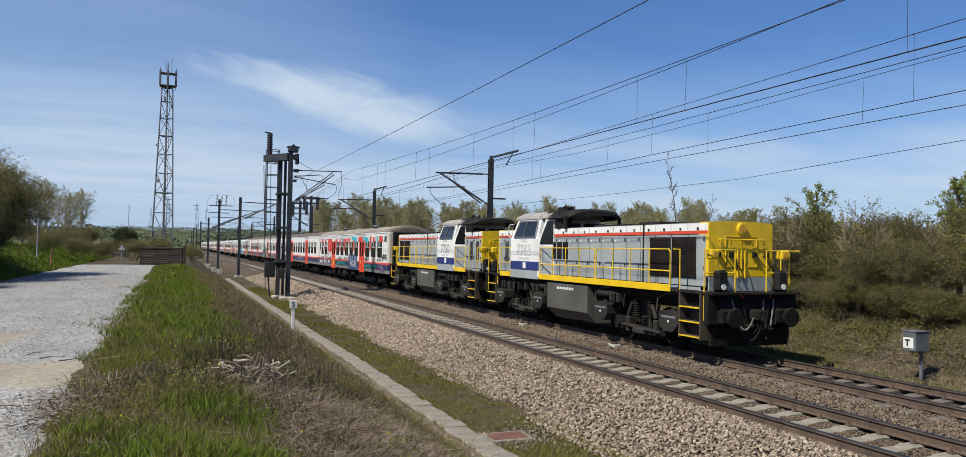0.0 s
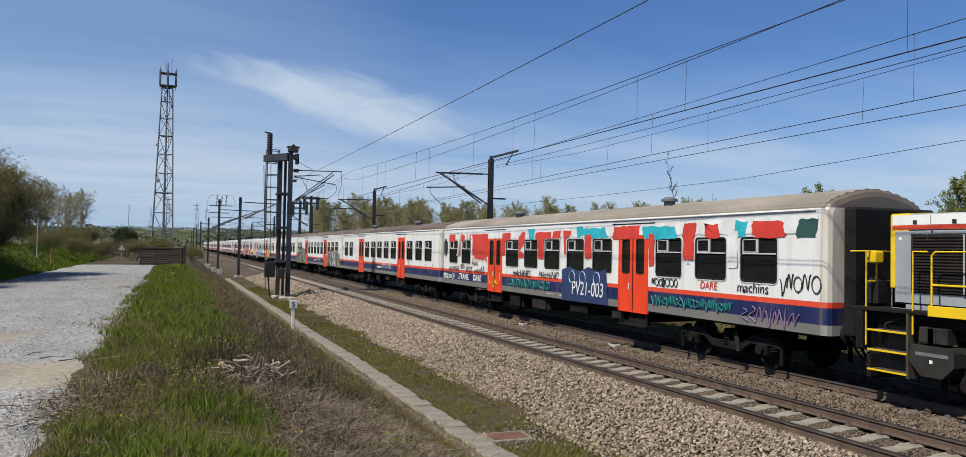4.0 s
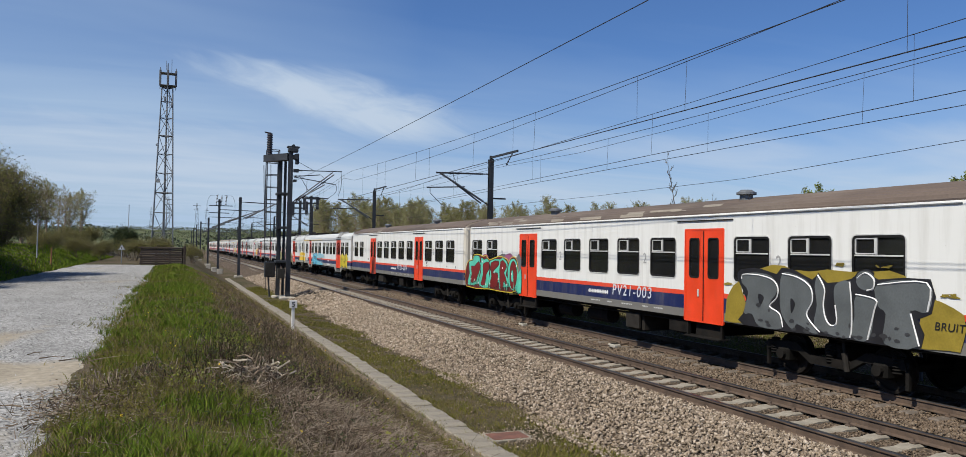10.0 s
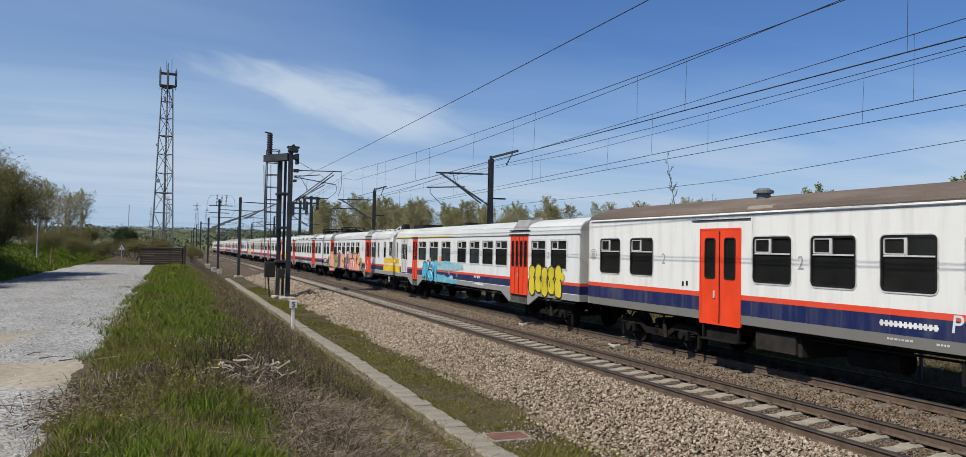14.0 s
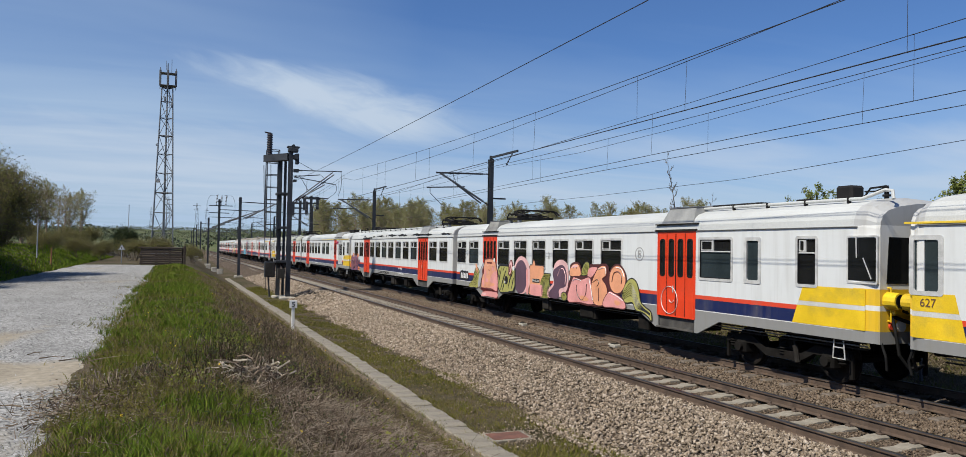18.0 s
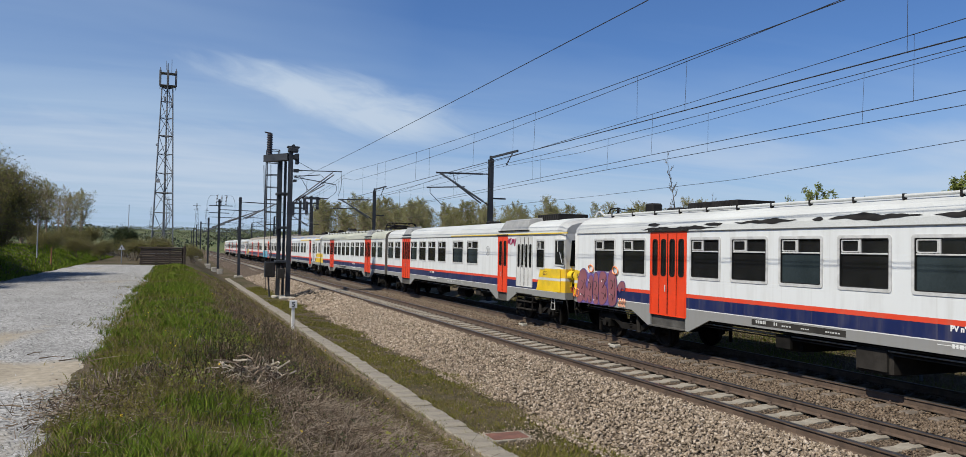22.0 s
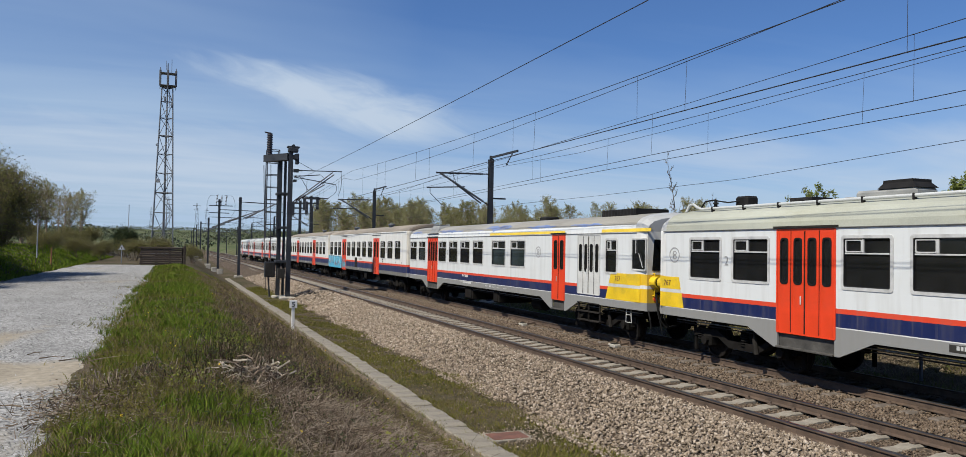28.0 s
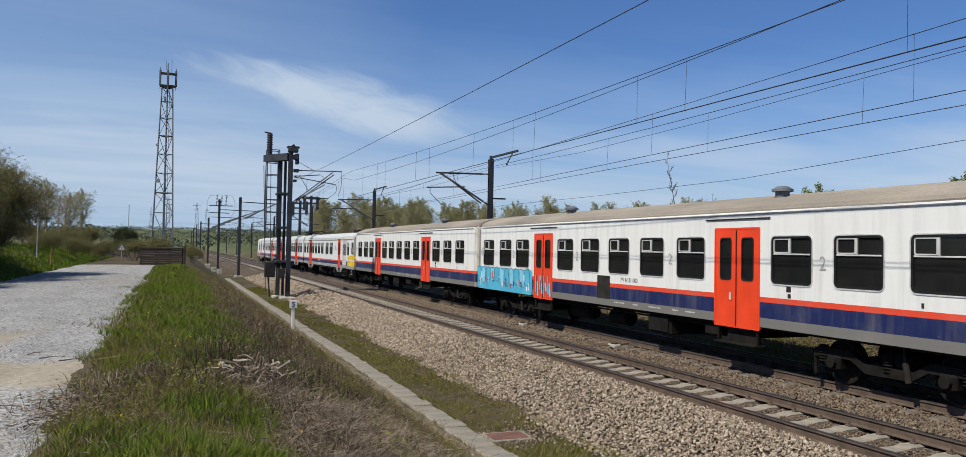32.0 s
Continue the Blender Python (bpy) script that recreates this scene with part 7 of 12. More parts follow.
def add_pantograph(car, y):
    z = 3.84
    p = part("pantograph_base", Shape().beam((-0.72, y - 0.7, z + 0.10), (-0.72, y + 0.7, z + 0.10), 0.10, 0.12), M["soot"], car, "folded black pantograph on insulators")
    part("base_rail", Shape().beam((0.72, y - 0.7, z + 0.10), (0.72, y + 0.7, z + 0.10), 0.10, 0.12), M["soot"], p)
    for d in (-0.62, 0.62):
        part("cross_rail", Shape().beam((-0.8, y + d, z + 0.14), (0.8, y + d, z + 0.14), 0.10, 0.10), M["soot"], p)
    for sx in (-0.7, 0.7):
        for sy in (-0.6, 0.6):
            part("insulator", Shape().tube((sx, y + sy, z - 0.16), (sx, y + sy, z + 0.06), 0.13, 0.08, 12), M["steel_mid"], p)
    for q in (-0.6, -0.35, 0.35, 0.6):
        part("arm", Shape().path([(q, y - 0.6, z + 0.22), (q, y + 0.72, z + 0.36), (q * 0.95, y - 0.78, z + 0.46)], 0.032, 6), M["soot"], p)
    for d, h in ((0.72, 0.36), (-0.3, 0.26), (0.2, 0.30)):
        part("cross_tube", Shape().tube((-0.64, y + d, z + h), (0.64, y + d, z + h), 0.04, None, 8), M["soot"], p)
    for d in (-0.82, -0.58):
        part("contact_strip", Shape().path([(-0.98, y + d - 0.1, z + 0.28), (-0.9, y + d, z + 0.44), (-0.70, y + d, z + 0.50), (0.70, y + d, z + 0.50), (0.9, y + d, z + 0.44), (0.98, y + d - 0.1, z + 0.28)], 0.04, 6), M["soot"], p)
    for x, ln in ((-0.35, 0.5), (0.3, 0.4)):
        part("spring_drum", Shape().tube((x, y - ln, z + 0.24), (x, y + ln * 0.8, z + 0.28), 0.12, None, 12), M["soot"], p)
    part("lead_cable", Shape().path([(-0.6, y + 0.7, z + 0.30), (-0.62, y + 1.0, z + 0.42), (-0.64, y + 1.2, z + 0.25), (-0.66, y + 1.25, z - 0.02)], 0.03, 6), M["soot"], p)
    part("lead_cable", Shape().path([(-0.6, y - 0.7, z + 0.40), (-0.62, y - 0.95, z + 0.42), (-0.64, y - 1.15, z + 0.22)], 0.03, 6), M["soot"], p)
    fold = Matrix.Translation((0, y, z - 0.16)) @ Matrix.Diagonal((1, 0.74, 0.86, 1)) @ Matrix.Translation((0, -y, 0.16 - z))
    for ob in [p] + list(p.children):
        ob.data.transform(fold)

# ---- diesel locomotives ----
def handrail(s, pts, r=0.019):
    s.path(pts, r, 6)
    return s


def locomotive(y_front, number, long_first, cab0, cab1, label):
    """Hood unit. long_first: the long hood leads. cab0, cab1: the cab's ends from the front."""
    L = 15.5
    car = thing("diesel_locomotive", label, "locomotive", "locomotives of the train", (FAR_X, y_front, 0))
    MOVERS.append((car, y_front))
    HW = 1.02
    hood0, hood1 = 0.95, L - 0.95
    long0, long1 = (hood0, cab0) if long_first else (cab1, hood1)
    short0, short1 = (cab1, hood1) if long_first else (hood0, cab0)
    # frame and yellow sill
    part("frame", Shape().box(-1.20, 1.20, 0.55, L - 0.55, 1.36, 1.62, 0.02).box(-1.05, 1.05, 0.4, L - 0.4, 1.18, 1.40, 0.03), M["loco_under"], car, "sooty grey main frame")
    part("deck", Shape().box(-1.40, 1.40, 0.30, L - 0.30, 1.60, 1.67, 0.01), M["loco_under"], car)
    sections = [(2.0, cab0 - 0.05), (cab1 + 0.05, L - 2.0)]
    for a, b in sections:
        for q in (-1, 1):
            part("sill", Shape().box(q * 1.40, q * 1.425, a, b, 1.60, 1.79, 0.006), M["loco_yellow"], car, "yellow walkway edge")
    # hoods
    for nm, a, b in (("long_hood", long0, long1), ("short_hood", short0, short1)):
        h = part(nm, Shape().prism([(-HW, 1.67), (-HW, 3.40), (-HW + 0.04, 3.43), (-0.5, 3.46), (0.5, 3.46), (HW - 0.04, 3.43), (HW, 3.40), (HW, 1.67)], "y", a, b), M["loco_grey"], car, "grey engine hood with doors")
        for q in (-1, 1):
            xo = q * (HW + 0.012)
            part("white_stripe", Shape().box(q * HW, xo, a + 0.01, b - 0.01, 3.225, 3.41), M["loco_white"], h)
            part("door_recess", Shape().box(q * HW, q * (HW + 0.004), a + 0.04, b - 0.04, 1.76, 3.13), M["soot"], h)
            part("red_line", Shape().box(q * HW, q * (HW + 0.013), a + 0.01, b - 0.01, 3.14, 3.22), M["loco_red"], h)
        n = max(2, round((b - a) / 0.75))
        for i in range(n):
            y0, y1 = a + 0.06 + (b - a - 0.12) * i / n, a + 0.06 + (b - a - 0.12) * (i + 1) / n
            for q in (-1, 1):
                d = part("hood_door", Shape().box(q * HW, q * (HW + 0.022), y0 + 0.014, y1 - 0.014, 1.78, 3.115, 0.008), M["loco_grey"], h)
                if q < 0:
                    for z in (2.2, 2.95):
                        part("latch", Shape().box(-HW - 0.05, -HW - 0.02, y0 + 0.05, y0 + 0.09, z, z + 0.10, 0.006), M["frame_grey"], d)
                    part("label_plate", Shape().box(-HW - 0.028, -HW - 0.021, y1 - 0.16, y1 - 0.10, 2.94, 3.0), M["white_paint"], d)
                    part("roof_latch", Shape().box(-HW - 0.03, -HW - 0.012, y0 + 0.30, y0 + 0.38, 3.24, 3.31, 0.006).box(-HW - 0.016, -HW - 0.011, y0 + 0.02, y0 + 0.03, 3.24, 3.39), M["frame_grey"], d)
        if nm == "long_hood":
            part("roof_seam", Shape().box(-HW - 0.03, HW + 0.03, a + 2.85, a + 2.92, 1.75, 3.44).box(-0.75, 0.75, a + 2.5, a + 3.6, 3.45, 3.53, 0.02).box(-0.6, 0.6, a + 4.5, a + 6.5, 3.45, 3.51, 0.02), M["soot"], h)
            g0, g1 = (a + 0.45, a + 2.5) if long_first else (b - 2.5, b - 0.45)
            gr = part("radiator_grille", Shape().box(-HW - 0.04, -HW - 0.02, g0, g1, 1.98, 3.06, 0.01), M["grille_brown"], h, "large dark radiator grille")
            sl = Shape()
            k = 2.0
            while k < 3.04:
                sl.box(-HW - 0.06, -HW - 0.035, g0 + 0.03, g1 - 0.03, k, k + 0.022)
                k += 0.055
            for yy in (g0, (g0 + g1) / 2 - 0.02, g1 - 0.04):
                sl.box(-HW - 0.065, -HW - 0.035, yy, yy + 0.04, 1.98, 3.06)
            part("grille_mesh", sl, M["grille_brown"], gr)
            part("centre_strip", Shape().box(-HW - 0.072, -HW - 0.066, (g0 + g1) / 2 - 0.015, (g0 + g1) / 2 + 0.015, 2.0, 3.04), M["loco_grey"], gr)
            c0 = (b - 1.55) if long_first else (a + 0.25)
            for k in range(3 if long_first else 2):
                lv = Shape().box(-HW - 0.035, -HW - 0.02, c0 + 0.43 * k, c0 + 0.36 + 0.43 * k, 2.35, 2.95, 0.01)
                for j in range(10):
                    lv.box(-HW - 0.045, -HW - 0.03, c0 + 0.03 + 0.43 * k, c0 + 0.33 + 0.43 * k, 2.38 + 0.055 * j, 2.40 + 0.055 * j)
                part("louvre", lv, M["soot"], h, "narrow dark louvre")
        else:
            for k in range(2):
                c0 = a + 0.35 + 0.75 * k
                lv = Shape()
                for j in range(5):
                    lv.box(-HW - 0.035, -HW - 0.02, c0 + 0.07 * j, c0 + 0.03 + 0.07 * j, 2.15, 3.0)
                part("louvre", lv, M["frame_grey"], h, "vertical slatted louvre")
    # yellow noses at both ends
    for y, face in ((hood0, -1), (hood1, 1)):
        def at(d):
            return y + face * d
        n = part("nose", Shape().prism([(-HW - 0.01, 2.05), (-HW - 0.01, 3.41), (-HW + 0.04, 3.445), (-0.5, 3.475), (0.5, 3.475), (HW - 0.04, 3.445), (HW + 0.01, 3.41), (HW + 0.01, 2.05)], "y", at(-0.36), at(0.03)), M["loco_yellow"], car, "bright yellow hood end")
        part("nose_foot", Shape().box(-HW, HW, min(at(-0.3), at(0.025)), max(at(-0.3), at(0.025)), 1.67, 2.05, 0.01), M["loco_grey"], car)
        part("headlamp", Shape().tube((0, at(0.02), 3.28), (0, at(0.10), 3.28), 0.16, 0.15, 18), M["loco_yellow"], n, "round top headlamp")
        part("headlamp_lens", Shape().tube((0, at(0.10), 3.28), (0, at(0.112), 3.28), 0.105, None, 16), M["amber"], n, "dark amber lamp lens")
        for x in (-0.75, -0.35, 0.4, 0.8):
            part("jumper_socket", Shape().box(x - 0.06, x + 0.06, min(at(0.03), at(0.12)), max(at(0.03), at(0.12)), 2.55, 2.68, 0.015), M["soot"], n)
        for x in (-0.12, 0.0, 0.12):
            part("nose_bar", Shape().box(x - 0.02, x + 0.02, min(at(0.03), at(0.06)), max(at(0.03), at(0.06)), 2.0, 2.75, 0.008), M["loco_yellow"], n)
        hs = Shape()
        for k, x in enumerate((-0.6, -0.4, 0.45, 0.65)):
            hs.path([(x, at(0.10), 2.6), (x + 0.05, at(0.25), 2.4), (x + 0.2, at(0.3), 2.2), (x + 0.35, at(0.2), 2.25), (x + 0.4, at(0.1), 2.5)], 0.014, 6)
        part("jumper_cable", hs, M["rubber"], n)
        handles = Shape()
        handles.path([(-0.7, at(0.03), 3.0), (-0.7, at(0.10), 3.0), (0.7, at(0.10), 3.0), (0.7, at(0.03), 3.0)], 0.018, 6)
        for x in (-0.7, -0.35, 0, 0.35, 0.7):
            handles.tube((x, at(0.10), 3.0), (x, at(0.06), 2.85), 0.016, None, 6)
        handles.path([(-0.5, at(0.04), 3.08), (-0.5, at(0.04), 2.3), (0.5, at(0.04), 2.3), (0.5, at(0.04), 3.08), (-0.5, at(0.04), 3.08)], 0.014, 6)
        part("grab_rail", handles, M["loco_yellow"], n)
        for q in (-1, 1):
            part("corner_lamp", Shape().box(q * 1.12 - 0.13, q * 1.12 + 0.13, min(at(0.2), at(0.42)), max(at(0.2), at(0.42)), 2.50, 2.74, 0.03), M["loco_yellow"], car, "yellow lamp box on the railing")
            part("corner_lens", Shape().tube((q * 1.12, at(0.42), 2.62), (q * 1.12, at(0.435), 2.62), 0.08, None, 12), M["amber"], car)
        for q in (-1, 1):
            part("lamp_pod", Shape().box(q * 0.95 - 0.17, q * 0.95 + 0.17, min(at(0.28), at(0.52)), max(at(0.28), at(0.52)), 1.67, 2.22, 0.06), M["soot"], car, "black lamp housing")
            part("lamp", Shape().tube((q * 0.95, at(0.51), 1.80), (q * 0.95, at(0.54), 1.80), 0.075, None, 14), M["lamp_glass"], car, "white lamp lens")
    # buffer beams, buffers, stairs
    for y, face in ((0.0, -1), (L, 1)):
        def at(d):
            return y - face * d
        part("buffer_beam", Shape().box(-1.42, 1.42, min(at(0.45), at(0.62)), max(at(0.45), at(0.62)), 0.85, 1.60, 0.03), M["under"], car)
        for x, x2, sag, m in ((-0.70, -0.2, 0.5, "hose_pale"), (-0.55, 0.05, 0.6, "rubber"), (-0.38, -0.05, 0.45, "rubber"), (0.30, -0.1, 0.5, "hose_pale"), (0.46, 0.1, 0.62, "rubber"), (0.62, 0.2, 0.5, "hose_pale"), (0.75, 0.4, 0.4, "rubber")):
            part("brake_hose", Shape().path(droop((x, at(0.42), 1.48), (x2, at(0.20), 1.05), sag), 0.024, 7), M[m], car, "dusty brake hose hanging in a loop")
        part("coupling_screw", Shape().box(-0.16, 0.16, min(at(0.1), at(0.45)), max(at(0.1), at(0.45)), 0.95, 1.25, 0.05), M["loco_under"], car)
        for q in (-1, 1):
            part("buffer_housing", Shape().box(q * 0.875 - 0.24, q * 0.875 + 0.24, min(at(0.30), at(0.5)), max(at(0.30), at(0.5)), 0.86, 1.26, 0.06), M["under"], car)
            part("cock_handle", Shape().path([(q * 0.5, at(0.44), 1.62), (q * 0.5, at(0.36), 1.62), (q * 0.42, at(0.33), 1.55)], 0.018, 6), M["loco_red"], car)
        buffers(car, at(0.0), face)
        part("snow_plough", Shape().box(-1.25, 1.25, min(at(0.55), at(0.65)), max(at(0.55), at(0.65)), 0.30, 0.80, 0.03), M["under"], car)
        for q in (-1, 1):
            st = Shape()
            a, b = sorted((at(0.72), at(1.62)))
            for k in range(3):
                st.box(q * 1.10, q * 1.42, a + 0.04, b - 0.04, 0.50 + 0.37 * k, 0.53 + 0.37 * k, 0.006)
            st.box(q * 1.08, q * 1.12, a, b, 0.45, 1.62)
            st.box(q * 1.08, q * 1.42, a, a + 0.05, 0.45, 1.62)
            if face < 0:
                st.box(q * 1.08, q * 1.42, b - 0.05, b, 0.45, 1.62)
            s = part("stairs", st, M["stair_brown"], car, "steel boarding steps with yellow edges")
            for k in (0, 1, 2):
                part("step_edge", Shape().box(q * 1.42, q * 1.432, a + 0.03, b - 0.03, 0.498 + 0.37 * k, 0.532 + 0.37 * k), M["loco_yellow"], s)
        for q in (-1, 1):
            part("stair_rail", handrail(Shape(), [(q * 1.36, at(1.66), 1.25), (q * 1.36, at(1.66), 2.73), (q * 1.36, at(1.95), 2.73)]), M["loco_yellow"], car, "yellow tubular handrail")
            rl = Shape()
            handrail(rl, [(q * 1.36, at(0.66), 0.95), (q * 1.36, at(0.66), 2.73), (q * 1.36, at(0.30), 2.73)])
            handrail(rl, [(q * 1.36, at(0.66), 2.73), (q * 0.5, at(0.55), 2.73), (q * 0.5, at(0.55), 1.67)])
            handrail(rl, [(q * 1.36, at(0.66), 2.15), (q * 0.5, at(0.55), 2.15)])
            handrail(rl, [(q * 1.0, at(0.58), 2.73), (q * 1.0, at(0.58), 1.67)])
            part("end_railing", rl, M["loco_yellow"], car, "yellow tubular end railing")
    # side railings in bays
    bays = []
    for a, b in sections:
        n = max(1, round((b - a) / 4.0))
        for i in range(n):
            bays.append((a + (b - a) * i / n + 0.05, a + (b - a) * (i + 1) / n - 0.05))
    for a, b in bays:
        for q in (-1, 1):
            x = q * 1.385
            s = Shape()
            handrail(s, [(x, a, 1.67), (x, a, 2.66), (x, a + 0.07, 2.73), (x, b - 0.07, 2.73), (x, b, 2.66), (x, b, 1.67)])
            handrail(s, [(x, a, 2.15), (x, b, 2.15)], 0.018)
            m = max(1, round((b - a) / 1.05))
            for k in range(1, m):
                handrail(s, [(x, a + (b - a) * k / m, 1.67), (x, a + (b - a) * k / m, 2.73)], 0.02)
            part("side_railing", s, M["loco_yellow"], car, "yellow tubular walkway railing")
    # cab
    c0, c1 = cab0, cab1
    W = 1.44
    body = part("cab", Shape().loft([[(-W, c0, z), (W, c0, z), (W, c1, z), (-W, c1, z)] for z in (1.90, 3.04)]
                                    + [[(-1.20, c0 + 0.14, 3.84), (1.20, c0 + 0.14, 3.84), (1.20, c1 - 0.22, 3.84), (-1.20, c1 - 0.22, 3.84)]]), M["loco_white"], car, "white cab with a blue band")
    part("cab_skirt", Shape().box(-W, W, c0, c1, 1.58, 1.895, 0.01), M["loco_grey"], body)
    for q in (-1, 1):
        part("blue_band", Shape().box(q * W, q * (W + 0.006), c0 + 0.01, c1 - 0.01, 1.905, 2.22), M["loco_blue"], body)
    rf = Shape()
    rings = []
    for y, k, d in ((c0 - 1.75, 0.72, -0.10), (c0 - 1.55, 0.86, -0.02), (c0 - 0.1, 1.0, 0.0), (c0, 1.0, 0.0)):
        rings.append([(-1.26 * k, y, 3.78 - d), (-1.02 * k, y, 4.06 + d), (-0.5 * k, y, 4.13 + d), (0.5 * k, y, 4.13 + d), (1.02 * k, y, 4.06 + d), (1.26 * k, y, 3.78 - d), (1.15 * k, y, 3.74 - d), (0.95 * k, y, 3.98 + d), (-0.95 * k, y, 3.98 + d), (-1.15 * k, y, 3.74 - d)])
    rf.loft(rings)
    part("roof_shroud", rf, M["soot"], car, "sooty roof shroud over the engine hood")
    for q in (-1, 1):
        part("shroud_post", Shape().box(q * 1.05, q * 1.12, c0 - 1.5, c0 - 1.35, 3.4, 3.85), M["soot"], car)
        part("hood_vent", Shape().box(q * 0.2, q * 0.8, c0 - 0.9, c0 - 0.4, 3.5, 3.62), M["soot"], car)
    if long_first:
        part("exhaust_stack", Shape().tube((-0.80, c0 - 0.85, 3.40), (-0.80, c0 - 0.85, 4.16), 0.26, 0.26, 18).tube((-0.80, c0 - 0.85, 4.16), (-0.80, c0 - 0.85, 4.18), 0.22, 0.22, 18), M["soot"], car, "thick sooty exhaust stack")
    # the angled cab end with its walkway door and slanted window
    def end_at(t, z, out=0.0):
        x, y = 1.43 - 0.40 * t, c0 - 0.50 * t
        return (-x - 0.78 * out, y - 0.62 * out, z)

    for nm, mat, outline, o in (("angled_wall", "loco_white", ((0.0, 1.67), (0.0, 3.02), (0.52, 3.82), (1.0, 3.82), (1.0, 1.67)), 0.0), ("walkway_door", "loco_grey", ((0.08, 1.70), (0.08, 2.78), (0.95, 2.78), (0.95, 1.70)), 0.012), ("blue_corner", "loco_blue", ((0.0, 1.905), (0.0, 2.22), (0.07, 2.22), (0.07, 1.905)), 0.012)):
        q = part(nm, Shape().loft([[end_at(t, z, o + d) for t, z in outline] for d in (-0.04, 0.012)]), M[mat], body)
        if nm == "angled_wall":
            part("end_pane", Shape().loft([[end_at(t, z, d) for t, z in ((0.12, 2.86), (0.20, 3.10), (0.58, 3.70), (0.95, 3.70), (0.95, 2.86))] for d in (0.014, 0.024)]), M["glass_black"], q, "dark slanted cab window")
        if nm == "walkway_door":
            part("door_rail", Shape().path([end_at(0.3, 2.0, 0.03), end_at(0.3, 2.0, 0.07), end_at(0.3, 2.7, 0.07), end_at(0.3, 2.7, 0.03)], 0.014, 6), M["alu"], q)
    part("horn", Shape().tube((-0.7, c0 - 0.3, 4.13), (-0.7, c0 - 0.7, 4.17), 0.03, 0.09, 8).tube((-0.4, c0 - 0.2, 4.13), (-0.4, c0 - 0.6, 4.17), 0.03, 0.08, 8).tube((0.2, c0 + 0.3, 4.1), (0.2, c0 + 0.3, 4.3), 0.04), M["frame_grey"], car)
    top = Shape().loft([[(-1.25, c0 - 0.45, 3.80), (1.25, c0 - 0.45, 3.80), (1.25, c1 - 0.05, 3.80), (-1.25, c1 - 0.05, 3.80)], [(-1.22, c0 - 0.45, 3.90), (1.22, c0 - 0.45, 3.90), (1.22, c1 - 0.05, 3.90), (-1.22, c1 - 0.05, 3.90)],
                        [(-0.95, c0 - 0.45, 4.05), (0.95, c0 - 0.45, 4.05), (0.95, c1 - 0.2, 4.05), (-0.95, c1 - 0.2, 4.05)], [(-0.4, c0 - 0.45, 4.12), (0.4, c0 - 0.45, 4.12), (0.4, c1 - 0.3, 4.12), (-0.4, c1 - 0.3, 4.12)]])
    part("cab_roof", top, M["cab_roof"], car, "grimy pale cab roof")

    # sloping side windows, on the leaning upper wall
    def lean(z, out=0.0):
        return -(W - (W - 1.20) * (z - 3.04) / 0.80) - out

    za, zb = 3.12, 3.72
    for q in (-1, 1):
        def pt(y, z, o):
            return (-q * lean(z, o), y, z)
        g = Shape()
        ya0, ya1, yb0, yb1 = c0 + 0.22, c1 - 0.30, c0 + 0.34, c1 - 0.44
        g.loft([[pt(ya0, za, o), pt(ya1, za, o), pt(yb1, zb, o), pt(yb0, zb, o)] for o in (0.004, 0.012)])
        w = part("side_window", g, M["glass_black"], body, "dark sloping cab windows")
        fr = Shape()
        loop = [pt(ya0, za, 0.015), pt(ya1, za, 0.015), pt(yb1, zb, 0.015), pt(yb0, zb, 0.015)]
        for i in range(4):
            fr.beam(loop[i], loop[(i + 1) % 4], 0.05, 0.05)
        for t in (0.55,):
            fr.beam(pt(ya0 + (ya1 - ya0) * t, za, 0.015), pt(yb0 + (yb1 - yb0) * t, zb, 0.015), 0.045, 0.045)
        part("window_frame", fr, M["steel_mid"], w)
    # front and rear cab windows and the doors facing the walkways
    for y, face in ((c1, 1),):
        for q in (-1, 1):
            x0, x1 = sorted((q * 0.72, q * 1.34))
            a, b = sorted((y + face * 0.004, y + face * 0.05))
            d = part("cab_door", Shape().box(x0, x1, a, b, 1.9, 3.05, 0.01), M["loco_white"], car)
            part("pane", Shape().prism([(q * 0.80, 2.55), (q * 1.32, 2.55), (q * 1.20, 3.60), (q * 0.80, 3.60)], "y", y + face * 0.03, y + face * 0.065), M["glass_black"], d)
            part("door_frame", Shape().prism([(q * 0.76, 2.5), (q * 1.38, 2.5), (q * 1.24, 3.66), (q * 0.76, 3.66)], "y", y + face * 0.005, y + face * 0.028), M["soot"], d)
    part("mirror", Shape().path([(-1.40, c1 + 0.02, 3.1), (-1.52, c1 + 0.12, 3.2), (-1.46, c1 + 0.12, 3.6), (-1.3, c1, 3.65)], 0.02), M["alu"], car)
    # numbers and marks on the cab side
    mid = (c0 + c1) / 2
    words(number, 0.60, M["grey_letter"] if number == "7750" else M["faint_letter"], car, mid, 2.44, -W - 0.008, "road_number", "large grey road number", spacing=1.08, bold=0.006)
    s = Shape()
    for k in range(9):
        s.box(-W - 0.006, -W - 0.001, mid - 0.5 + 0.11 * k, mid - 0.43 + 0.11 * k, 2.29, 2.37)
    tagged(part("small_print", s, M["faint_letter"], car, "row of small faded grey letters"), kind="stuff")
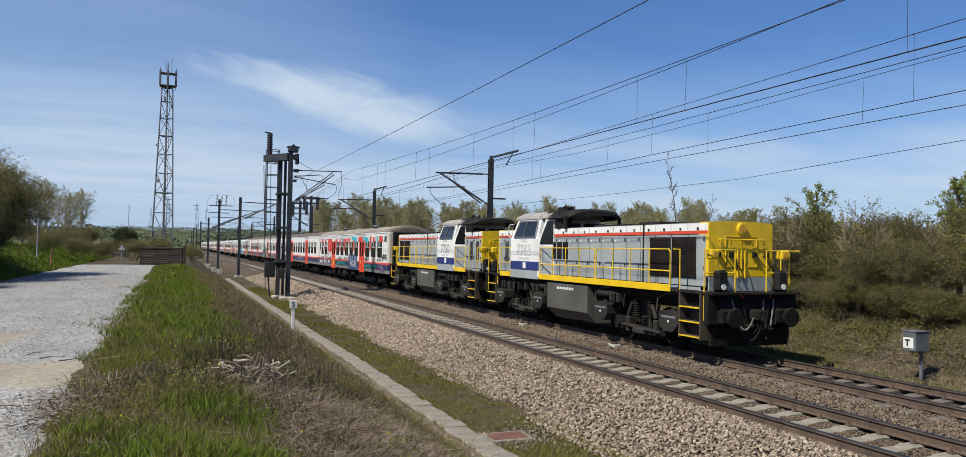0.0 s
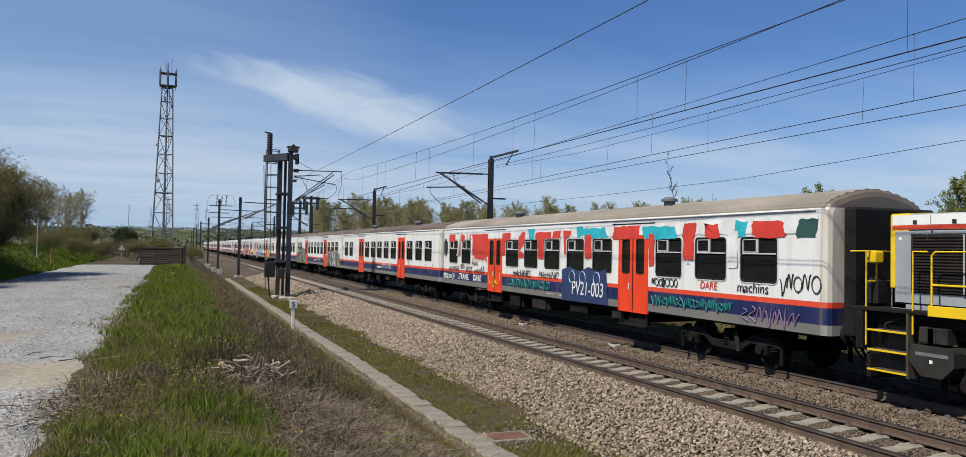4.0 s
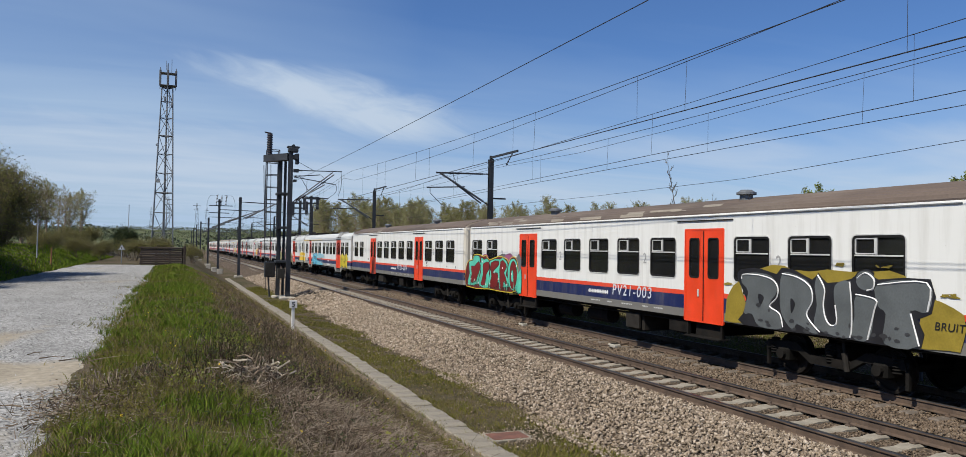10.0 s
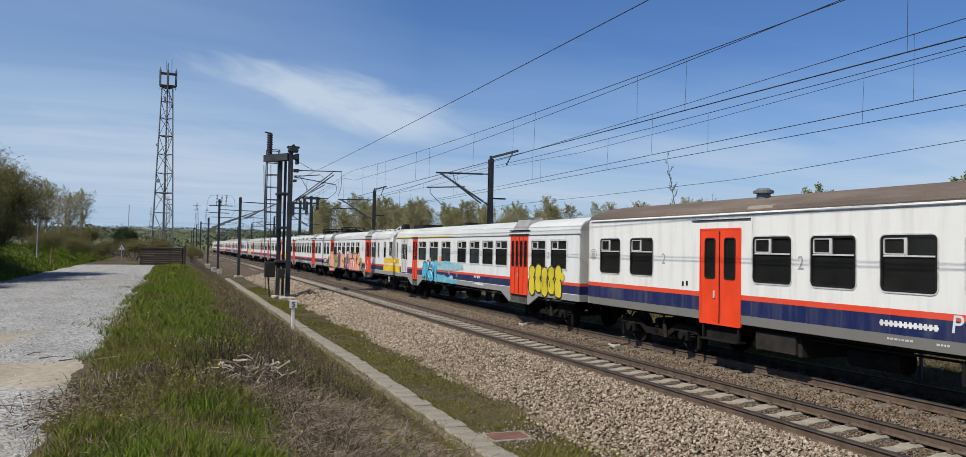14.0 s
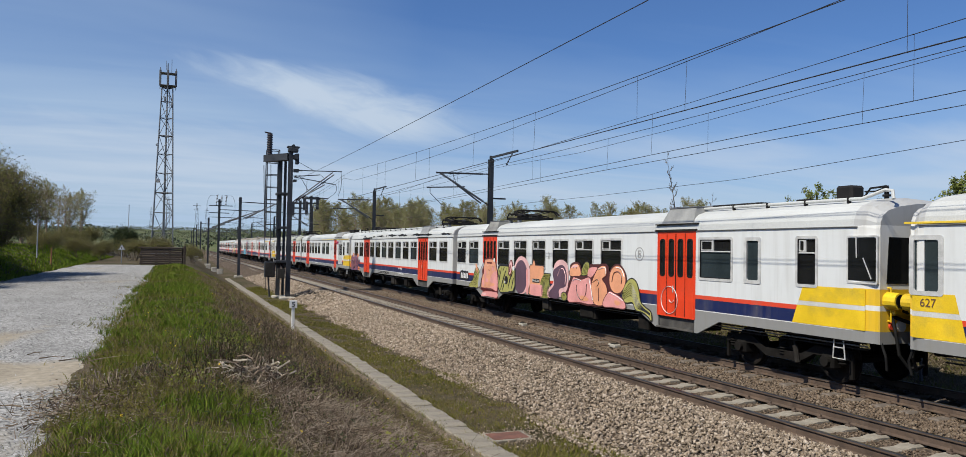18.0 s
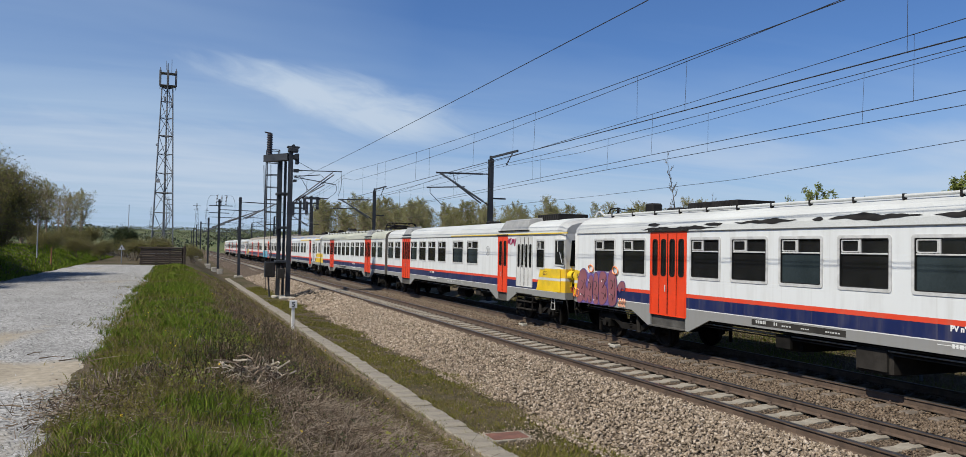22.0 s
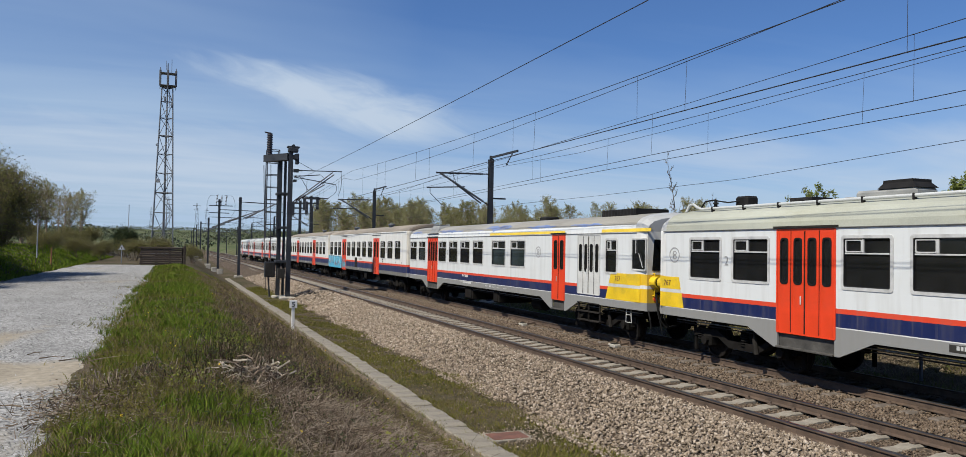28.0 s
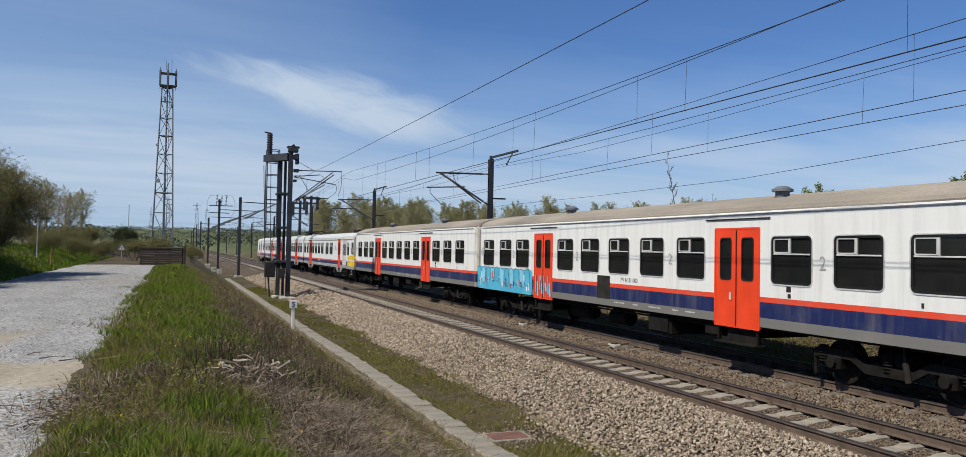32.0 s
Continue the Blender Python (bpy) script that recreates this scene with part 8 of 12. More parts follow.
    words("MIKADO" if number == "7750" else "TANGO", 0.15, M["faint_letter"], car, mid, 2.96, -W - 0.008, "name_lettering", "small grey name in capitals", spacing=1.15)
    part("sticker", Shape().box(-W - 0.010, -W - 0.007, mid - 0.2, mid + 0.06, 1.96, 2.18), M["white_paint"], car, "small white sticker")
    # tank, boxes, bogies
    a, b = (6.45, 9.30) if long_first else (6.63, 9.47)
    part("fuel_tank", Shape().prism([(-1.38, 1.52), (-1.38, 0.66), (-1.05, 0.34), (1.05, 0.34), (1.38, 0.66), (1.38, 1.52)], "y", a, b), plain("dark_tank_grey_" + number, (0.082, 0.080, 0.072), 0.6, 0, 0.2, 1.0, 40, 0.15, (0.060, 0.054, 0.046)), car, "dark grey fuel tank with a bevelled belly")
    s = Shape()
    for k in range(11):
        s.box(-1.386, -1.381, b - 1.9 + 0.11 * k, b - 1.83 + 0.11 * k, 1.33, 1.41)
    part("small_print", s, M["white_paint"], car, "row of small white figures")
    for y in (5.62, 10.05, 2.1, 13.45):
        bx = part("sand_box", Shape().prism([(y - 0.38, 1.08), (y + 0.38, 1.08), (y + 0.42, 1.00), (y + 0.42, 0.76), (y + 0.20, 0.54), (y - 0.20, 0.54), (y - 0.42, 0.76), (y - 0.42, 1.00)], "x", -1.40, -0.95), M["box_grey"], car, "dark sand box with a filler cap")
        part("filler_cap", Shape().tube((-1.2, y, 1.08), (-1.2, y, 1.15), 0.10, 0.08, 10), M["soot"], bx)
        part("label_plate", Shape().box(-1.406, -1.401, y - 0.32, y + 0.30, 0.90, 0.96), M["hose_pale"], bx)
        part("white_mark", Shape().box(-1.406, -1.401, y - 0.03, y + 0.03, 0.78, 0.84), M["white_paint"], bx)
    for y0, y1 in ((a - 1.6, a - 0.45), (b + 0.3, b + 1.6)):
        part("air_reservoir", Shape().tube((-1.16, y0, 1.36), (-1.16, y1, 1.36), 0.14, None, 14).tube((-1.16, y0 + 0.2, 1.36), (-1.16, y0 + 0.25, 1.36), 0.15, None, 14).tube((-1.16, y1 - 0.25, 1.36), (-1.16, y1 - 0.2, 1.36), 0.15, None, 14), M["box_grey"], car, "dusty air reservoir")
    rng = random.Random(int(y_front))
    for k in range(16):
        y = rng.uniform(2, L - 2)
        part("hung_gear", Shape().box(-1.36, -1.1, y, y + rng.uniform(0.1, 0.3), 1.12, 1.40, 0.015), M["box_grey"] if k % 3 else M["under_grey"], car)
    for k in range(8):
        y = 1.9 + (L - 3.8) * k / 7
        part("pipe_run", Shape().path([(-1.24, y, 1.56), (-1.26, y + 0.5, 1.52), (-1.24, y + 0.9, 1.38), (-1.22, y + 1.0, 1.0)], 0.022, 6), M["under_grey"] if k % 2 else M["rail_side"], car)
    for y in (3.75, L - 3.75):
        add_bogie(car, y, 2.4, LOCO_BOGIE)
        for d in (-0.35, 0.35):
            part("body_spring", Shape().loft([[(-1.06 + r * math.cos(t), y + d + r * math.sin(t), z) for t in np.linspace(0, 5.8, 11)] for z, r in [(0.76 + 0.034 * j, 0.115 if j % 2 else 0.085) for j in range(15)]]), M["under"], car, "tall coil spring between bogie and frame")
        part("traction_link", Shape().tube((-1.18, y - 1.0, 0.42), (-1.18, y + 0.9, 0.50), 0.05, None, 8).box(-1.28, -1.1, y - 0.28, y + 0.28, 0.30, 0.46, 0.03), M["frame_grey"], car)
        for d in (-1.2, 1.2):
            part("brake_rigging", Shape().box(-1.18, -1.0, y + d * 0.58 - 0.09, y + d * 0.58 + 0.09, 0.30, 0.75, 0.03).tube((-1.12, y + d * 0.58, 0.78), (-1.12, y + d * 0.42, 1.15), 0.055, None, 8), M["frame_grey"], car)
    return car


# ---- the train in order ----
locomotive(15.10, "7763", True, 10.0, 12.40, "grey and yellow diesel locomotive with a white cab, leading the train")
locomotive(30.60, "7750", False, 3.55, 5.95, "grey and yellow diesel locomotive with a white cab, coupled second")
coach_a = coach(46.15, 24.35, LAYOUT_A, "roof_sand", "white coach heavily sprayed with red and turquoise graffiti")
coach_b = coach(70.50, 24.30, LAYOUT_A, "roof_brown", "white coach with red doors and a brown ribbed roof", 0)
coach_c = coach(94.80, 23.95, LAYOUT_C, "roof_brown", "white coach with large silver graffiti and a patchy brown roof", 14)
coach_d = coach(118.52, 24.20, LAYOUT_A, "roof_brown", "white coach with red doors and a plain brown roof", 1)
car_e = railcar(142.74, 23.00, turned(CAR_FIRST_B, 23.06), 1, "roof_white", "white railcar with blue and yellow graffiti, cab at its tail", "627", None, True, (("grid", 19.9, 21.6, 0.6, 0.18), ("box", 13.5, 14.0, 0.3, 0.16)))
car_f = railcar(165.74, 23.90, CAR_POWER, -1, "roof_white", "white motor railcar covered with a long pink graffiti piece", "", 18.6, True, (("box", 2.15, 2.6, 0.2, 0.36), ("grid", 4.6, 6.4, 0.5, 0.10), ("box", 3.3, 3.7, 0.3, 0.12), ("box", 8.2, 8.7, 0.2, 0.16)))
car_g = railcar(189.65, 23.20, CAR_PLAIN, 1, "roof_white", "white railcar with red doors and a folded pantograph", "625", 3.2, True, (("grid", 16.0, 18.0, 0.6, 0.20), ("box", 20.3, 20.7, 0.2, 0.34), ("box", 18.8, 19.4, 0.35, 0.14)))
car_h = railcar(212.86, 24.00, CAR_FIRST, -1, "roof_white", "white railcar with a yellow cab front and first-class line", "625", None, True, (("grid", 2.4, 4.2, 0.6, 0.20), ("box", 9.8, 10.3, 0.3, 0.14), ("box", 6.4, 6.8, 0.3, 0.14)))
hood = part("roof_intake", Shape().loft([[(-1.39, a, 3.40), (-1.20, b, 3.80), (-0.70, b, 3.88), (-0.70, a, 3.66)] for a, b in ((3.45, 3.60), (6.05, 5.88))]), M["hood_grey"], car_h, "sooty trapezoid air intake above the doors")
part("intake_shelf", Shape().box(-1.44, -1.30, 3.3, 6.15, 3.375, 3.405, 0.006), M["under_grey"], hood)
car_i = railcar(236.85, 23.20, CAR_PLAIN, 1, "roof_green", "white railcar with a lichen-stained roof and folded pantograph", "767", 2.2, True, (("pale", 16.05, 17.5, 0.32, 0.20), ("lid", 16.05, 16.95, 0.26, 0.20), ("pale", 17.6, 17.95, 0.22, 0.10), ("grid", 18.7, 19.35, 0.30, 0.16), ("box", 20.95, 21.4, 0.20, 0.32)))
car_k = railcar(260.04, 23.95, CAR_FIRST, -1, "roof_blotch", "white railcar with a yellow cab and a blue-blotched roof", "767", None, True, (("grid", 2.2, 4.2, 0.6, 0.18), ("box", 8.9, 9.5, 0.3, 0.16)))
coach_l = coach(283.98, 24.05, LAYOUT_B, "roof_sand", "white coach with light blue graffiti at its tail end", 0)
coach_m = coach(308.02, 24.50, LAYOUT_B, "roof_sand", "white coach with red doors and a sandy ribbed roof", 0)
car_n = railcar(332.60, 23.95, CAR_FIRST, -1, "roof_white", "white railcar with red doors behind the last coaches", "", None, True, (("grid", 2.2, 4.2, 0.6, 0.18),))
car_o = railcar(356.60, 23.20, CAR_PLAIN, 0, "roof_white", "white railcar with red doors near the train's end", "", 2.4, True, ())
car_p = railcar(379.90, 23.60, turned(CAR_FIRST, 23.6), 1, "roof_white", "white railcar with a cab closing the train", "", None, True, ())


# ---- sprayed paint on the cars ----
COATS = itertools.count()      # every coat lies a hair above the one before


def spray(car, outline, colour, layer=0, label=""):
    """A flat patch of paint: outline in (distance behind the front, height)."""
    x = -HALF - 0.0165 - 0.002 * layer - 0.00003 * (next(COATS) % 30)
    name, rgb = colour
    s = Shape().prism(outline, "x", x - 0.001, x)
    return part("graffiti", s, paint(name, rgb), car, label)


def blob(y, z, ry, rz, seed=0, wob=0.06, n=22, turn=0.0):
    rng = random.Random(seed)
    ph = [rng.uniform(0, 6.28) for _ in range(3)]
    out = []
    for i in range(n):
        t = 2 * math.pi * i / n
        k = 1 + wob * (math.sin(2 * t + ph[0]) + 0.7 * math.sin(3 * t + ph[1]) + 0.4 * math.sin(5 * t + ph[2]))
        a, b = ry * k * math.cos(t), rz * k * math.sin(t)
        out.append((y + a * math.cos(turn) - b * math.sin(turn), z + a * math.sin(turn) + b * math.cos(turn)))
    return out


def slab(y0, y1, z0, z1, lean=0.0, seed=0, r=0.16, wob=0.02):
    """A soft-cornered block that leans sideways towards its top."""
    rng = random.Random(seed)
    y0, y1 = min(y0, y1), max(y0, y1)
    r = min(r, (y1 - y0) / 2.2, (z1 - z0) / 2.2)
    return [(y + rng.uniform(-wob, wob) + lean * (z - z0) / (z1 - z0), z + rng.uniform(-wob, wob)) for y, z in rounded(y0, y1, z0, z1, r, 4)]


def wider(pts, d):
    cy, cz = sum(p[0] for p in pts) / len(pts), sum(p[1] for p in pts) / len(pts)
    out = []
    for y, z in pts:
        ln = math.hypot(y - cy, z - cz) + 1e-6
        out.append((y + (y - cy) / ln * d, z + (z - cz) / ln * d))
    return out


BLACK_P, WHITE_P, RED_P, TURQ = ("black", (0.015, 0.014, 0.016)), ("white", (0.74, 0.74, 0.73)), ("red", (0.62, 0.05, 0.03)), ("turquoise", (0.03, 0.42, 0.50))
SILVER, MUSTARD, PINK, CORAL, MAUVE = ("silver", (0.19, 0.20, 0.21)), ("mustard", (0.27, 0.20, 0.025)), ("pink", (0.78, 0.34, 0.32)), ("coral", (0.80, 0.36, 0.20)), ("mauve", (0.115, 0.065, 0.095))
OLIVE_P, LEMON, SKY_P, NAVY, VIOLET = ("khaki", (0.30, 0.29, 0.075)), ("lemon", (0.62, 0.50, 0.03)), ("sky_blue", (0.08, 0.42, 0.62)), ("navy", (0.025, 0.045, 0.12)), ("violet", (0.26, 0.12, 0.19))
ROSE, MINT, MAROON, ORANGE = ("rose", (0.80, 0.48, 0.47)), ("mint", (0.10, 0.55, 0.40)), ("maroon", (0.12, 0.012, 0.011)), ("orange", (0.80, 0.24, 0.07))


def soft(pts, n=4, closed=True):
    """A smooth line through a few points."""
    m = len(pts)
    out = []
    for i in range(m if closed else m - 1):
        p = [pts[(i + k) % m] if closed else pts[min(m - 1, max(0, i + k))] for k in (-1, 0, 1, 2)]
        for j in range(n):
            t = j / n
            out.append(tuple(0.5 * (2 * p[1][a] + (p[2][a] - p[0][a]) * t + (2 * p[0][a] - 5 * p[1][a] + 4 * p[2][a] - p[3][a]) * t * t + (3 * p[1][a] - p[0][a] - 3 * p[2][a] + p[3][a]) * t ** 3) for a in (0, 1)))
    return out if closed else out + [pts[-1]]


def grown(pts, d):
    """The outline moved outwards by d."""
    m = len(pts)
    area = sum(pts[i][0] * pts[(i + 1) % m][1] - pts[(i + 1) % m][0] * pts[i][1] for i in range(m))
    sg = 1 if area > 0 else -1
    out = []
    for i in range(m):
        (ax, ay), (bx, by) = pts[i - 1], pts[(i + 1) % m]
        ln = math.hypot(bx - ax, by - ay) + 1e-9
        out.append((pts[i][0] + sg * (by - ay) / ln * d, pts[i][1] - sg * (bx - ax) / ln * d))
    return out


def piece(car, pts, fill, layer=1, rim=0.0, edge=None, label="", n=4):
    """A hand-drawn shape with soft edges, with a rim of another colour behind it."""
    line = soft(pts, n)
    if rim:
        spray(car, grown(line, rim), edge or BLACK_P, layer - 1)
    return spray(car, line, fill, layer, label)


def stroke(car, pts, colour, layer=3, r=0.014):
    x = -HALF - 0.0165 - 0.002 * layer
    return part("graffiti", Shape().path([(x, y, z) for y, z in soft(pts, 4, False)], r, 4), paint(*colour), car)


def letter(car, pts, fill, layer=1, rim=0.05, label=""):
    spray(car, wider(pts, rim), BLACK_P, layer - 1)
    spray(car, pts, fill, layer, label)


def scrawl(car, y0, y1, z, h, colour, seed, layer=2, r=0.012):
    """A hand-drawn line that loops along the side like quick letters."""
    rng = random.Random(seed)
    x = -HALF - 0.0165 - 0.002 * layer
    y = y0
    while y > y1:
        w = h * rng.uniform(0.5, 0.85)
        kind, k1, k2, n = rng.randrange(4), rng.uniform(0.75, 1.1), rng.uniform(-0.2, 0.2), 12
        pts = []
        for i in range(n + 1):
            t = i / n
            if kind == 0:
                a, b = 0.5 + 0.5 * math.cos(6.0 * t + 0.6), 0.5 + 0.5 * math.sin(6.0 * t + 0.6)
            elif kind == 1:
                a, b = t, abs(math.sin(4.7 * t + 0.2))
            elif kind == 2:
                a, b = 0.5 + 0.45 * math.sin(7.5 * t), 1 - t
            else:
                a, b = t, 0.9 - 0.9 * math.sin(math.pi * t) + 0.25 * math.sin(9 * t)
            pts.append((x, y - w * (a + k2 * b), z + h * k1 * b))
        part("tag", Shape().path(pts, r, 5), paint(*colour), car, "scrawled tag in sprayed line")
        y -= w * 1.05


def ragged(pts, amount=0.04, seed=0, step=0.12):
    """The same outline with a hand-sprayed, uneven edge."""
    rng = random.Random(seed)
    out = []
    for (ya, za), (yb, zb) in zip(pts, pts[1:] + pts[:1]):
        n = max(1, int(math.hypot(yb - ya, zb - za) / step))
        for i in range(n):
            t = i / n
            out.append((ya + (yb - ya) * t + rng.uniform(-amount, amount), za + (zb - za) * t + rng.uniform(-amount, amount)))
    return out


def graffiti_a(car):
    ws = sorted(LAYOUT_A["wins"] + LAYOUT_A["doors"])
    # big letters between and above the windows
    spray(car, ragged(slab(0.55, 23.4, 3.10, 3.45, 0, 1, 0.1), 0.03, 3, 0.2), WHITE_P, 0, "white ground coat of a huge piece")
    tops = [(8.7, 10.1, TURQ), (7.0, 8.4, RED_P), (5.2, 6.7, TURQ), (4.45, 5.0, RED_P), (3.45, 4.0, RED_P), (2.6, 3.0, TURQ), (1.3, 2.3, RED_P), (0.5, 1.05, ("dark_green", (0.03, 0.09, 0.075)))]
    for k, (a, b, c) in enumerate(tops):
        spray(car, ragged(slab(a, b, 3.02, 3.36 + 0.05 * (k % 2), 0.1 * (-1) ** k, k, 0.06, 0.03), 0.022, k), c, 1, "red and turquoise blocks of a huge piece")
    gaps = [(a[1] + 0.09, b[0] - 0.09) for a, b in zip(ws, ws[1:]) if b[0] < 10.3]
    for k, (a, b) in enumerate(gaps):
        if b - a > 0.12 and k % 5 != 3:
            spray(car, ragged(slab(a, b, (2.30, 2.45, 2.25, 2.6, 2.4)[k % 5], 3.16, 0, 50 + k, 0.04, 0.02), 0.02, k), RED_P if k % 3 else WHITE_P, 1)
    reds = ([(23.2, 3.33), (22.31, 3.31), (22.38, 2.95), (23.19, 2.97)],
            [(21.54, 3.36), (21.06, 3.23), (21.11, 3.03), (21.64, 3.0), (21.65, 2.29), (21.88, 2.3)],
            [(20.52, 3.28), (19.44, 3.30), (18.30, 3.30), (18.30, 2.80), (18.33, 2.38), (18.55, 2.26), (19.13, 2.21), (19.75, 2.25), (20.08, 2.4), (20.13, 3.08), (20.43, 3.03)],
            [(16.78, 3.29), (15.95, 3.31), (15.97, 3.03), (16.47, 2.97), (16.50, 2.42), (16.79, 2.41), (16.80, 2.87)],
            [(15.22, 3.07), (14.83, 3.36), (14.58, 3.29), (14.68, 3.03), (14.72, 2.83), (15.15, 2.63), (14.73, 2.51), (14.73, 2.34), (15.18, 2.34), (15.2, 2.73)],
            [(13.71, 3.25), (13.39, 3.3), (12.44, 3.29), (12.49, 3.06), (13.01, 3.05), (13.04, 2.75), (13.04, 2.33), (13.48, 2.32), (13.50, 3.0), (13.75, 3.08)],
            [(12.27, 3.29), (11.74, 3.33), (11.77, 3.03), (11.76, 2.72), (11.80, 3.06), (12.37, 3.06)],
            [(11.55, 3.32), (10.96, 3.32), (11.01, 3.2), (10.93, 3.18), (11.36, 3.05), (11.37, 2.52), (11.47, 2.52)])
    for k, pts in enumerate(reds):
        spray(car, ragged(pts, 0.016, 30 + k, 0.10), RED_P, 1, "red blocks of a huge piece")
    for pts in ([(20.79, 3.41), (20.65, 3.07), (20.87, 3.09)], [(14.34, 3.43), (13.73, 3.42), (13.87, 3.04), (14.25, 3.04)], [(10.65, 3.44), (10.2, 3.44), (10.15, 3.16), (10.54, 3.07)]):
        spray(car, ragged(pts, 0.012, 7, 0.1), TURQ, 2, "turquoise blocks of a huge piece")
    stroke(car, [(22.0, 3.36), (21.72, 3.38), (21.80, 2.9), (22.0, 2.32)], WHITE_P, 4, 0.05)
    stroke(car, [(20.45, 3.05), (20.2, 3.22), (20.13, 3.0), (20.16, 2.42)], WHITE_P, 4, 0.035)
    for k in range(14):
        y = 18.4 + 0.125 * k
        spray(car, slab(y, y + 0.04, 2.10 + 0.05 * ((k * 7) % 3), 2.28, 0, k, 0.01, 0.004), RED_P, 1)
    # the dark block with a fleet number over it
    spray(car, [(11.6, 0.98), (11.62, 2.0), (11.1, 2.12), (10.4, 1.98), (9.8, 2.14), (9.2, 2.0), (8.75, 2.1), (8.6, 1.0)], NAVY, 1, "dark blue sprayed block")
    words("PV21-003", 0.52, paint(*WHITE_P), car, 9.9, 1.22, -HALF - 0.024, "painted_number", "white hand-painted number", shear=0.1, tall=1.2)
    ring = Shape()
    for cy in (10.9, 10.2, 9.3):
        ring.path([(-HALF - 0.022, cy + 0.2 * math.cos(t), 1.78 + 0.2 * math.sin(t)) for t in np.linspace(0, 6.28, 15)], 0.014, 4)
    part("tag", ring, paint("pale_blue", (0.35, 0.48, 0.62)), car)
    # tags
    words("MAcHiNE!", 0.34, paint(*BLACK_P), car, 12.67, 1.66, -HALF - 0.02, "tag", "black tag", 1, 1.05, 0.35)
    words("mAcHiNES", 0.36, paint(*BLACK_P), car, 14.9, 1.64, -HALF - 0.02, "tag", "black tag", 1, 0.95, 0.15)
    words("machins", 0.32, paint(*BLACK_P), car, 2.35, 1.76, -HALF - 0.02, "tag", "black tag", 1, 1.0, 0.1)
    words("DARE", 0.36, paint(*WHITE_P), car, 19.5, 1.27, -HALF - 0.02, "tag", "white tag", 1, 1.05, 0.15, bold=0.012)
    words("..TRANE.", 0.36, paint(*WHITE_P), car, 21.2, 1.27, -HALF - 0.02, "tag", "white tag", 1, 1.05, 0.1, bold=0.012)
    words("DARE", 0.26, paint(*RED_P), car, 3.9, 1.76, -HALF - 0.02, "tag", "red tag", 1, 1.0, 0.1)
    for text, y, z, size in (("mAcHiNES", 22.5, 1.62, 0.32), ("RSA", 21.35, 1.74, 0.34), ("VFOS", 20.5, 1.62, 0.36), ("NoKiS..", 19.75, 1.92, 0.30), ("mAcHiNE", 19.25, 1.61, 0.30)):
        words(text, size, paint(*BLACK_P), car, y, z, -HALF - 0.02, "tag", "black tag", 1, 0.92, 0.2)
    scrawl(car, 6.3, 5.2, 1.74, 0.22, BLACK_P, 7)
    scrawl(car, 1.5, 0.5, 1.85, 0.36, BLACK_P, 8)
    scrawl(car, 16.2, 12.6, 1.26, 0.26, ("teal", (0.015, 0.17, 0.16)), 9, 2, 0.02)
    scrawl(car, 6.3, 3.2, 1.25, 0.22, ("teal", (0.015, 0.17, 0.16)), 10, 2, 0.02)
    scrawl(car, 2.7, 1.1, 1.10, 0.36, ("lilac", (0.22, 0.13, 0.25)), 12, 2, 0.016)
    s = Shape()
    x = -HALF - 0.03
    for a in (17.88, 17.20):
        s.path([(x, a + 0.24 * math.cos(t), 1.50 + (0.26 if math.sin(t) < 0 else 0.38) * math.sin(t)) for t in np.linspace(2.6, 6.9, 14)], 0.012, 5)
    s.path([(x, 17.55 + 0.13 * math.cos(t), 1.22 + 0.12 * math.sin(t)) for t in np.linspace(0, 6.28, 12)], 0.012, 5)
    part("tag", s, paint("yellow_line", (0.72, 0.55, 0.03)), car, "yellow line drawing on the doors")
    rng = random.Random(6)
    for k in range(22):
        y = 23.42 + 0.5 * rng.random()
        h = 0.30 * (1 - ((y - 23.67) / 0.32) ** 2)
        spray(car, slab(y, y + rng.uniform(0.02, 0.06), 2.78 - h - rng.uniform(0, 0.25), 2.86 + h * rng.uniform(0.6, 1), 0.0, k, 0.01, 0.004), ("soot", (0.03, 0.032, 0.035)), k % 3, "black dripping overspray")
    scrawl(car, 23.9, 22.4, 1.22, 0.26, WHITE_P, 31, 2, 0.012)


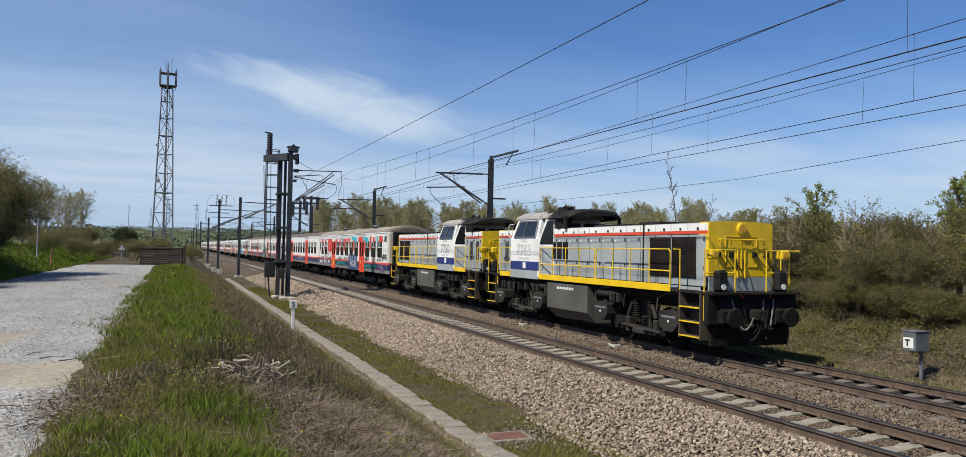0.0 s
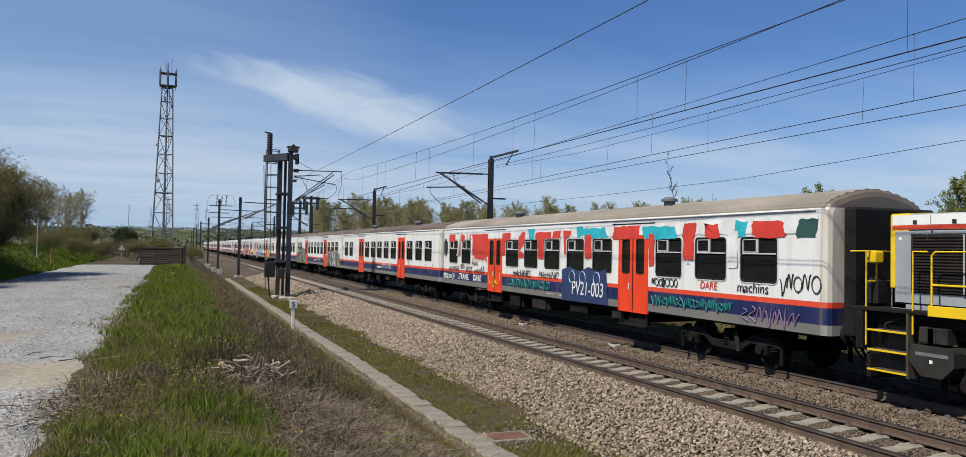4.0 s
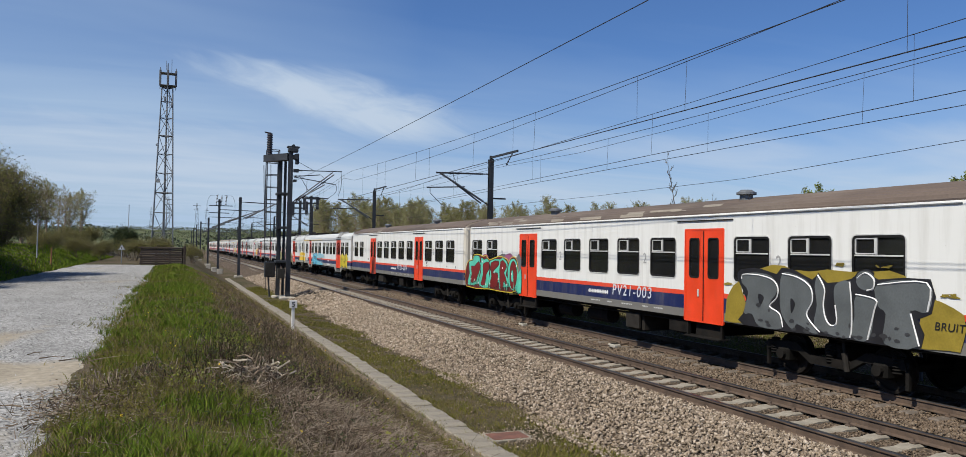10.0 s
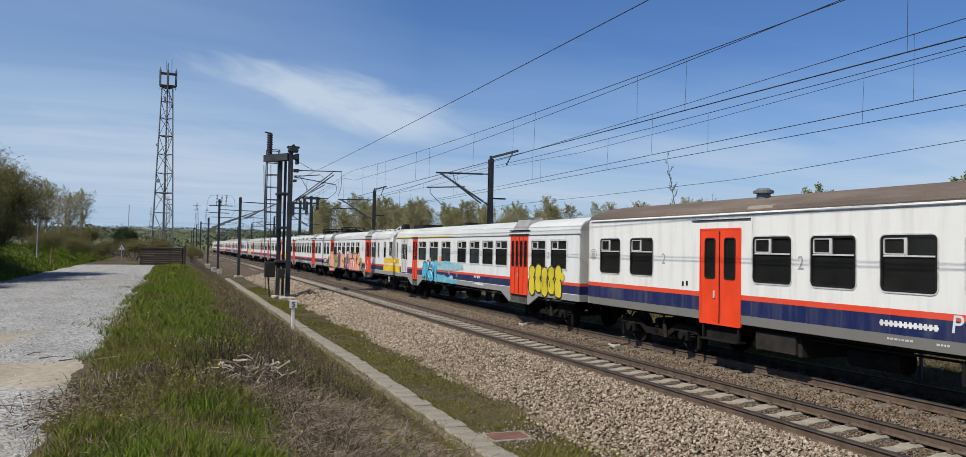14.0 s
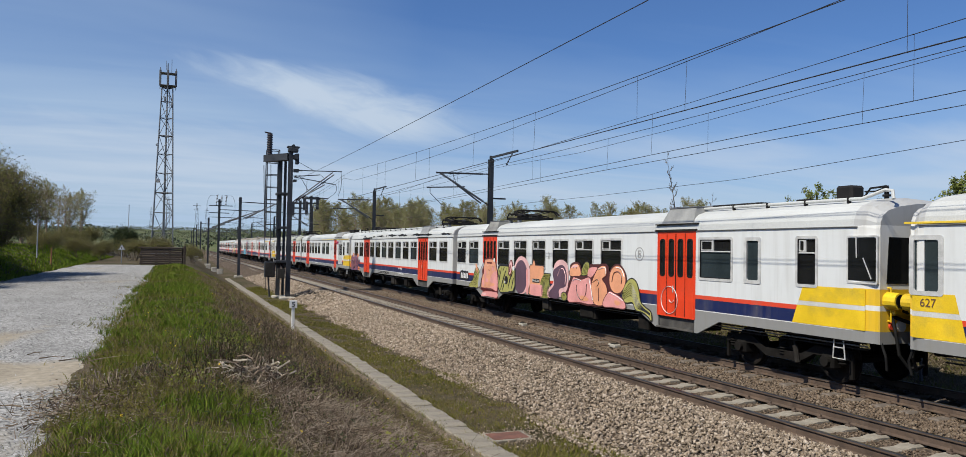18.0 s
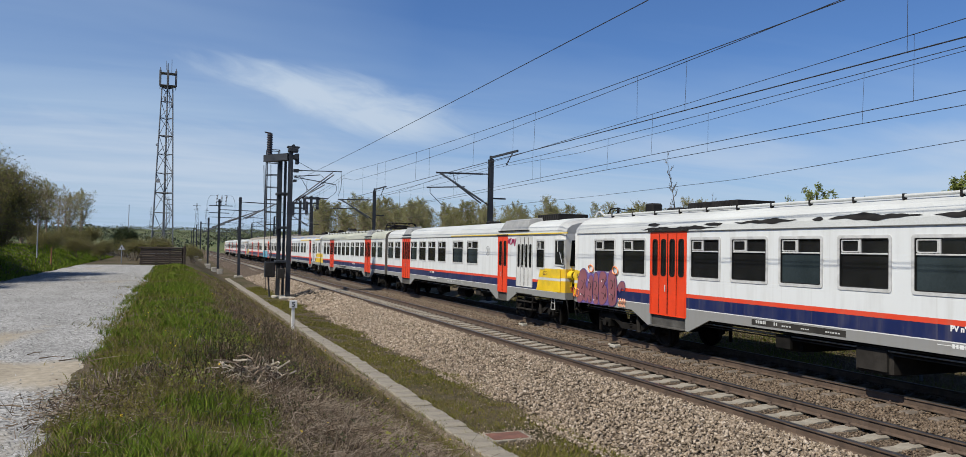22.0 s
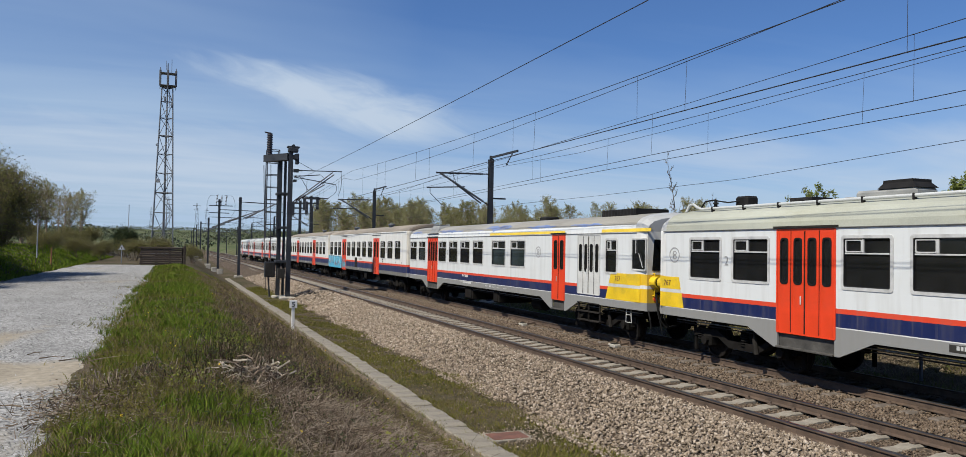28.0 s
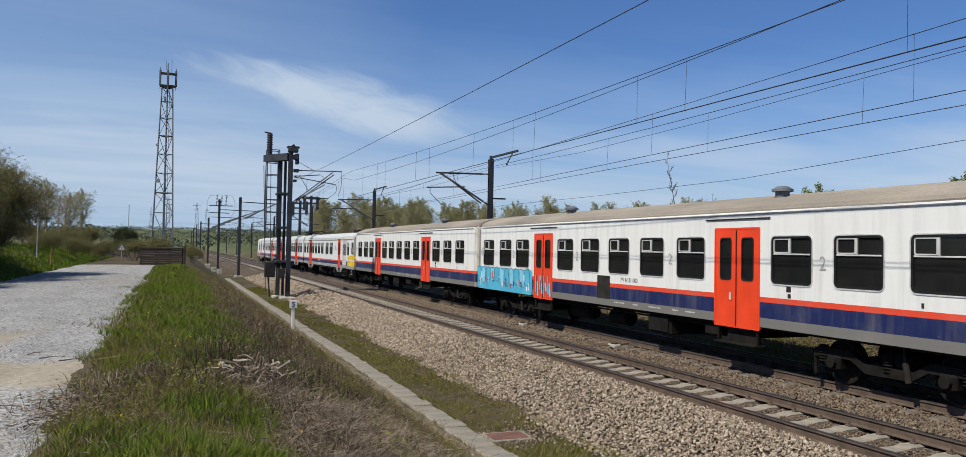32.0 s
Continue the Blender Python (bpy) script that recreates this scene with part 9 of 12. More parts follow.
def graffiti_c(car):
    rng = random.Random(9)
    for pts in ([(5.81, 2.08), (5.42, 2.29), (4.91, 2.42), (4.54, 2.41), (4.31, 2.31), (3.64, 2.3), (3.36, 2.34), (2.76, 2.31), (2.2, 2.35), (1.91, 2.38), (1.57, 2.3), (1.54, 2.0), (4.08, 1.8)],
                [(6.44, 1.02), (6.42, 1.54), (6.18, 1.87), (5.95, 2.01), (5.7, 1.4), (5.71, 1.03)], [(1.2, 1.94), (0.88, 1.88), (0.47, 1.67), (0.43, 1.44), (0.52, 1.05), (1.4, 1.02)]):
        spray(car, ragged(pts, 0.02, len(pts), 0.2), MUSTARD, 0, "mustard cloud behind silver letters")
    for k in range(16):
        y, z = rng.choice(((rng.uniform(0.5, 1.0), 1.95), (rng.uniform(5.9, 6.4), 1.9), (rng.uniform(1.6, 5.2), 2.42)))
        spray(car, slab(y, y + rng.uniform(0.05, 0.22), z, z + rng.uniform(0.02, 0.08), rng.uniform(-0.1, 0.1), k, 0.02, 0.01), MUSTARD, 1)
    spray(car, soft([(5.98, 2.23), (5.73, 2.3), (5.24, 2.31), (4.77, 2.21), (4.62, 2.35), (4.19, 2.3), (3.75, 2.13), (3.58, 2.28), (3.36, 2.08), (2.76, 2.19), (2.62, 2.32), (2.41, 2.39), (2.23, 2.32), (2.15, 2.2), (1.07, 2.25),
                (1.05, 1.65), (1.32, 1.53), (1.25, 1.03), (3.08, 1.01), (5.8, 1.0), (5.82, 1.26), (5.72, 1.61), (5.98, 2.01)], 2), BLACK_P, 2, "large silver graffiti letters with white rims")
    slate = ("dark_silver_fill", (0.105, 0.115, 0.118))
    for pts in ([(5.86, 2.16), (5.37, 2.22), (4.93, 2.16), (4.75, 1.99), (4.76, 1.79), (4.96, 1.56), (4.73, 1.38), (4.59, 1.04), (5.29, 1.02), (5.52, 1.28), (5.79, 1.28), (5.65, 1.77), (5.86, 1.97)],
                [(4.59, 2.23), (4.21, 2.22), (3.85, 2.08), (3.74, 1.89), (3.76, 1.66), (3.91, 1.43), (3.79, 1.22), (3.56, 1.07), (3.74, 1.03), (4.15, 1.18), (4.28, 1.04), (4.58, 1.31), (4.66, 1.71)],
                [(3.6, 2.21), (3.43, 2.04), (3.44, 1.63), (3.35, 1.33), (3.2, 1.24), (3.08, 1.32), (3.16, 1.65), (3.16, 2.04), (2.81, 2.13), (2.75, 1.62), (2.75, 1.06), (3.38, 1.07), (3.69, 1.22), (3.62, 1.61), (3.68, 1.99)],
                [(2.65, 1.86), (2.2, 1.84), (2.22, 1.61), (2.35, 1.06), (2.73, 1.06), (2.68, 1.47)], [(2.15, 2.13), (1.12, 2.19), (1.11, 1.67), (1.47, 1.66), (1.32, 1.05), (2.01, 1.02), (1.98, 1.57), (2.15, 1.71)]):
        spray(car, soft(pts, 3), slate, 4)
    spray(car, blob(2.43, 2.17, 0.22, 0.19, 1, 0.02), slate, 4)
    for pts in ([(5.32, 1.74), (5.14, 1.68), (5.26, 1.48)], [(4.34, 1.7), (4.21, 1.6), (4.32, 1.39)]):
        piece(car, pts, BLACK_P, 5)
    for pts in ([(5.87, 2.06), (5.8, 2.16), (5.28, 2.16), (4.86, 2.07), (4.71, 1.89), (4.76, 1.68), (4.96, 1.49), (4.66, 1.35), (4.56, 1.07)], [(4.59, 2.22), (4.15, 2.16), (3.8, 1.98), (3.74, 1.69), (3.89, 1.42), (3.74, 1.22), (3.53, 1.07)],
                [(3.6, 2.23), (3.42, 1.96), (3.45, 1.63), (3.38, 1.35), (3.24, 1.23), (3.11, 1.31), (3.15, 1.65)], [(2.8, 2.13), (2.75, 1.68), (2.75, 1.21), (2.79, 1.04)], [(2.65, 1.89), (2.2, 1.82), (2.23, 1.61), (2.38, 1.05)],
                [(2.15, 2.1), (1.14, 2.18), (1.13, 1.68)], [(1.46, 1.62), (1.29, 1.06)], [(2.62, 2.2), (2.43, 2.31), (2.24, 2.2), (2.26, 2.02), (2.4, 1.98)]):
        stroke(car, pts, WHITE_P, 6, 0.018)
    for k in range(30):
        spray(car, blob(rng.uniform(1.3, 5.5), 1.03 + abs(rng.gauss(0, 0.2)), rng.uniform(0.03, 0.09), rng.uniform(0.02, 0.05), k, 0.1, 9), ("dark_silver", (0.04, 0.04, 0.043)), 7)
    words("BRUIT", 0.20, paint(*BLACK_P), car, 0.72, 1.38, -HALF - 0.028, "tag", "small black tag", 1, 1.05, 0.15)
    # the red and mint word at the tail
    brick, haze = ("brick_red", (0.19, 0.012, 0.010)), ("magenta_haze", (0.34, 0.10, 0.20))
    for y, z, a, b, c in ((19.3, 2.28, 0.40, 0.22, haze), (18.4, 2.1, 0.28, 0.40, ("dark_fog", (0.16, 0.15, 0.16))), (21.7, 2.28, 0.35, 0.16, haze), (23.8, 1.6, 0.22, 0.4, haze), (19.9, 2.38, 0.35, 0.10, ("dark_fog", (0.16, 0.15, 0.16)))):
        spray(car, blob(y, z, a, b, int(y * 10), 0.14), c, 0)
    ground = soft([(23.98, 1.86), (23.6, 2.13), (23.18, 2.16), (23.07, 2.37), (22.39, 2.39), (21.96, 2.32), (21.66, 2.37), (21.25, 2.19), (20.34, 2.35), (19.73, 2.3), (19.41, 2.23), (19.27, 2.1), (19.14, 2.25), (18.89, 2.35),
                   (18.61, 2.31), (18.44, 2.1), (18.4, 1.73), (18.5, 1.1), (19.61, 0.98), (21.28, 1.01), (23.95, 1.0)], 2)
    spray(car, grown(ground, 0.035), LEMON, 1)
    spray(car, ground, MAROON, 2, "dark red graffiti ground")
    for pts in ([(23.63, 2.08), (23.15, 2.13), (23.04, 2.33), (22.43, 2.34), (22.35, 2.12), (22.17, 1.94), (22.49, 1.35), (22.67, 1.13), (23.75, 1.06), (23.53, 1.57)], [(22.19, 2.26), (21.87, 2.19), (21.58, 2.25), (21.25, 2.1), (21.27, 1.72), (21.39, 1.05), (22.24, 1.07), (22.47, 1.29), (22.19, 1.66)],
                [(21.17, 2.16), (20.22, 2.25), (20.13, 2.06), (20.22, 1.79), (20.23, 1.33), (21.21, 1.04), (21.27, 1.39), (21.07, 1.9)], [(20.11, 2.25), (19.56, 2.21), (19.37, 2.05), (19.44, 1.8), (19.54, 1.64), (19.27, 1.47), (19.16, 1.19), (19.85, 1.15), (20.15, 1.08)],
                [(18.56, 1.26), (18.38, 1.69), (18.19, 1.86), (18.08, 1.85), (18.08, 1.0), (18.56, 1.09)]):
        piece(car, pts, MINT, 4, 0.022, BLACK_P, "red and mint green graffiti letter", 2)
    for pts in ([(23.35, 1.89), (22.97, 1.88), (22.5, 2.1), (22.24, 1.92), (22.36, 1.73), (22.79, 1.26), (23.35, 1.19), (23.26, 1.53)], [(21.94, 2.01), (21.32, 2.1), (21.27, 1.83), (21.59, 1.59), (21.72, 1.18), (22.17, 1.14), (21.94, 1.56)],
                [(21.06, 2.08), (20.29, 2.17), (20.29, 1.99), (20.73, 1.81), (20.85, 1.64), (20.35, 1.68), (20.41, 1.15), (21.2, 1.1), (20.99, 1.53)], [(20.08, 2.15), (19.61, 2.12), (19.47, 1.94), (19.72, 1.73), (19.54, 1.54), (19.4, 1.22), (19.72, 1.38), (19.83, 1.12), (20.1, 1.13)]):
        piece(car, pts, brick, 7, 0.022, BLACK_P, "", 2)
    piece(car, blob(18.86, 1.70, 0.46, 0.62, 4, 0.03, 16), MINT, 4, 0.02, BLACK_P)
    piece(car, blob(18.81, 1.66, 0.34, 0.52, 5, 0.03, 16), brick, 7, 0.02, BLACK_P)
    piece(car, blob(18.88, 1.62, 0.10, 0.22, 6, 0.05, 12), MINT, 9, 0.02, BLACK_P)
    for k in range(34):
        y = 18.15 + 5.6 * rng.random()
        spray(car, slab(y, y + 0.022, 1.03, 1.15 + 0.45 * rng.random(), 0.03, k, 0.008, 0.0), (MINT, BLACK_P, brick)[k % 3], 10)
    for k in range(12):
        spray(car, blob(18.5 + 0.44 * k, 1.15 + rng.random() * 1.05, 0.045, 0.045, k, 0.02, 8), WHITE_P, 11)


def fleet_number(car, y=10.55):
    words("PV21-003", 0.44, paint("chalk", (0.58, 0.62, 0.68)), car, y, 1.36, -HALF - 0.004, "painted_number", "white hand-painted number", 1, 1.22, 0.12, bold=0.002)
    s = Shape().box(-HALF - 0.005, -HALF - 0.003, y + 1.25, y + 2.45, 1.38, 1.425)
    for k in range(12):
        s.box(-HALF - 0.006, -HALF - 0.003, y + 1.27 + 0.1 * k, y + 1.33 + 0.1 * k, 1.35, 1.46)
    part("struck_number", s, paint(*WHITE_P), car, "struck-out white number")


def graffiti_e(car):
    for k in range(5):
        letter(car, slab(1.45 + 0.52 * k, 1.92 + 0.52 * k, 1.02 + 0.1 * (k % 2), 1.66, 0.05, k, 0.2), LEMON, 2, 0.05, "yellow bubble letters")
        letter(car, slab(1.5 + 0.52 * k, 1.95 + 0.52 * k, 1.60, 2.12 - 0.05 * (k % 3), -0.03, 9 + k, 0.2), LEMON, 2, 0.05)
    spray(car, blob(1.4, 1.75, 0.13, 0.16, 3), LEMON, 2)
    words("III", 0.3, paint(*BLACK_P), car, 2.6, 1.35, -HALF - 0.03, "graffiti", "", 1, 2.2)
    rng = random.Random(2)
    wash = (("washed_blue", (0.16, 0.42, 0.52)), ("worn_blue", (0.30, 0.50, 0.58)), SKY_P)
    spray(car, ragged([(15.2, 1.60), (15.1, 2.02), (14.2, 2.0), (13.2, 1.97), (12.0, 1.99), (11.2, 1.90), (11.0, 1.72), (12.4, 1.60), (14.0, 1.585)], 0.02, 3), wash[1], 0, "washed turquoise graffiti ground")
    spray(car, ragged([(15.2, 1.37), (15.2, 1.0), (14.0, 0.99), (12.9, 1.0), (11.6, 1.02), (11.9, 1.18), (13.0, 1.24), (13.9, 1.36)], 0.02, 4), wash[0], 0)
    for k in range(40):
        y, z = rng.uniform(11.8, 15.1), rng.choice((rng.uniform(1.02, 1.35), rng.uniform(1.84, 1.98), rng.uniform(1.3, 1.6)))
        spray(car, blob(y, z, rng.uniform(0.05, 0.28) if z > 1.7 or z < 1.35 else 0.07, rng.uniform(0.03, 0.09), k, 0.14, 14), wash[k % 3], 1)
    for pts in ([(17.09, 1.81), (16.9, 1.91), (16.64, 1.85), (16.55, 1.61), (16.51, 1.28), (16.52, 1.01), (16.74, 0.99), (16.78, 1.26), (16.97, 1.55)], [(16.51, 1.88), (16.31, 2.0), (16.09, 1.97), (16.13, 1.69), (16.34, 1.46), (16.51, 1.39)],
                [(16.38, 1.38), (16.03, 1.53), (15.69, 1.49), (15.44, 1.28), (15.43, 1.07), (15.63, 0.99), (15.96, 0.99), (16.27, 1.2)], [(15.9, 1.86), (15.63, 2.0), (15.38, 1.98), (15.27, 1.75), (15.42, 1.43), (15.6, 1.47), (15.51, 1.66), (15.63, 1.78), (15.76, 1.71), (15.9, 1.73)],
                [(15.22, 1.95), (15.01, 2.05), (14.85, 1.98), (14.85, 1.63), (14.87, 1.28), (14.76, 1.0), (15.12, 0.99), (15.25, 1.09), (15.19, 1.51)]):
        piece(car, pts, SKY_P, 4, 0.055, BLACK_P, "turquoise bubble letters with black outlines")
    piece(car, blob(17.03, 1.41, 0.24, 0.30, 3, 0.03, 14), SKY_P, 4, 0.05, BLACK_P)
    for pts in ([(16.98, 1.72), (16.85, 1.82), (16.68, 1.74)], [(16.35, 1.9), (16.2, 1.92), (16.16, 1.8)], [(15.95, 1.44), (15.7, 1.42), (15.52, 1.28)], [(15.6, 1.92), (15.42, 1.9), (15.34, 1.76)], [(15.06, 1.96), (14.92, 1.94), (14.9, 1.6)]):
        stroke(car, pts, ("pale_turquoise", (0.30, 0.66, 0.80)), 6, 0.018)
    for pts in ([(16.6, 1.2), (16.58, 1.05)], [(15.8, 1.1), (15.55, 1.12)], [(15.1, 1.3), (15.05, 1.1)]):
        stroke(car, pts, ("deep_turquoise", (0.03, 0.30, 0.42)), 6, 0.03)
    piece(car, [(14.58, 2.15), (14.4, 2.31), (14.15, 2.14), (14.34, 1.87)], CORAL, 3, 0, None, "", 2)
    for y, z in ((16.9, 1.62), (16.4, 1.85), (15.7, 1.9), (15.1, 1.9), (16.1, 1.2)):
        spray(car, blob(y, z, 0.09, 0.03, 2, 0.05, 10, 0.5), WHITE_P, 9)
    # bare dark patches low on the roof
    for y0, y1 in ((14.2, 15.3), (15.6, 15.9), (12.1, 12.8), (12.95, 13.1), (10.5, 10.7), (9.2, 9.35), (8.5, 8.9)):
        flat = [p for p in blob((y0 + y1) / 2, 0.45, (y1 - y0) / 2, 0.28, int(y0 * 10), 0.14, 18)]
        s = Shape().loft([[(-1.374 - o + 0.10 * v, y, 3.345 + 0.2 * v) for y, v in flat] for o in (0.004, 0.010)])
        part("bare_patch", s, M["soot"], car, "black patch where the roof paint is gone")
    spray(car, [(16.2, 1.95), (15.95, 2.2), (15.75, 1.95)], CORAL, 1)


def waves(car, y, z, w, h, seed, lean=0.0):
    """A lock of wavy stripes."""
    def mid(t):
        return y + lean * (t - 0.5) * 2 + 0.16 * w * math.sin(5.0 * t + seed)

    def half(t):
        return w / 2 * (0.55 + 0.45 * math.sin(math.pi * (0.15 + 0.8 * t)))

    n = 14
    edge = [(mid(i / n) + half(i / n), z - h / 2 + h * i / n) for i in range(n + 1)] + [(mid(i / n) - half(i / n), z - h / 2 + h * i / n) for i in range(n, -1, -1)]
    letter(car, edge, OLIVE_P, 2, 0.04, "khaki striped waves")
    x = -HALF - 0.0235
    for k in range(7):
        f = -0.78 + 0.26 * k
        part("graffiti", Shape().path([(x, mid(i / n) + half(i / n) * f, z - h * 0.47 + h * 0.94 * i / n) for i in range(n + 1)], 0.009, 4), paint(*BLACK_P), car)


def graffiti_f(car):
    khaki = ("pale_khaki", (0.42, 0.40, 0.12))
    piece(car, [(21.88, 1.0), (21.65, 1.19), (21.41, 1.31), (21.26, 1.58), (21.12, 1.79), (20.94, 1.85), (20.71, 1.72), (20.64, 1.5), (20.75, 1.23), (20.84, 0.99), (21.21, 0.99), (21.55, 0.97)], khaki, 2, 0.035, BLACK_P, "khaki striped waves")
    for k in range(7):
        d = k / 6
        stroke(car, [(21.80 - 0.75 * d, 1.02), (21.50 - 0.55 * d, 1.20 - 0.06 * d), (21.30 - 0.42 * d, 1.42 - 0.10 * d), (21.18 - 0.40 * d, 1.66 - 0.10 * d), (20.98 - 0.26 * d, 1.80 - 0.16 * d)], BLACK_P, 3, 0.009)
    piece(car, [(21.1, 2.0), (20.99, 2.0), (20.8, 1.68), (20.89, 1.61), (21.05, 1.76)], CORAL, 4)
    piece(car, [(20.59, 1.69), (20.23, 2.03), (20.02, 2.16), (20.13, 1.84), (20.41, 1.39), (20.57, 1.06), (20.79, 1.02), (20.71, 1.43)], ("pale_grey", (0.42, 0.42, 0.44)), 2, 0.025, MAROON, n=2)
    spray(car, soft([(20.46, 0.99), (20.27, 1.65), (20.12, 2.09), (19.95, 2.27), (18.95, 2.27), (18.74, 1.92), (18.62, 1.65), (18.59, 0.67), (19.17, 0.65), (19.64, 0.73), (20.41, 0.93)], 2), MAROON, 3)
    spray(car, soft([(20.39, 1.04), (20.21, 1.62), (20.04, 2.07), (19.91, 2.21), (19.03, 2.21), (18.83, 1.95), (18.67, 1.7), (18.63, 0.98), (19.18, 1.02), (19.8, 1.04)], 2), ("peach", (0.78, 0.36, 0.22)), 4, "long pink and mauve graffiti piece")
    piece(car, [(19.37, 1.47), (18.96, 1.74), (18.67, 1.67), (18.64, 0.99), (19.18, 1.02), (19.41, 1.08)], PINK, 5)
    for k, (y, z, ry, rz) in enumerate(((19.95, 1.62, 0.13, 0.17), (19.80, 1.34, 0.16, 0.12), (20.16, 1.22, 0.13, 0.13), (19.12, 1.86, 0.10, 0.12))):
        spray(car, blob(y, z, ry, rz, k, 0.10), PINK, 5)
    spray(car, blob(20.20, 1.72, 0.10, 0.16, 3, 0.04), MAROON, 5)
    spray(car, [(19.77, 2.11), (19.22, 2.11), (19.21, 2.05), (19.76, 2.05)], MAROON, 6)
    for y in (19.96, 19.63, 19.17):
        stroke(car, [(y + 0.08, 1.985), (y, 1.94), (y - 0.08, 1.985)], ("pale_peach", (0.85, 0.55, 0.40)), 6, 0.010)
    stroke(car, [(19.60, 1.80), (19.54, 1.76), (19.48, 1.78)], MAROON, 6, 0.012)
    spray(car, soft([(20.35, 0.66), (20.2, 0.83), (19.64, 0.89), (18.66, 0.90), (18.63, 0.69), (19.25, 0.68), (19.8, 0.68)], 2), PINK, 5)
    spray(car, blob(20.05, 0.76, 0.2, 0.06, 4, 0.1), ROSE, 6)
    stroke(car, [(20.39, 1.01), (19.89, 0.99), (19.18, 0.97), (19.14, 0.92), (18.66, 0.92)], MAROON, 6, 0.022)
    spray(car, blob(18.99, 2.21, 0.085, 0.085, 1, 0.02), WHITE_P, 7)
    spray(car, [(18.6, 1.93), (18.42, 2.08), (17.6, 2.07), (17.06, 2.06), (16.85, 1.9), (16.84, 1.22), (17.0, 0.98), (17.6, 0.91), (18.31, 0.88), (18.57, 1.08)], BLACK_P, 4)
    spray(car, [(18.54, 1.83), (18.35, 1.97), (17.66, 1.98), (16.96, 1.86), (16.93, 1.26), (17.11, 1.05), (17.69, 0.98), (18.28, 0.94), (18.52, 1.12)], khaki, 5, "khaki block with black zebra stripes")
    for a, b, c, w in (((18.49, 1.21), (18.39, 1.55), (18.2, 1.94), 0.05), ((18.31, 1.0), (18.05, 1.41), (17.7, 1.93), 0.06), ((18.17, 0.97), (17.98, 1.2), (17.9, 1.43), 0.05), ((18.05, 1.8), (17.99, 1.88), (17.91, 1.95), 0.03),
                       ((17.54, 1.08), (17.36, 1.48), (17.06, 1.81), 0.06), ((17.23, 1.1), (17.09, 1.4), (16.96, 1.62), 0.05), ((18.52, 1.50), (18.46, 1.69), (18.37, 1.84), 0.04), ((17.6, 1.61), (17.51, 1.73), (17.45, 1.86), 0.04)):
        piece(car, [a, (b[0] + w, b[1] + 0.02), c, (b[0] - 0.3 * w, b[1] - 0.03)], BLACK_P, 6)
    spray(car, blob(17.74, 1.44, 0.17, 0.17, 4, 0.03), BLACK_P, 7)
    spray(car, blob(17.86, 1.36, 0.045, 0.05, 4, 0.03, 12), WHITE_P, 8)
    piece(car, blob(17.34, 1.94, 0.13, 0.27, 2, 0.03, 18, 0.3), ROSE, 8, 0.06, MAROON, n=1)
    spray(car, blob(17.38, 1.90, 0.055, 0.16, 3, 0.03, 14, 0.3), MAROON, 9)
    spray(car, blob(17.05, 1.93, 0.105, 0.10, 3, 0.02, 16), WHITE_P, 9)
    spray(car, blob(16.3, 1.68, 0.76, 0.74, 3, 0.03), ROSE, 2)
    spray(car, blob(16.38, 1.62, 0.62, 0.62, 5, 0.04), MAUVE, 3)
    spray(car, slab(15.68, 15.85, 1.0, 1.95, 0.05, 2), PINK, 3)
    letter(car, slab(14.45, 15.6, 1.0, 2.08, 0.0, 8, 0.08), CORAL, 2, 0.05)
    spray(car, slab(14.5, 15.55, 1.0, 1.4, 0.0, 9, 0.08), PINK, 3)
    spray(car, [(15.4, 2.05), (15.25, 2.3), (15.1, 2.05)], CORAL, 2)
    spray(car, slab(14.75, 15.35, 1.46, 1.60, 0, 3, 0.02, 0.0), BLACK_P, 4)
    words("PV n 26-002", 0.12, paint(*WHITE_P), car, 15.05, 1.49, -HALF - 0.03, "painted_number", "small white number")
    waves(car, 14.3, 1.38, 0.75, 0.85, 4, -0.2)
    piece(car, [(13.67, 1.99), (13.48, 2.25), (13.06, 2.33), (12.67, 2.18), (12.58, 1.79), (12.66, 1.36), (13.13, 1.07), (14.01, 0.99), (14.11, 1.24), (13.69, 1.53)], ROSE, 2)
    piece(car, [(13.72, 1.91), (13.05, 2.16), (12.72, 1.91), (12.74, 1.47), (13.23, 1.31), (13.27, 1.02), (13.95, 1.0), (13.99, 1.18), (13.6, 1.48)], MAUVE, 3)
    stroke(car, [(13.36, 1.78), (13.2, 1.98), (12.95, 2.02), (12.78, 1.8), (12.8, 1.5)], ROSE, 5, 0.016)
    shade = ("dark_wine", (0.09, 0.025, 0.025))
    piece(car, [(12.66, 1.02), (12.40, 1.85), (12.48, 2.15), (12.2, 2.27), (11.85, 2.24), (11.6, 2.0), (11.3, 2.2), (10.7, 2.24), (10.12, 2.24), (9.98, 1.9), (10.0, 1.0)], shade, 1)
    piece(car, [(12.47, 1.83), (12.43, 2.07), (12.17, 2.2), (11.88, 2.18), (11.74, 1.87), (12.1, 1.82)], CORAL, 4, 0.035, shade)
    piece(car, [(12.38, 2.08), (12.17, 2.19), (11.92, 2.15), (12.1, 2.10)], ROSE, 5)
    for y in (12.2, 12.02):
        spray(car, blob(y, 2.08, 0.018, 0.03, 1, 0, 8), BLACK_P, 6)
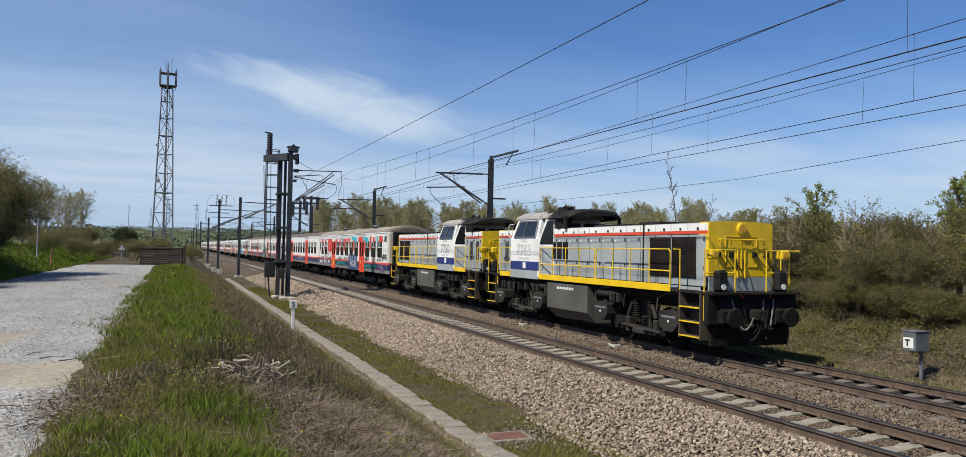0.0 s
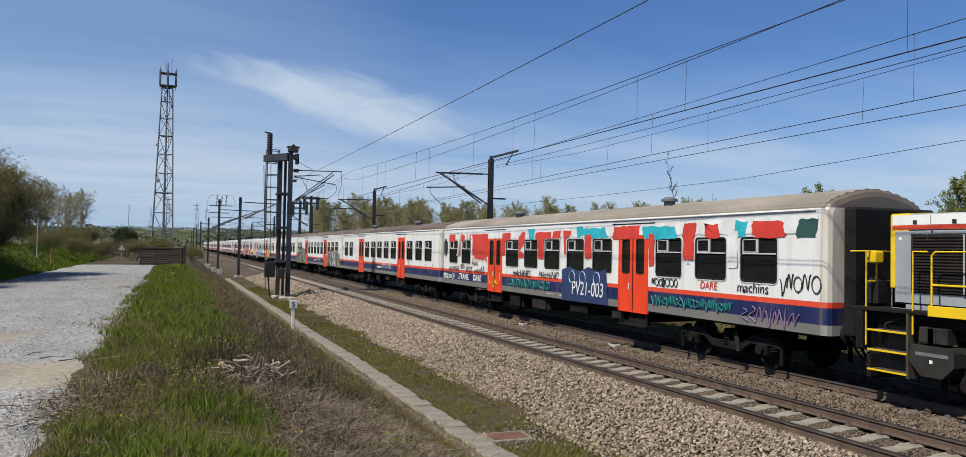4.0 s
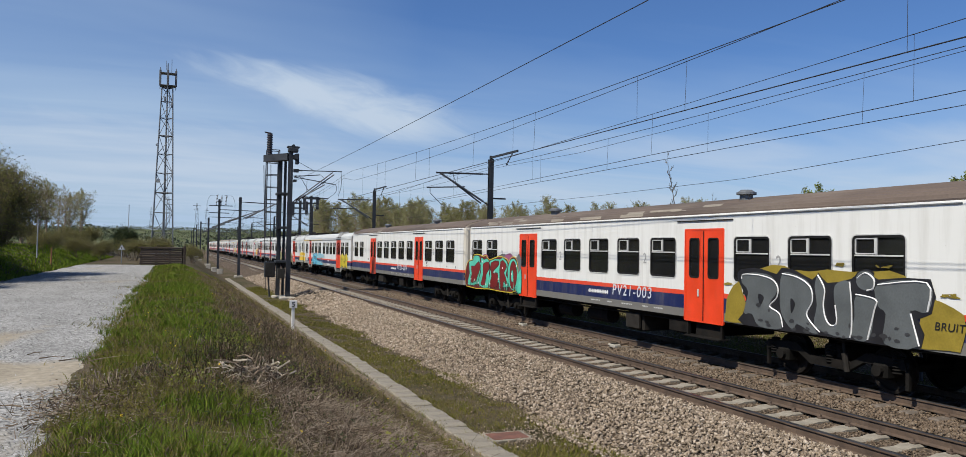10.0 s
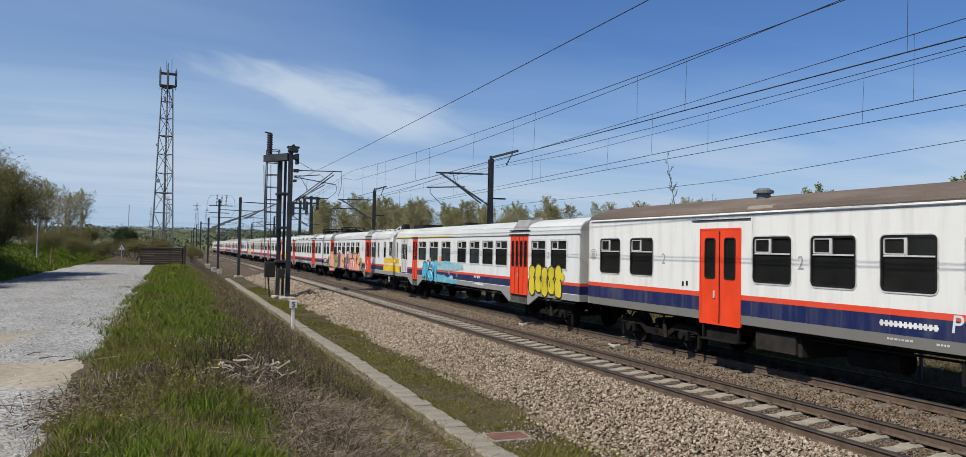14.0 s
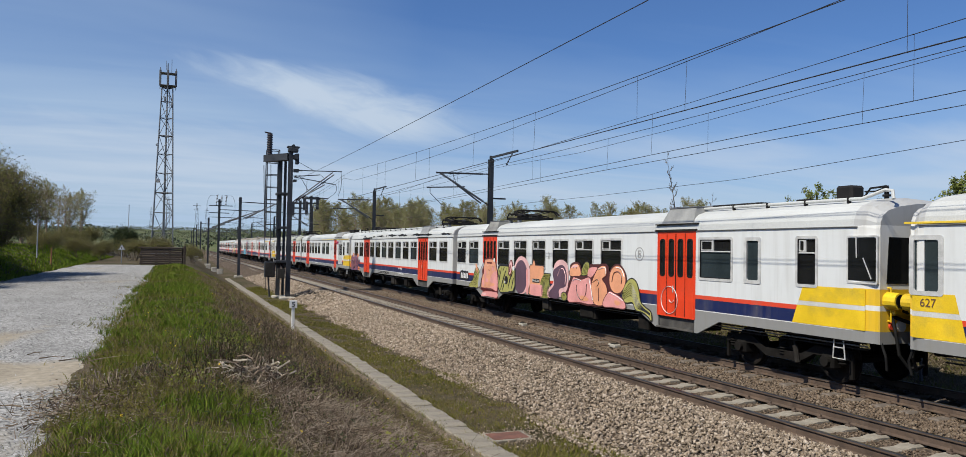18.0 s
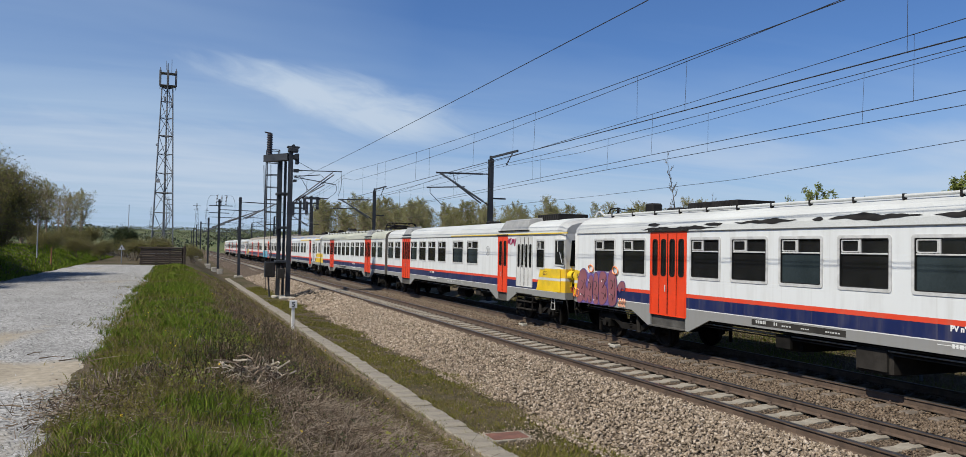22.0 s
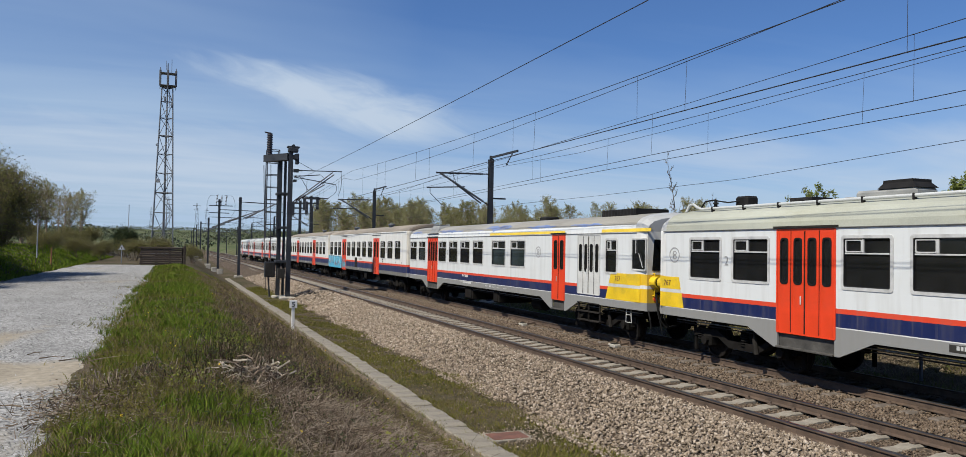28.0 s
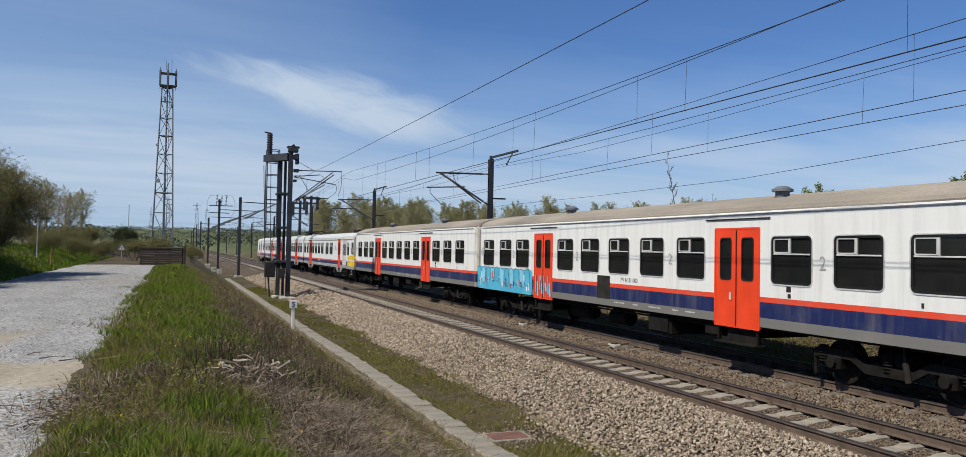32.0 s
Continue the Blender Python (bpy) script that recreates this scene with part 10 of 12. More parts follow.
    piece(car, [(12.61, 1.0), (12.29, 1.7), (12.02, 1.75), (11.68, 1.71), (11.17, 1.8), (11.04, 1.49), (10.89, 1.0), (11.8, 0.99)], PINK, 4, 0.035, shade)
    stroke(car, [(12.26, 1.66), (12.02, 1.72), (11.7, 1.68)], WHITE_P, 6, 0.012)
    stroke(car, [(11.2, 1.76), (11.08, 1.5), (10.95, 1.1)], WHITE_P, 6, 0.014)
    stroke(car, [(12.02, 1.53), (11.95, 1.24), (11.67, 1.06), (11.4, 1.26), (11.35, 1.58)], BLACK_P, 6, 0.014)
    piece(car, [(11.68, 1.87), (11.6, 2.13), (11.41, 2.28), (11.21, 2.22), (11.29, 1.92)], OLIVE_P, 3, 0.03, BLACK_P)
    for k in range(4):
        stroke(car, [(11.62 - 0.09 * k, 1.9), (11.54 - 0.08 * k, 2.08), (11.42 - 0.05 * k, 2.22 - 0.02 * k)], BLACK_P, 4, 0.008)
    piece(car, [(11.29, 1.83), (11.21, 2.09), (10.77, 2.14), (10.73, 2.06), (11.06, 1.82)], PINK, 3, 0.03, shade)
    piece(car, [(11.02, 1.63), (10.63, 2.11), (10.21, 2.18), (10.16, 1.93), (10.4, 1.79), (10.17, 1.6), (10.09, 1.35), (10.33, 1.01), (10.83, 1.0), (10.98, 1.32)], CORAL, 6, 0.035, shade)
    stroke(car, [(10.62, 2.08), (10.22, 2.14), (10.18, 1.94)], WHITE_P, 8, 0.012)
    stroke(car, [(10.95, 1.66), (10.7, 1.76), (10.58, 1.66), (10.7, 1.55)], BLACK_P, 8, 0.013)
    stroke(car, [(10.6, 1.5), (10.58, 1.1)], shade, 8, 0.013)
    piece(car, blob(9.53, 1.81, 0.45, 0.40, 5, 0.02, 16), CORAL, 4, 0.06, shade)
    stroke(car, [(9.82, 1.72), (9.72, 1.98), (9.48, 2.04), (9.28, 1.9), (9.3, 1.7)], shade, 6, 0.016)
    stroke(car, [(9.6, 2.17), (9.3, 2.12), (9.14, 1.9)], WHITE_P, 6, 0.014)
    piece(car, [(10.34, 0.99), (10.01, 1.4), (9.69, 1.39), (9.2, 1.23), (9.08, 0.99), (9.7, 0.98)], PINK, 7, 0.03, shade)
    stroke(car, [(9.95, 1.4), (9.55, 1.32), (9.2, 1.2)], WHITE_P, 8, 0.012)
    piece(car, [(9.23, 1.38), (9.08, 1.68), (8.79, 1.86), (8.52, 1.77), (8.38, 1.51), (8.29, 1.23), (8.03, 1.08), (7.79, 0.98), (7.75, 0.75), (7.9, 0.86), (8.2, 0.96), (8.51, 0.99), (8.68, 1.19), (8.96, 1.17), (9.14, 1.19)], ("pale_khaki", (0.42, 0.40, 0.12)), 4, 0.035, BLACK_P, "khaki striped waves")
    for k in range(6):
        d = 0.055 * k
        stroke(car, [(9.17 + 0.2 * d, 1.24 + 0.6 * d), (8.98, 1.33 + 1.1 * d), (8.76 + 0.1 * d, 1.38 + 1.3 * d), (8.60 - 0.2 * d, 1.24 + 0.9 * d), (8.46 - 0.3 * d, 1.06 + 0.6 * d), (8.1, 0.985 + 0.25 * d), (7.82, 0.90 + 0.2 * d)], BLACK_P, 5, 0.009)
    piece(car, blob(12.86, 1.10, 0.19, 0.13, 2, 0.02, 14), OLIVE_P, 7, 0.03, BLACK_P)
    for y in (12.9, 12.8):
        spray(car, blob(y, 1.15, 0.014, 0.035, 1, 0, 8), BLACK_P, 9)
    for k, (y, z, r) in enumerate(((11.5, 1.12, 0.3), (9.5, 1.12, 0.16), (19.4, 1.2, 0.5))):
        spray(car, blob(y, z, r, 0.08, k, 0.1), CORAL, 8)
    # a small word on a black patch, kept as plain bars
    spray(car, ragged(soft([(23.1, 1.26), (23.02, 1.64), (22.5, 1.66), (22.04, 1.63), (21.97, 1.28), (22.5, 1.25)], 2), 0.03, 3), BLACK_P, 0)
    for k in range(5):
        y = 22.96 - 0.195 * k
        spray(car, [(y, 1.32 + 0.012 * (k % 2)), (y - 0.04, 1.57 - 0.015 * (k % 3)), (y - 0.17, 1.57), (y - 0.155, 1.33 - 0.012 * (k % 2))], WHITE_P, 2, "white block letters on a black patch" if k == 0 else "")
    ring = Shape().path([(-HALF - 0.02, 6.95 + 0.36 * math.cos(t), 1.38 + 0.36 * math.sin(t)) for t in np.linspace(0, 6.28, 25)], 0.010, 4)
    ring.path([(-HALF - 0.02, 6.85 + 0.1 * math.cos(t), 1.40 + 0.08 * math.sin(t)) for t in np.linspace(3.3, 6.1, 8)], 0.010, 4)
    part("tag", ring, paint(*WHITE_P), car, "white ring drawn on the red door")


def graffiti_g(car):
    for k, (y0, y1, a, b) in enumerate(((15.7, 19.1, 0.04, 0.12), (18.2, 18.8, 0.16, 0.26), (13.2, 15.2, 0.13, 0.22), (10.25, 12.4, 0.13, 0.25), (12.5, 12.8, 0.14, 0.24), (8.0, 10.05, 0.12, 0.24), (5.2, 7.2, 0.13, 0.24), (3.4, 4.6, 0.12, 0.22), (0.5, 2.2, 0.12, 0.22), (15.6, 16.3, 0.12, 0.20))):
        roof_patch(car, y0, y1, a, b, M["soot"], k, "bare_patch", "black patch where the roof paint is gone")
    dusk, plum = ("periwinkle", (0.16, 0.11, 0.31)), ("rosy_brown", (0.27, 0.100, 0.118))
    spray(car, ragged(soft([(22.70, 1.05), (22.62, 1.83), (22.42, 2.07), (22.14, 2.06), (21.99, 1.95), (21.65, 1.95), (21.37, 2.02), (21.09, 2.03), (20.82, 1.99), (20.56, 2.05), (20.36, 1.85), (20.27, 1.4), (20.35, 1.06), (21.36, 0.99), (22.33, 0.99)], 2), 0.012, 5), dusk, 0, "violet bubble letters on the cab end")
    shapes = ([(22.71, 1.2), (22.62, 1.77), (22.42, 2.04), (22.18, 2.02), (22.07, 1.8), (22.16, 1.6), (22.01, 1.34), (22.09, 1.04), (22.28, 1.08), (22.5, 0.99), (22.68, 1.02)],
              [(22.02, 1.49), (21.89, 1.85), (21.7, 1.82), (21.7, 1.44), (21.76, 1.09), (21.93, 1.01), (22.02, 1.18)],
              [(21.66, 1.6), (21.58, 1.95), (21.42, 1.92), (21.35, 1.62), (21.36, 1.1), (21.48, 0.99), (21.64, 1.07)],
              [(21.33, 1.7), (21.21, 2.0), (20.96, 1.98), (20.87, 1.8), (21.0, 1.65), (20.85, 1.51), (20.83, 1.22), (21.05, 1.02), (21.28, 1.07)],
              [(20.79, 1.73), (20.69, 2.03), (20.45, 2.01), (20.31, 1.77), (20.29, 1.35), (20.37, 1.07), (20.68, 1.02), (20.76, 1.3)],
              [(20.22, 1.6), (20.06, 1.75), (19.88, 1.73), (19.86, 1.52), (20.02, 1.58), (20.12, 1.45)])
    for k, pts in enumerate(shapes):
        piece(car, pts, plum, 3, 0.022, ("deep_violet", (0.085, 0.04, 0.16)), "rosy brown bubble letters", 4)
        cy, cz = sum(p[0] for p in pts) / len(pts), sum(p[1] for p in pts) / len(pts)
        if k < 5:
            stroke(car, [(cy + 0.10, cz + 0.24), (cy - 0.04, cz + 0.20), (cy - 0.02, cz + 0.06), (cy + 0.06, cz - 0.02)], BLACK_P, 5, 0.010)
            stroke(car, [(cy + 0.10, cz - 0.18), (cy - 0.06, cz - 0.22), (cy - 0.02, cz - 0.36)], BLACK_P, 5, 0.010)
            stroke(car, [(cy - 0.13, cz + 0.30), (cy - 0.16, cz), (cy - 0.12, cz - 0.32)], BLACK_P, 5, 0.009)
            spray(car, blob(cy + 0.11, (1.25, 1.72, 1.12, 1.72, 1.35)[k], 0.025, 0.025, k, 0, 8), WHITE_P, 6)
    for y, z in ((21.82, 2.09), (20.38, 2.07)):
        stroke(car, [(y + 0.15 * math.cos(q), z + 0.11 * math.sin(q) + 0.02 * math.cos(q)) for q in np.linspace(0, 6.1, 10)], ORANGE, 7, 0.022)
    for k in range(4):
        y = 20.17 - 0.10 * k
        stroke(car, [(y, 1.26), (y - 0.06, 1.17), (y + 0.02, 1.10), (y - 0.06, 1.02)], ORANGE, 6, 0.014)
    scrawl(car, 22.95, 22.6, 1.15, 0.3, ORANGE, 4, 3, 0.02)


def graffiti_l(car):
    spray(car, slab(18.55, 23.95, 1.02, 1.92, 0, 2, 0.1, 0.04), SKY_P, 0, "light blue graffiti block")
    rng = random.Random(4)
    for k in range(11):
        y = 18.7 + 0.48 * k
        letter(car, slab(y, y + 0.42, 1.25 + 0.15 * rng.random(), 1.9, 0.06, k, 0.14, 0.04), ("pale_sky", (0.22, 0.56, 0.72)) if k % 2 else SKY_P, 2, 0.025)
    for k in range(30):
        y = rng.uniform(18.7, 23.8)
        z = rng.uniform(1.1, 1.5)
        spray(car, slab(y, y + rng.uniform(0.03, 0.12), z, z + rng.uniform(0.1, 0.35), 0.02, k, 0.02, 0.01), (NAVY, WHITE_P, ("pale_sky", (0.22, 0.56, 0.72)), RED_P)[k % 4 if k % 8 else 3], 4)
    for k in range(8):
        y = 17.0 + 0.16 * k
        spray(car, slab(y, y + 0.1, 1.0 + 0.1 * (k % 3), 1.5 + 0.25 * (k % 2), 0.05, k, 0.03, 0.02), SKY_P if k % 2 else ("pale_sky", (0.22, 0.56, 0.72)), 2)
    words("PV N 21-003", 0.17, paint(*BLACK_P), car, 12.05, 1.76, -HALF - 0.004, "painted_number", "small black number")
    part("hatch_panel", Shape().box(-HALF - 0.006, -HALF - 0.001, 13.1, 13.85, 1.2, 1.9, 0.002), M["under_grey"], car, "bare grey hatch panel")


graffiti_a(coach_a)
graffiti_c(coach_c)
for c in (coach_b, coach_c, coach_d):
    fleet_number(c)
# Black box added to stand in for shade round the rubber gangway.
part("gangway_curtain", Shape().box(-1.14, 1.14, -0.22, 0.06, 1.0, 3.62, 0.05), M["rubber"], coach_a, "black box for the shaded end and gangway rubber")
graffiti_e(car_e)
graffiti_f(car_f)
graffiti_g(car_g)
graffiti_l(coach_l)
scrawl(car_h, 5.15, 4.5, 2.85, 0.26, ("magenta", (0.40, 0.03, 0.12)), 3, 0, 0.016)

# ---- plants ----
def tubes(segs, sides):
    """Arrays of a mesh with one tapered tube for each (p0, p1, r0, r1)."""
    p0 = np.array([s[0] for s in segs], float)
    p1 = np.array([s[1] for s in segs], float)
    r0 = np.array([s[2] for s in segs], float)
    r1 = np.array([s[3] for s in segs], float)
    d = p1 - p0
    d /= np.linalg.norm(d, axis=1, keepdims=True) + 1e-9
    ref = np.where(np.abs(d[:, 2:3]) < 0.9, [[0, 0, 1.0]], [[1.0, 0, 0]])
    a = np.cross(d, ref)
    a /= np.linalg.norm(a, axis=1, keepdims=True) + 1e-9
    b = np.cross(d, a)
    t = 2 * np.pi * np.arange(sides) / sides
    ring = a[:, None] * np.cos(t)[None, :, None] + b[:, None] * np.sin(t)[None, :, None]
    v = np.concatenate([p0[:, None] + ring * r0[:, None, None], p1[:, None] + ring * r1[:, None, None]], 1)
    i = np.arange(sides)
    j = (i + 1) % sides
    f = np.stack([i, j, sides + j, sides + i], -1)
    f = f[None] + (2 * sides * np.arange(len(segs)))[:, None, None]
    return v.reshape(-1, 3), f.reshape(-1, 4)


def grow(rng, start, way, length, radius, levels, split=3, spread=0.6, lift=0.15, segs=None, tips=None, limit=4):
    """A branch that bends and forks."""
    p, d = np.array(start, float), np.array(way, float)
    n = 3 if levels > 1 else 2
    for k in range(n):
        d = d + rng.normal(0, 0.13, 3) + np.array([0, 0, lift * 0.4])
        d /= np.linalg.norm(d)
        q = p + d * length / n
        r0, r1 = radius * (1 - 0.25 * k / n), radius * (1 - 0.25 * (k + 1) / n)
        segs.append((p, q, r0, r1))
        if levels > 0 and k >= 1:
            for _ in range(split if k == n - 1 else max(1, split - 1)):
                side = rng.normal(0, 1, 3)
                side -= d * (side @ d)
                side /= np.linalg.norm(side) + 1e-9
                w = d * (1 - spread * 0.5) + side * spread + np.array([0, 0, lift])
                grow(rng, q, w / np.linalg.norm(w), length * rng.uniform(0.5, 0.75), r1 * 0.58, levels - 1, split, spread, lift, segs, tips)
        if levels <= 1:
            tips.append(q)
        p = q


def leaves(rng, centres, per, cloud, size):
    """Folded leaf diamonds scattered round points."""
    c = np.repeat(np.array(centres), per, 0)
    n = len(c)
    c = c + rng.normal(0, cloud, (n, 3))
    a = rng.normal(0, 1, (n, 3))
    a /= np.linalg.norm(a, axis=1, keepdims=True)
    b = rng.normal(0, 1, (n, 3))
    b -= a * (a * b).sum(1, keepdims=True)
    b /= np.linalg.norm(b, axis=1, keepdims=True)
    s = size * rng.uniform(0.6, 1.4, (n, 1))
    v = np.stack([c - a * s, c + b * s * 0.55, c + a * s, c - b * s * 0.55], 1)
    f = np.arange(4 * n).reshape(n, 4)
    return v.reshape(-1, 3), f


BARK = plain("grey_brown_bark", (0.11, 0.09, 0.07), 0.95, 0, 0.35, 4, 30, 0.5)
LEAF_OLIVE = random_tint("olive_spring_leaf", [(0.19, 0.19, 0.05), (0.26, 0.24, 0.08), (0.15, 0.16, 0.045), (0.31, 0.27, 0.11)], 0.7, True, 0, 0, 0.2, 0.25)
BARK_TWIG = plain("brown_twig_bark", (0.13, 0.098, 0.068), 0.95, 0, 0.3, 5, 30, 0.4)
BARK_WHIP = plain("reddish_shoot_bark", (0.30, 0.225, 0.16), 0.95, 0, 0.3, 5, 30, 0.4)
LEAF_BROWN = random_tint("brown_olive_leaf", [(0.110, 0.112, 0.026), (0.150, 0.132, 0.042), (0.095, 0.108, 0.022), (0.17, 0.138, 0.060), (0.130, 0.158, 0.028)], 0.8, True, 0, 0, 0.15, 0.2)
LEAF_LIME = random_tint("young_lime_leaf", [(0.19, 0.24, 0.045), (0.26, 0.31, 0.065), (0.15, 0.19, 0.035), (0.33, 0.36, 0.10), (0.22, 0.21, 0.06)], 0.6, True, 0, 0, 0.3, 0.35)
LEAF_PALE = random_tint("pale_spring_leaf", [(0.28, 0.29, 0.11), (0.35, 0.34, 0.16), (0.23, 0.24, 0.09), (0.38, 0.35, 0.19)], 0.7, True, 0, 0, 0.2, 0.3)
LEAF_DARK = random_tint("dark_leaf", [(0.025, 0.045, 0.012), (0.045, 0.065, 0.018), (0.03, 0.04, 0.014)], 0.65, True, 0, 0, 0.3, 0.2)


def upright(name, label, category, group, seed, tall, radius, limbs, per, size, leaf, bark, low=0.22, wide=0.26, leaders=1):
    """A slender tree: one or two leaders, rising side limbs, a thin crown."""
    rng = np.random.default_rng(seed)
    ob = thing(name, label, category, group)
    segs, tips = [], []
    for q in range(leaders):
        p = np.array([0.0, 0.0, -0.15])
        d = np.array([rng.normal(0, 0.06 + 0.10 * (leaders > 1)), rng.normal(0, 0.06 + 0.10 * (leaders > 1)), 1.0])
        H = tall * (1 if q == 0 else rng.uniform(0.75, 0.95))
        n = 10
        line = [p]
        for k in range(n):
            d = d + rng.normal(0, 0.05, 3) + np.array([-d[0] * 0.15, -d[1] * 0.15, 0.1])
            d /= np.linalg.norm(d)
            line.append(line[-1] + d * H / n)
        for k in range(n):
            segs.append((line[k], line[k + 1], radius * (1.15 - k / n), radius * (1.15 - (k + 1) / n)))
        for k in range(limbs):
            t = low + (0.97 - low) * (k + rng.random()) / limbs
            j = min(n - 1, int(t * n))
            b = line[j] + (line[j + 1] - line[j]) * (t * n - j)
            a = 2.4 * k + rng.uniform(-0.5, 0.5)
            e = rng.uniform(0.5, 1.0) + 0.25 * t
            w = np.array([math.cos(a) * math.cos(e), math.sin(a) * math.cos(e), math.sin(e)])
            ln = tall * wide * (0.35 + 0.9 * math.sin(math.pi * min(1, (t - low) / (1 - low) * 0.8 + 0.2))) * rng.uniform(0.7, 1.15)
            r = radius * (1.1 - t) * 0.42
            for i in range(4):
                w = w + rng.normal(0, 0.12, 3) + np.array([0, 0, 0.09])
                w /= np.linalg.norm(w)
                c = b + w * ln / 4
                segs.append((b, c, r * (1 - 0.2 * i), r * (0.8 - 0.2 * i) + 0.004))
                for _ in range(3):
                    u = w + rng.normal(0, 0.55, 3)
                    u /= np.linalg.norm(u)
                    m = c + u * ln * rng.uniform(0.12, 0.3)
                    segs.append((c, m, r * 0.35 + 0.003, 0.004))
                    tips.append(m)
                    for _ in range(2):
                        u2 = u + rng.normal(0, 0.6, 3)
                        m2 = m + u2 / np.linalg.norm(u2) * ln * rng.uniform(0.06, 0.14)
                        segs.append((m, m2, 0.006, 0.003))
                        tips.append(m2)
                b = c
            tips.append(b)
    thick = [s for s in segs if s[2] > 0.022]
    thin = [s for s in segs if s[2] <= 0.022]
    v, f = tubes(thick, 6)
    part("trunk", heap("trunk", v, f, bark), None, ob)
    v, f = tubes([(a, b, max(c, 0.012), max(d, 0.009)) for a, b, c, d in thin], 3)
    part("branchwork", heap("twigs", v, f, bark), None, ob)
    if per:
        bare = rng.random(len(tips)) < 0.85
        v, f = leaves(rng, [t for t, k in zip(tips, bare) if k], per, tall * 0.012, size)
        part("crown", heap("crown", v, f, leaf), None, ob)
    return ob


def plant(name, label, category, group, seed, stems, tall, radius, levels, split, spread, lift, per, cloud, size, leaf, bark, foot=0.4, first=0.35):
    """A tree (one stem) or a bush (several) with forked limbs and a leafy crown."""
    rng = np.random.default_rng(seed)
    ob = thing(name, label, category, group)
    segs, tips = [], []
    for k in range(stems):
        a = rng.uniform(0, 2 * np.pi)
        start = np.array([math.cos(a) * foot * rng.random() * (stems > 1), math.sin(a) * foot * rng.random() * (stems > 1), -0.15])
        out = rng.uniform(0.1, 0.7) if stems > 1 else 0.05
        way = np.array([math.cos(a) * out, math.sin(a) * out, 1.0])
        if stems == 1:
            p = start
            d = way / np.linalg.norm(way)
            trunk = tall * first
            top = start + d * trunk
            segs.append((start, start + d * trunk * 0.5, radius * 1.25, radius))
            segs.append((start + d * trunk * 0.5, top, radius, radius * 0.85))
            for j in range(3):
                t = 2 * np.pi * (j / 3) + rng.uniform(-0.4, 0.4)
                w = np.array([0.42 * math.cos(t), 0.42 * math.sin(t), 1.0])
                grow(rng, top - d * 0.3 * j * trunk * 0.3, w / np.linalg.norm(w), tall * 0.34, radius * 0.6, levels, split, spread, lift, segs, tips)
        else:
            grow(rng, start, way / np.linalg.norm(way), tall * rng.uniform(0.35, 0.55), radius * rng.uniform(0.7, 1.1), levels, split, spread, lift, segs, tips)
    hi = max(t[2] for t in tips)
    k = tall / hi
    segs = [(a * k, b * k, c, d) for a, b, c, d in segs]
    tips = [t * k for t in tips]
    thick = [s for s in segs if s[2] > 0.022]
    thin = [s for s in segs if s[2] <= 0.022]
    v, f = tubes(thick or segs[:1], 6)
    part("trunk" if stems == 1 else "woody_stem", heap("trunk", v, f, bark), None, ob)
    if thin:
        v, f = tubes([(a, b, max(c, 0.008), max(d, 0.006)) for a, b, c, d in thin], 3)
        part("branchwork", heap("twigs", v, f, bark), None, ob)
    if per:
        v, f = leaves(rng, tips, per, cloud, size)
        keep = v.reshape(-1, 4, 3)[:, :, 2].min(1) > 0.02
        f = f[keep]
        part("crown", heap("crown", v, f, leaf), None, ob)
    return ob


def stand(kinds, spots, rng, lo=0.85, hi=1.15):
    """Copies of a few plants on given spots; the first copy is the plant itself."""
    used = set()
    for i, (x, y, s) in enumerate(spots):
        k = kinds[i % len(kinds)]
        g = s * rng.uniform(lo, hi)
        m = Matrix.Translation((x, y, float(height(x, y)) - 0.05)) @ Matrix.Rotation(rng.uniform(0, 6.28), 4, "Z")
        if i % len(kinds) not in used and i < len(kinds):
            used.add(i % len(kinds))
            ob = k
            ob.matrix_basis = m
        else:
            ob = copy_thing(k, m)
        ob.scale = (g, g, g * rng.uniform(0.9, 1.1))


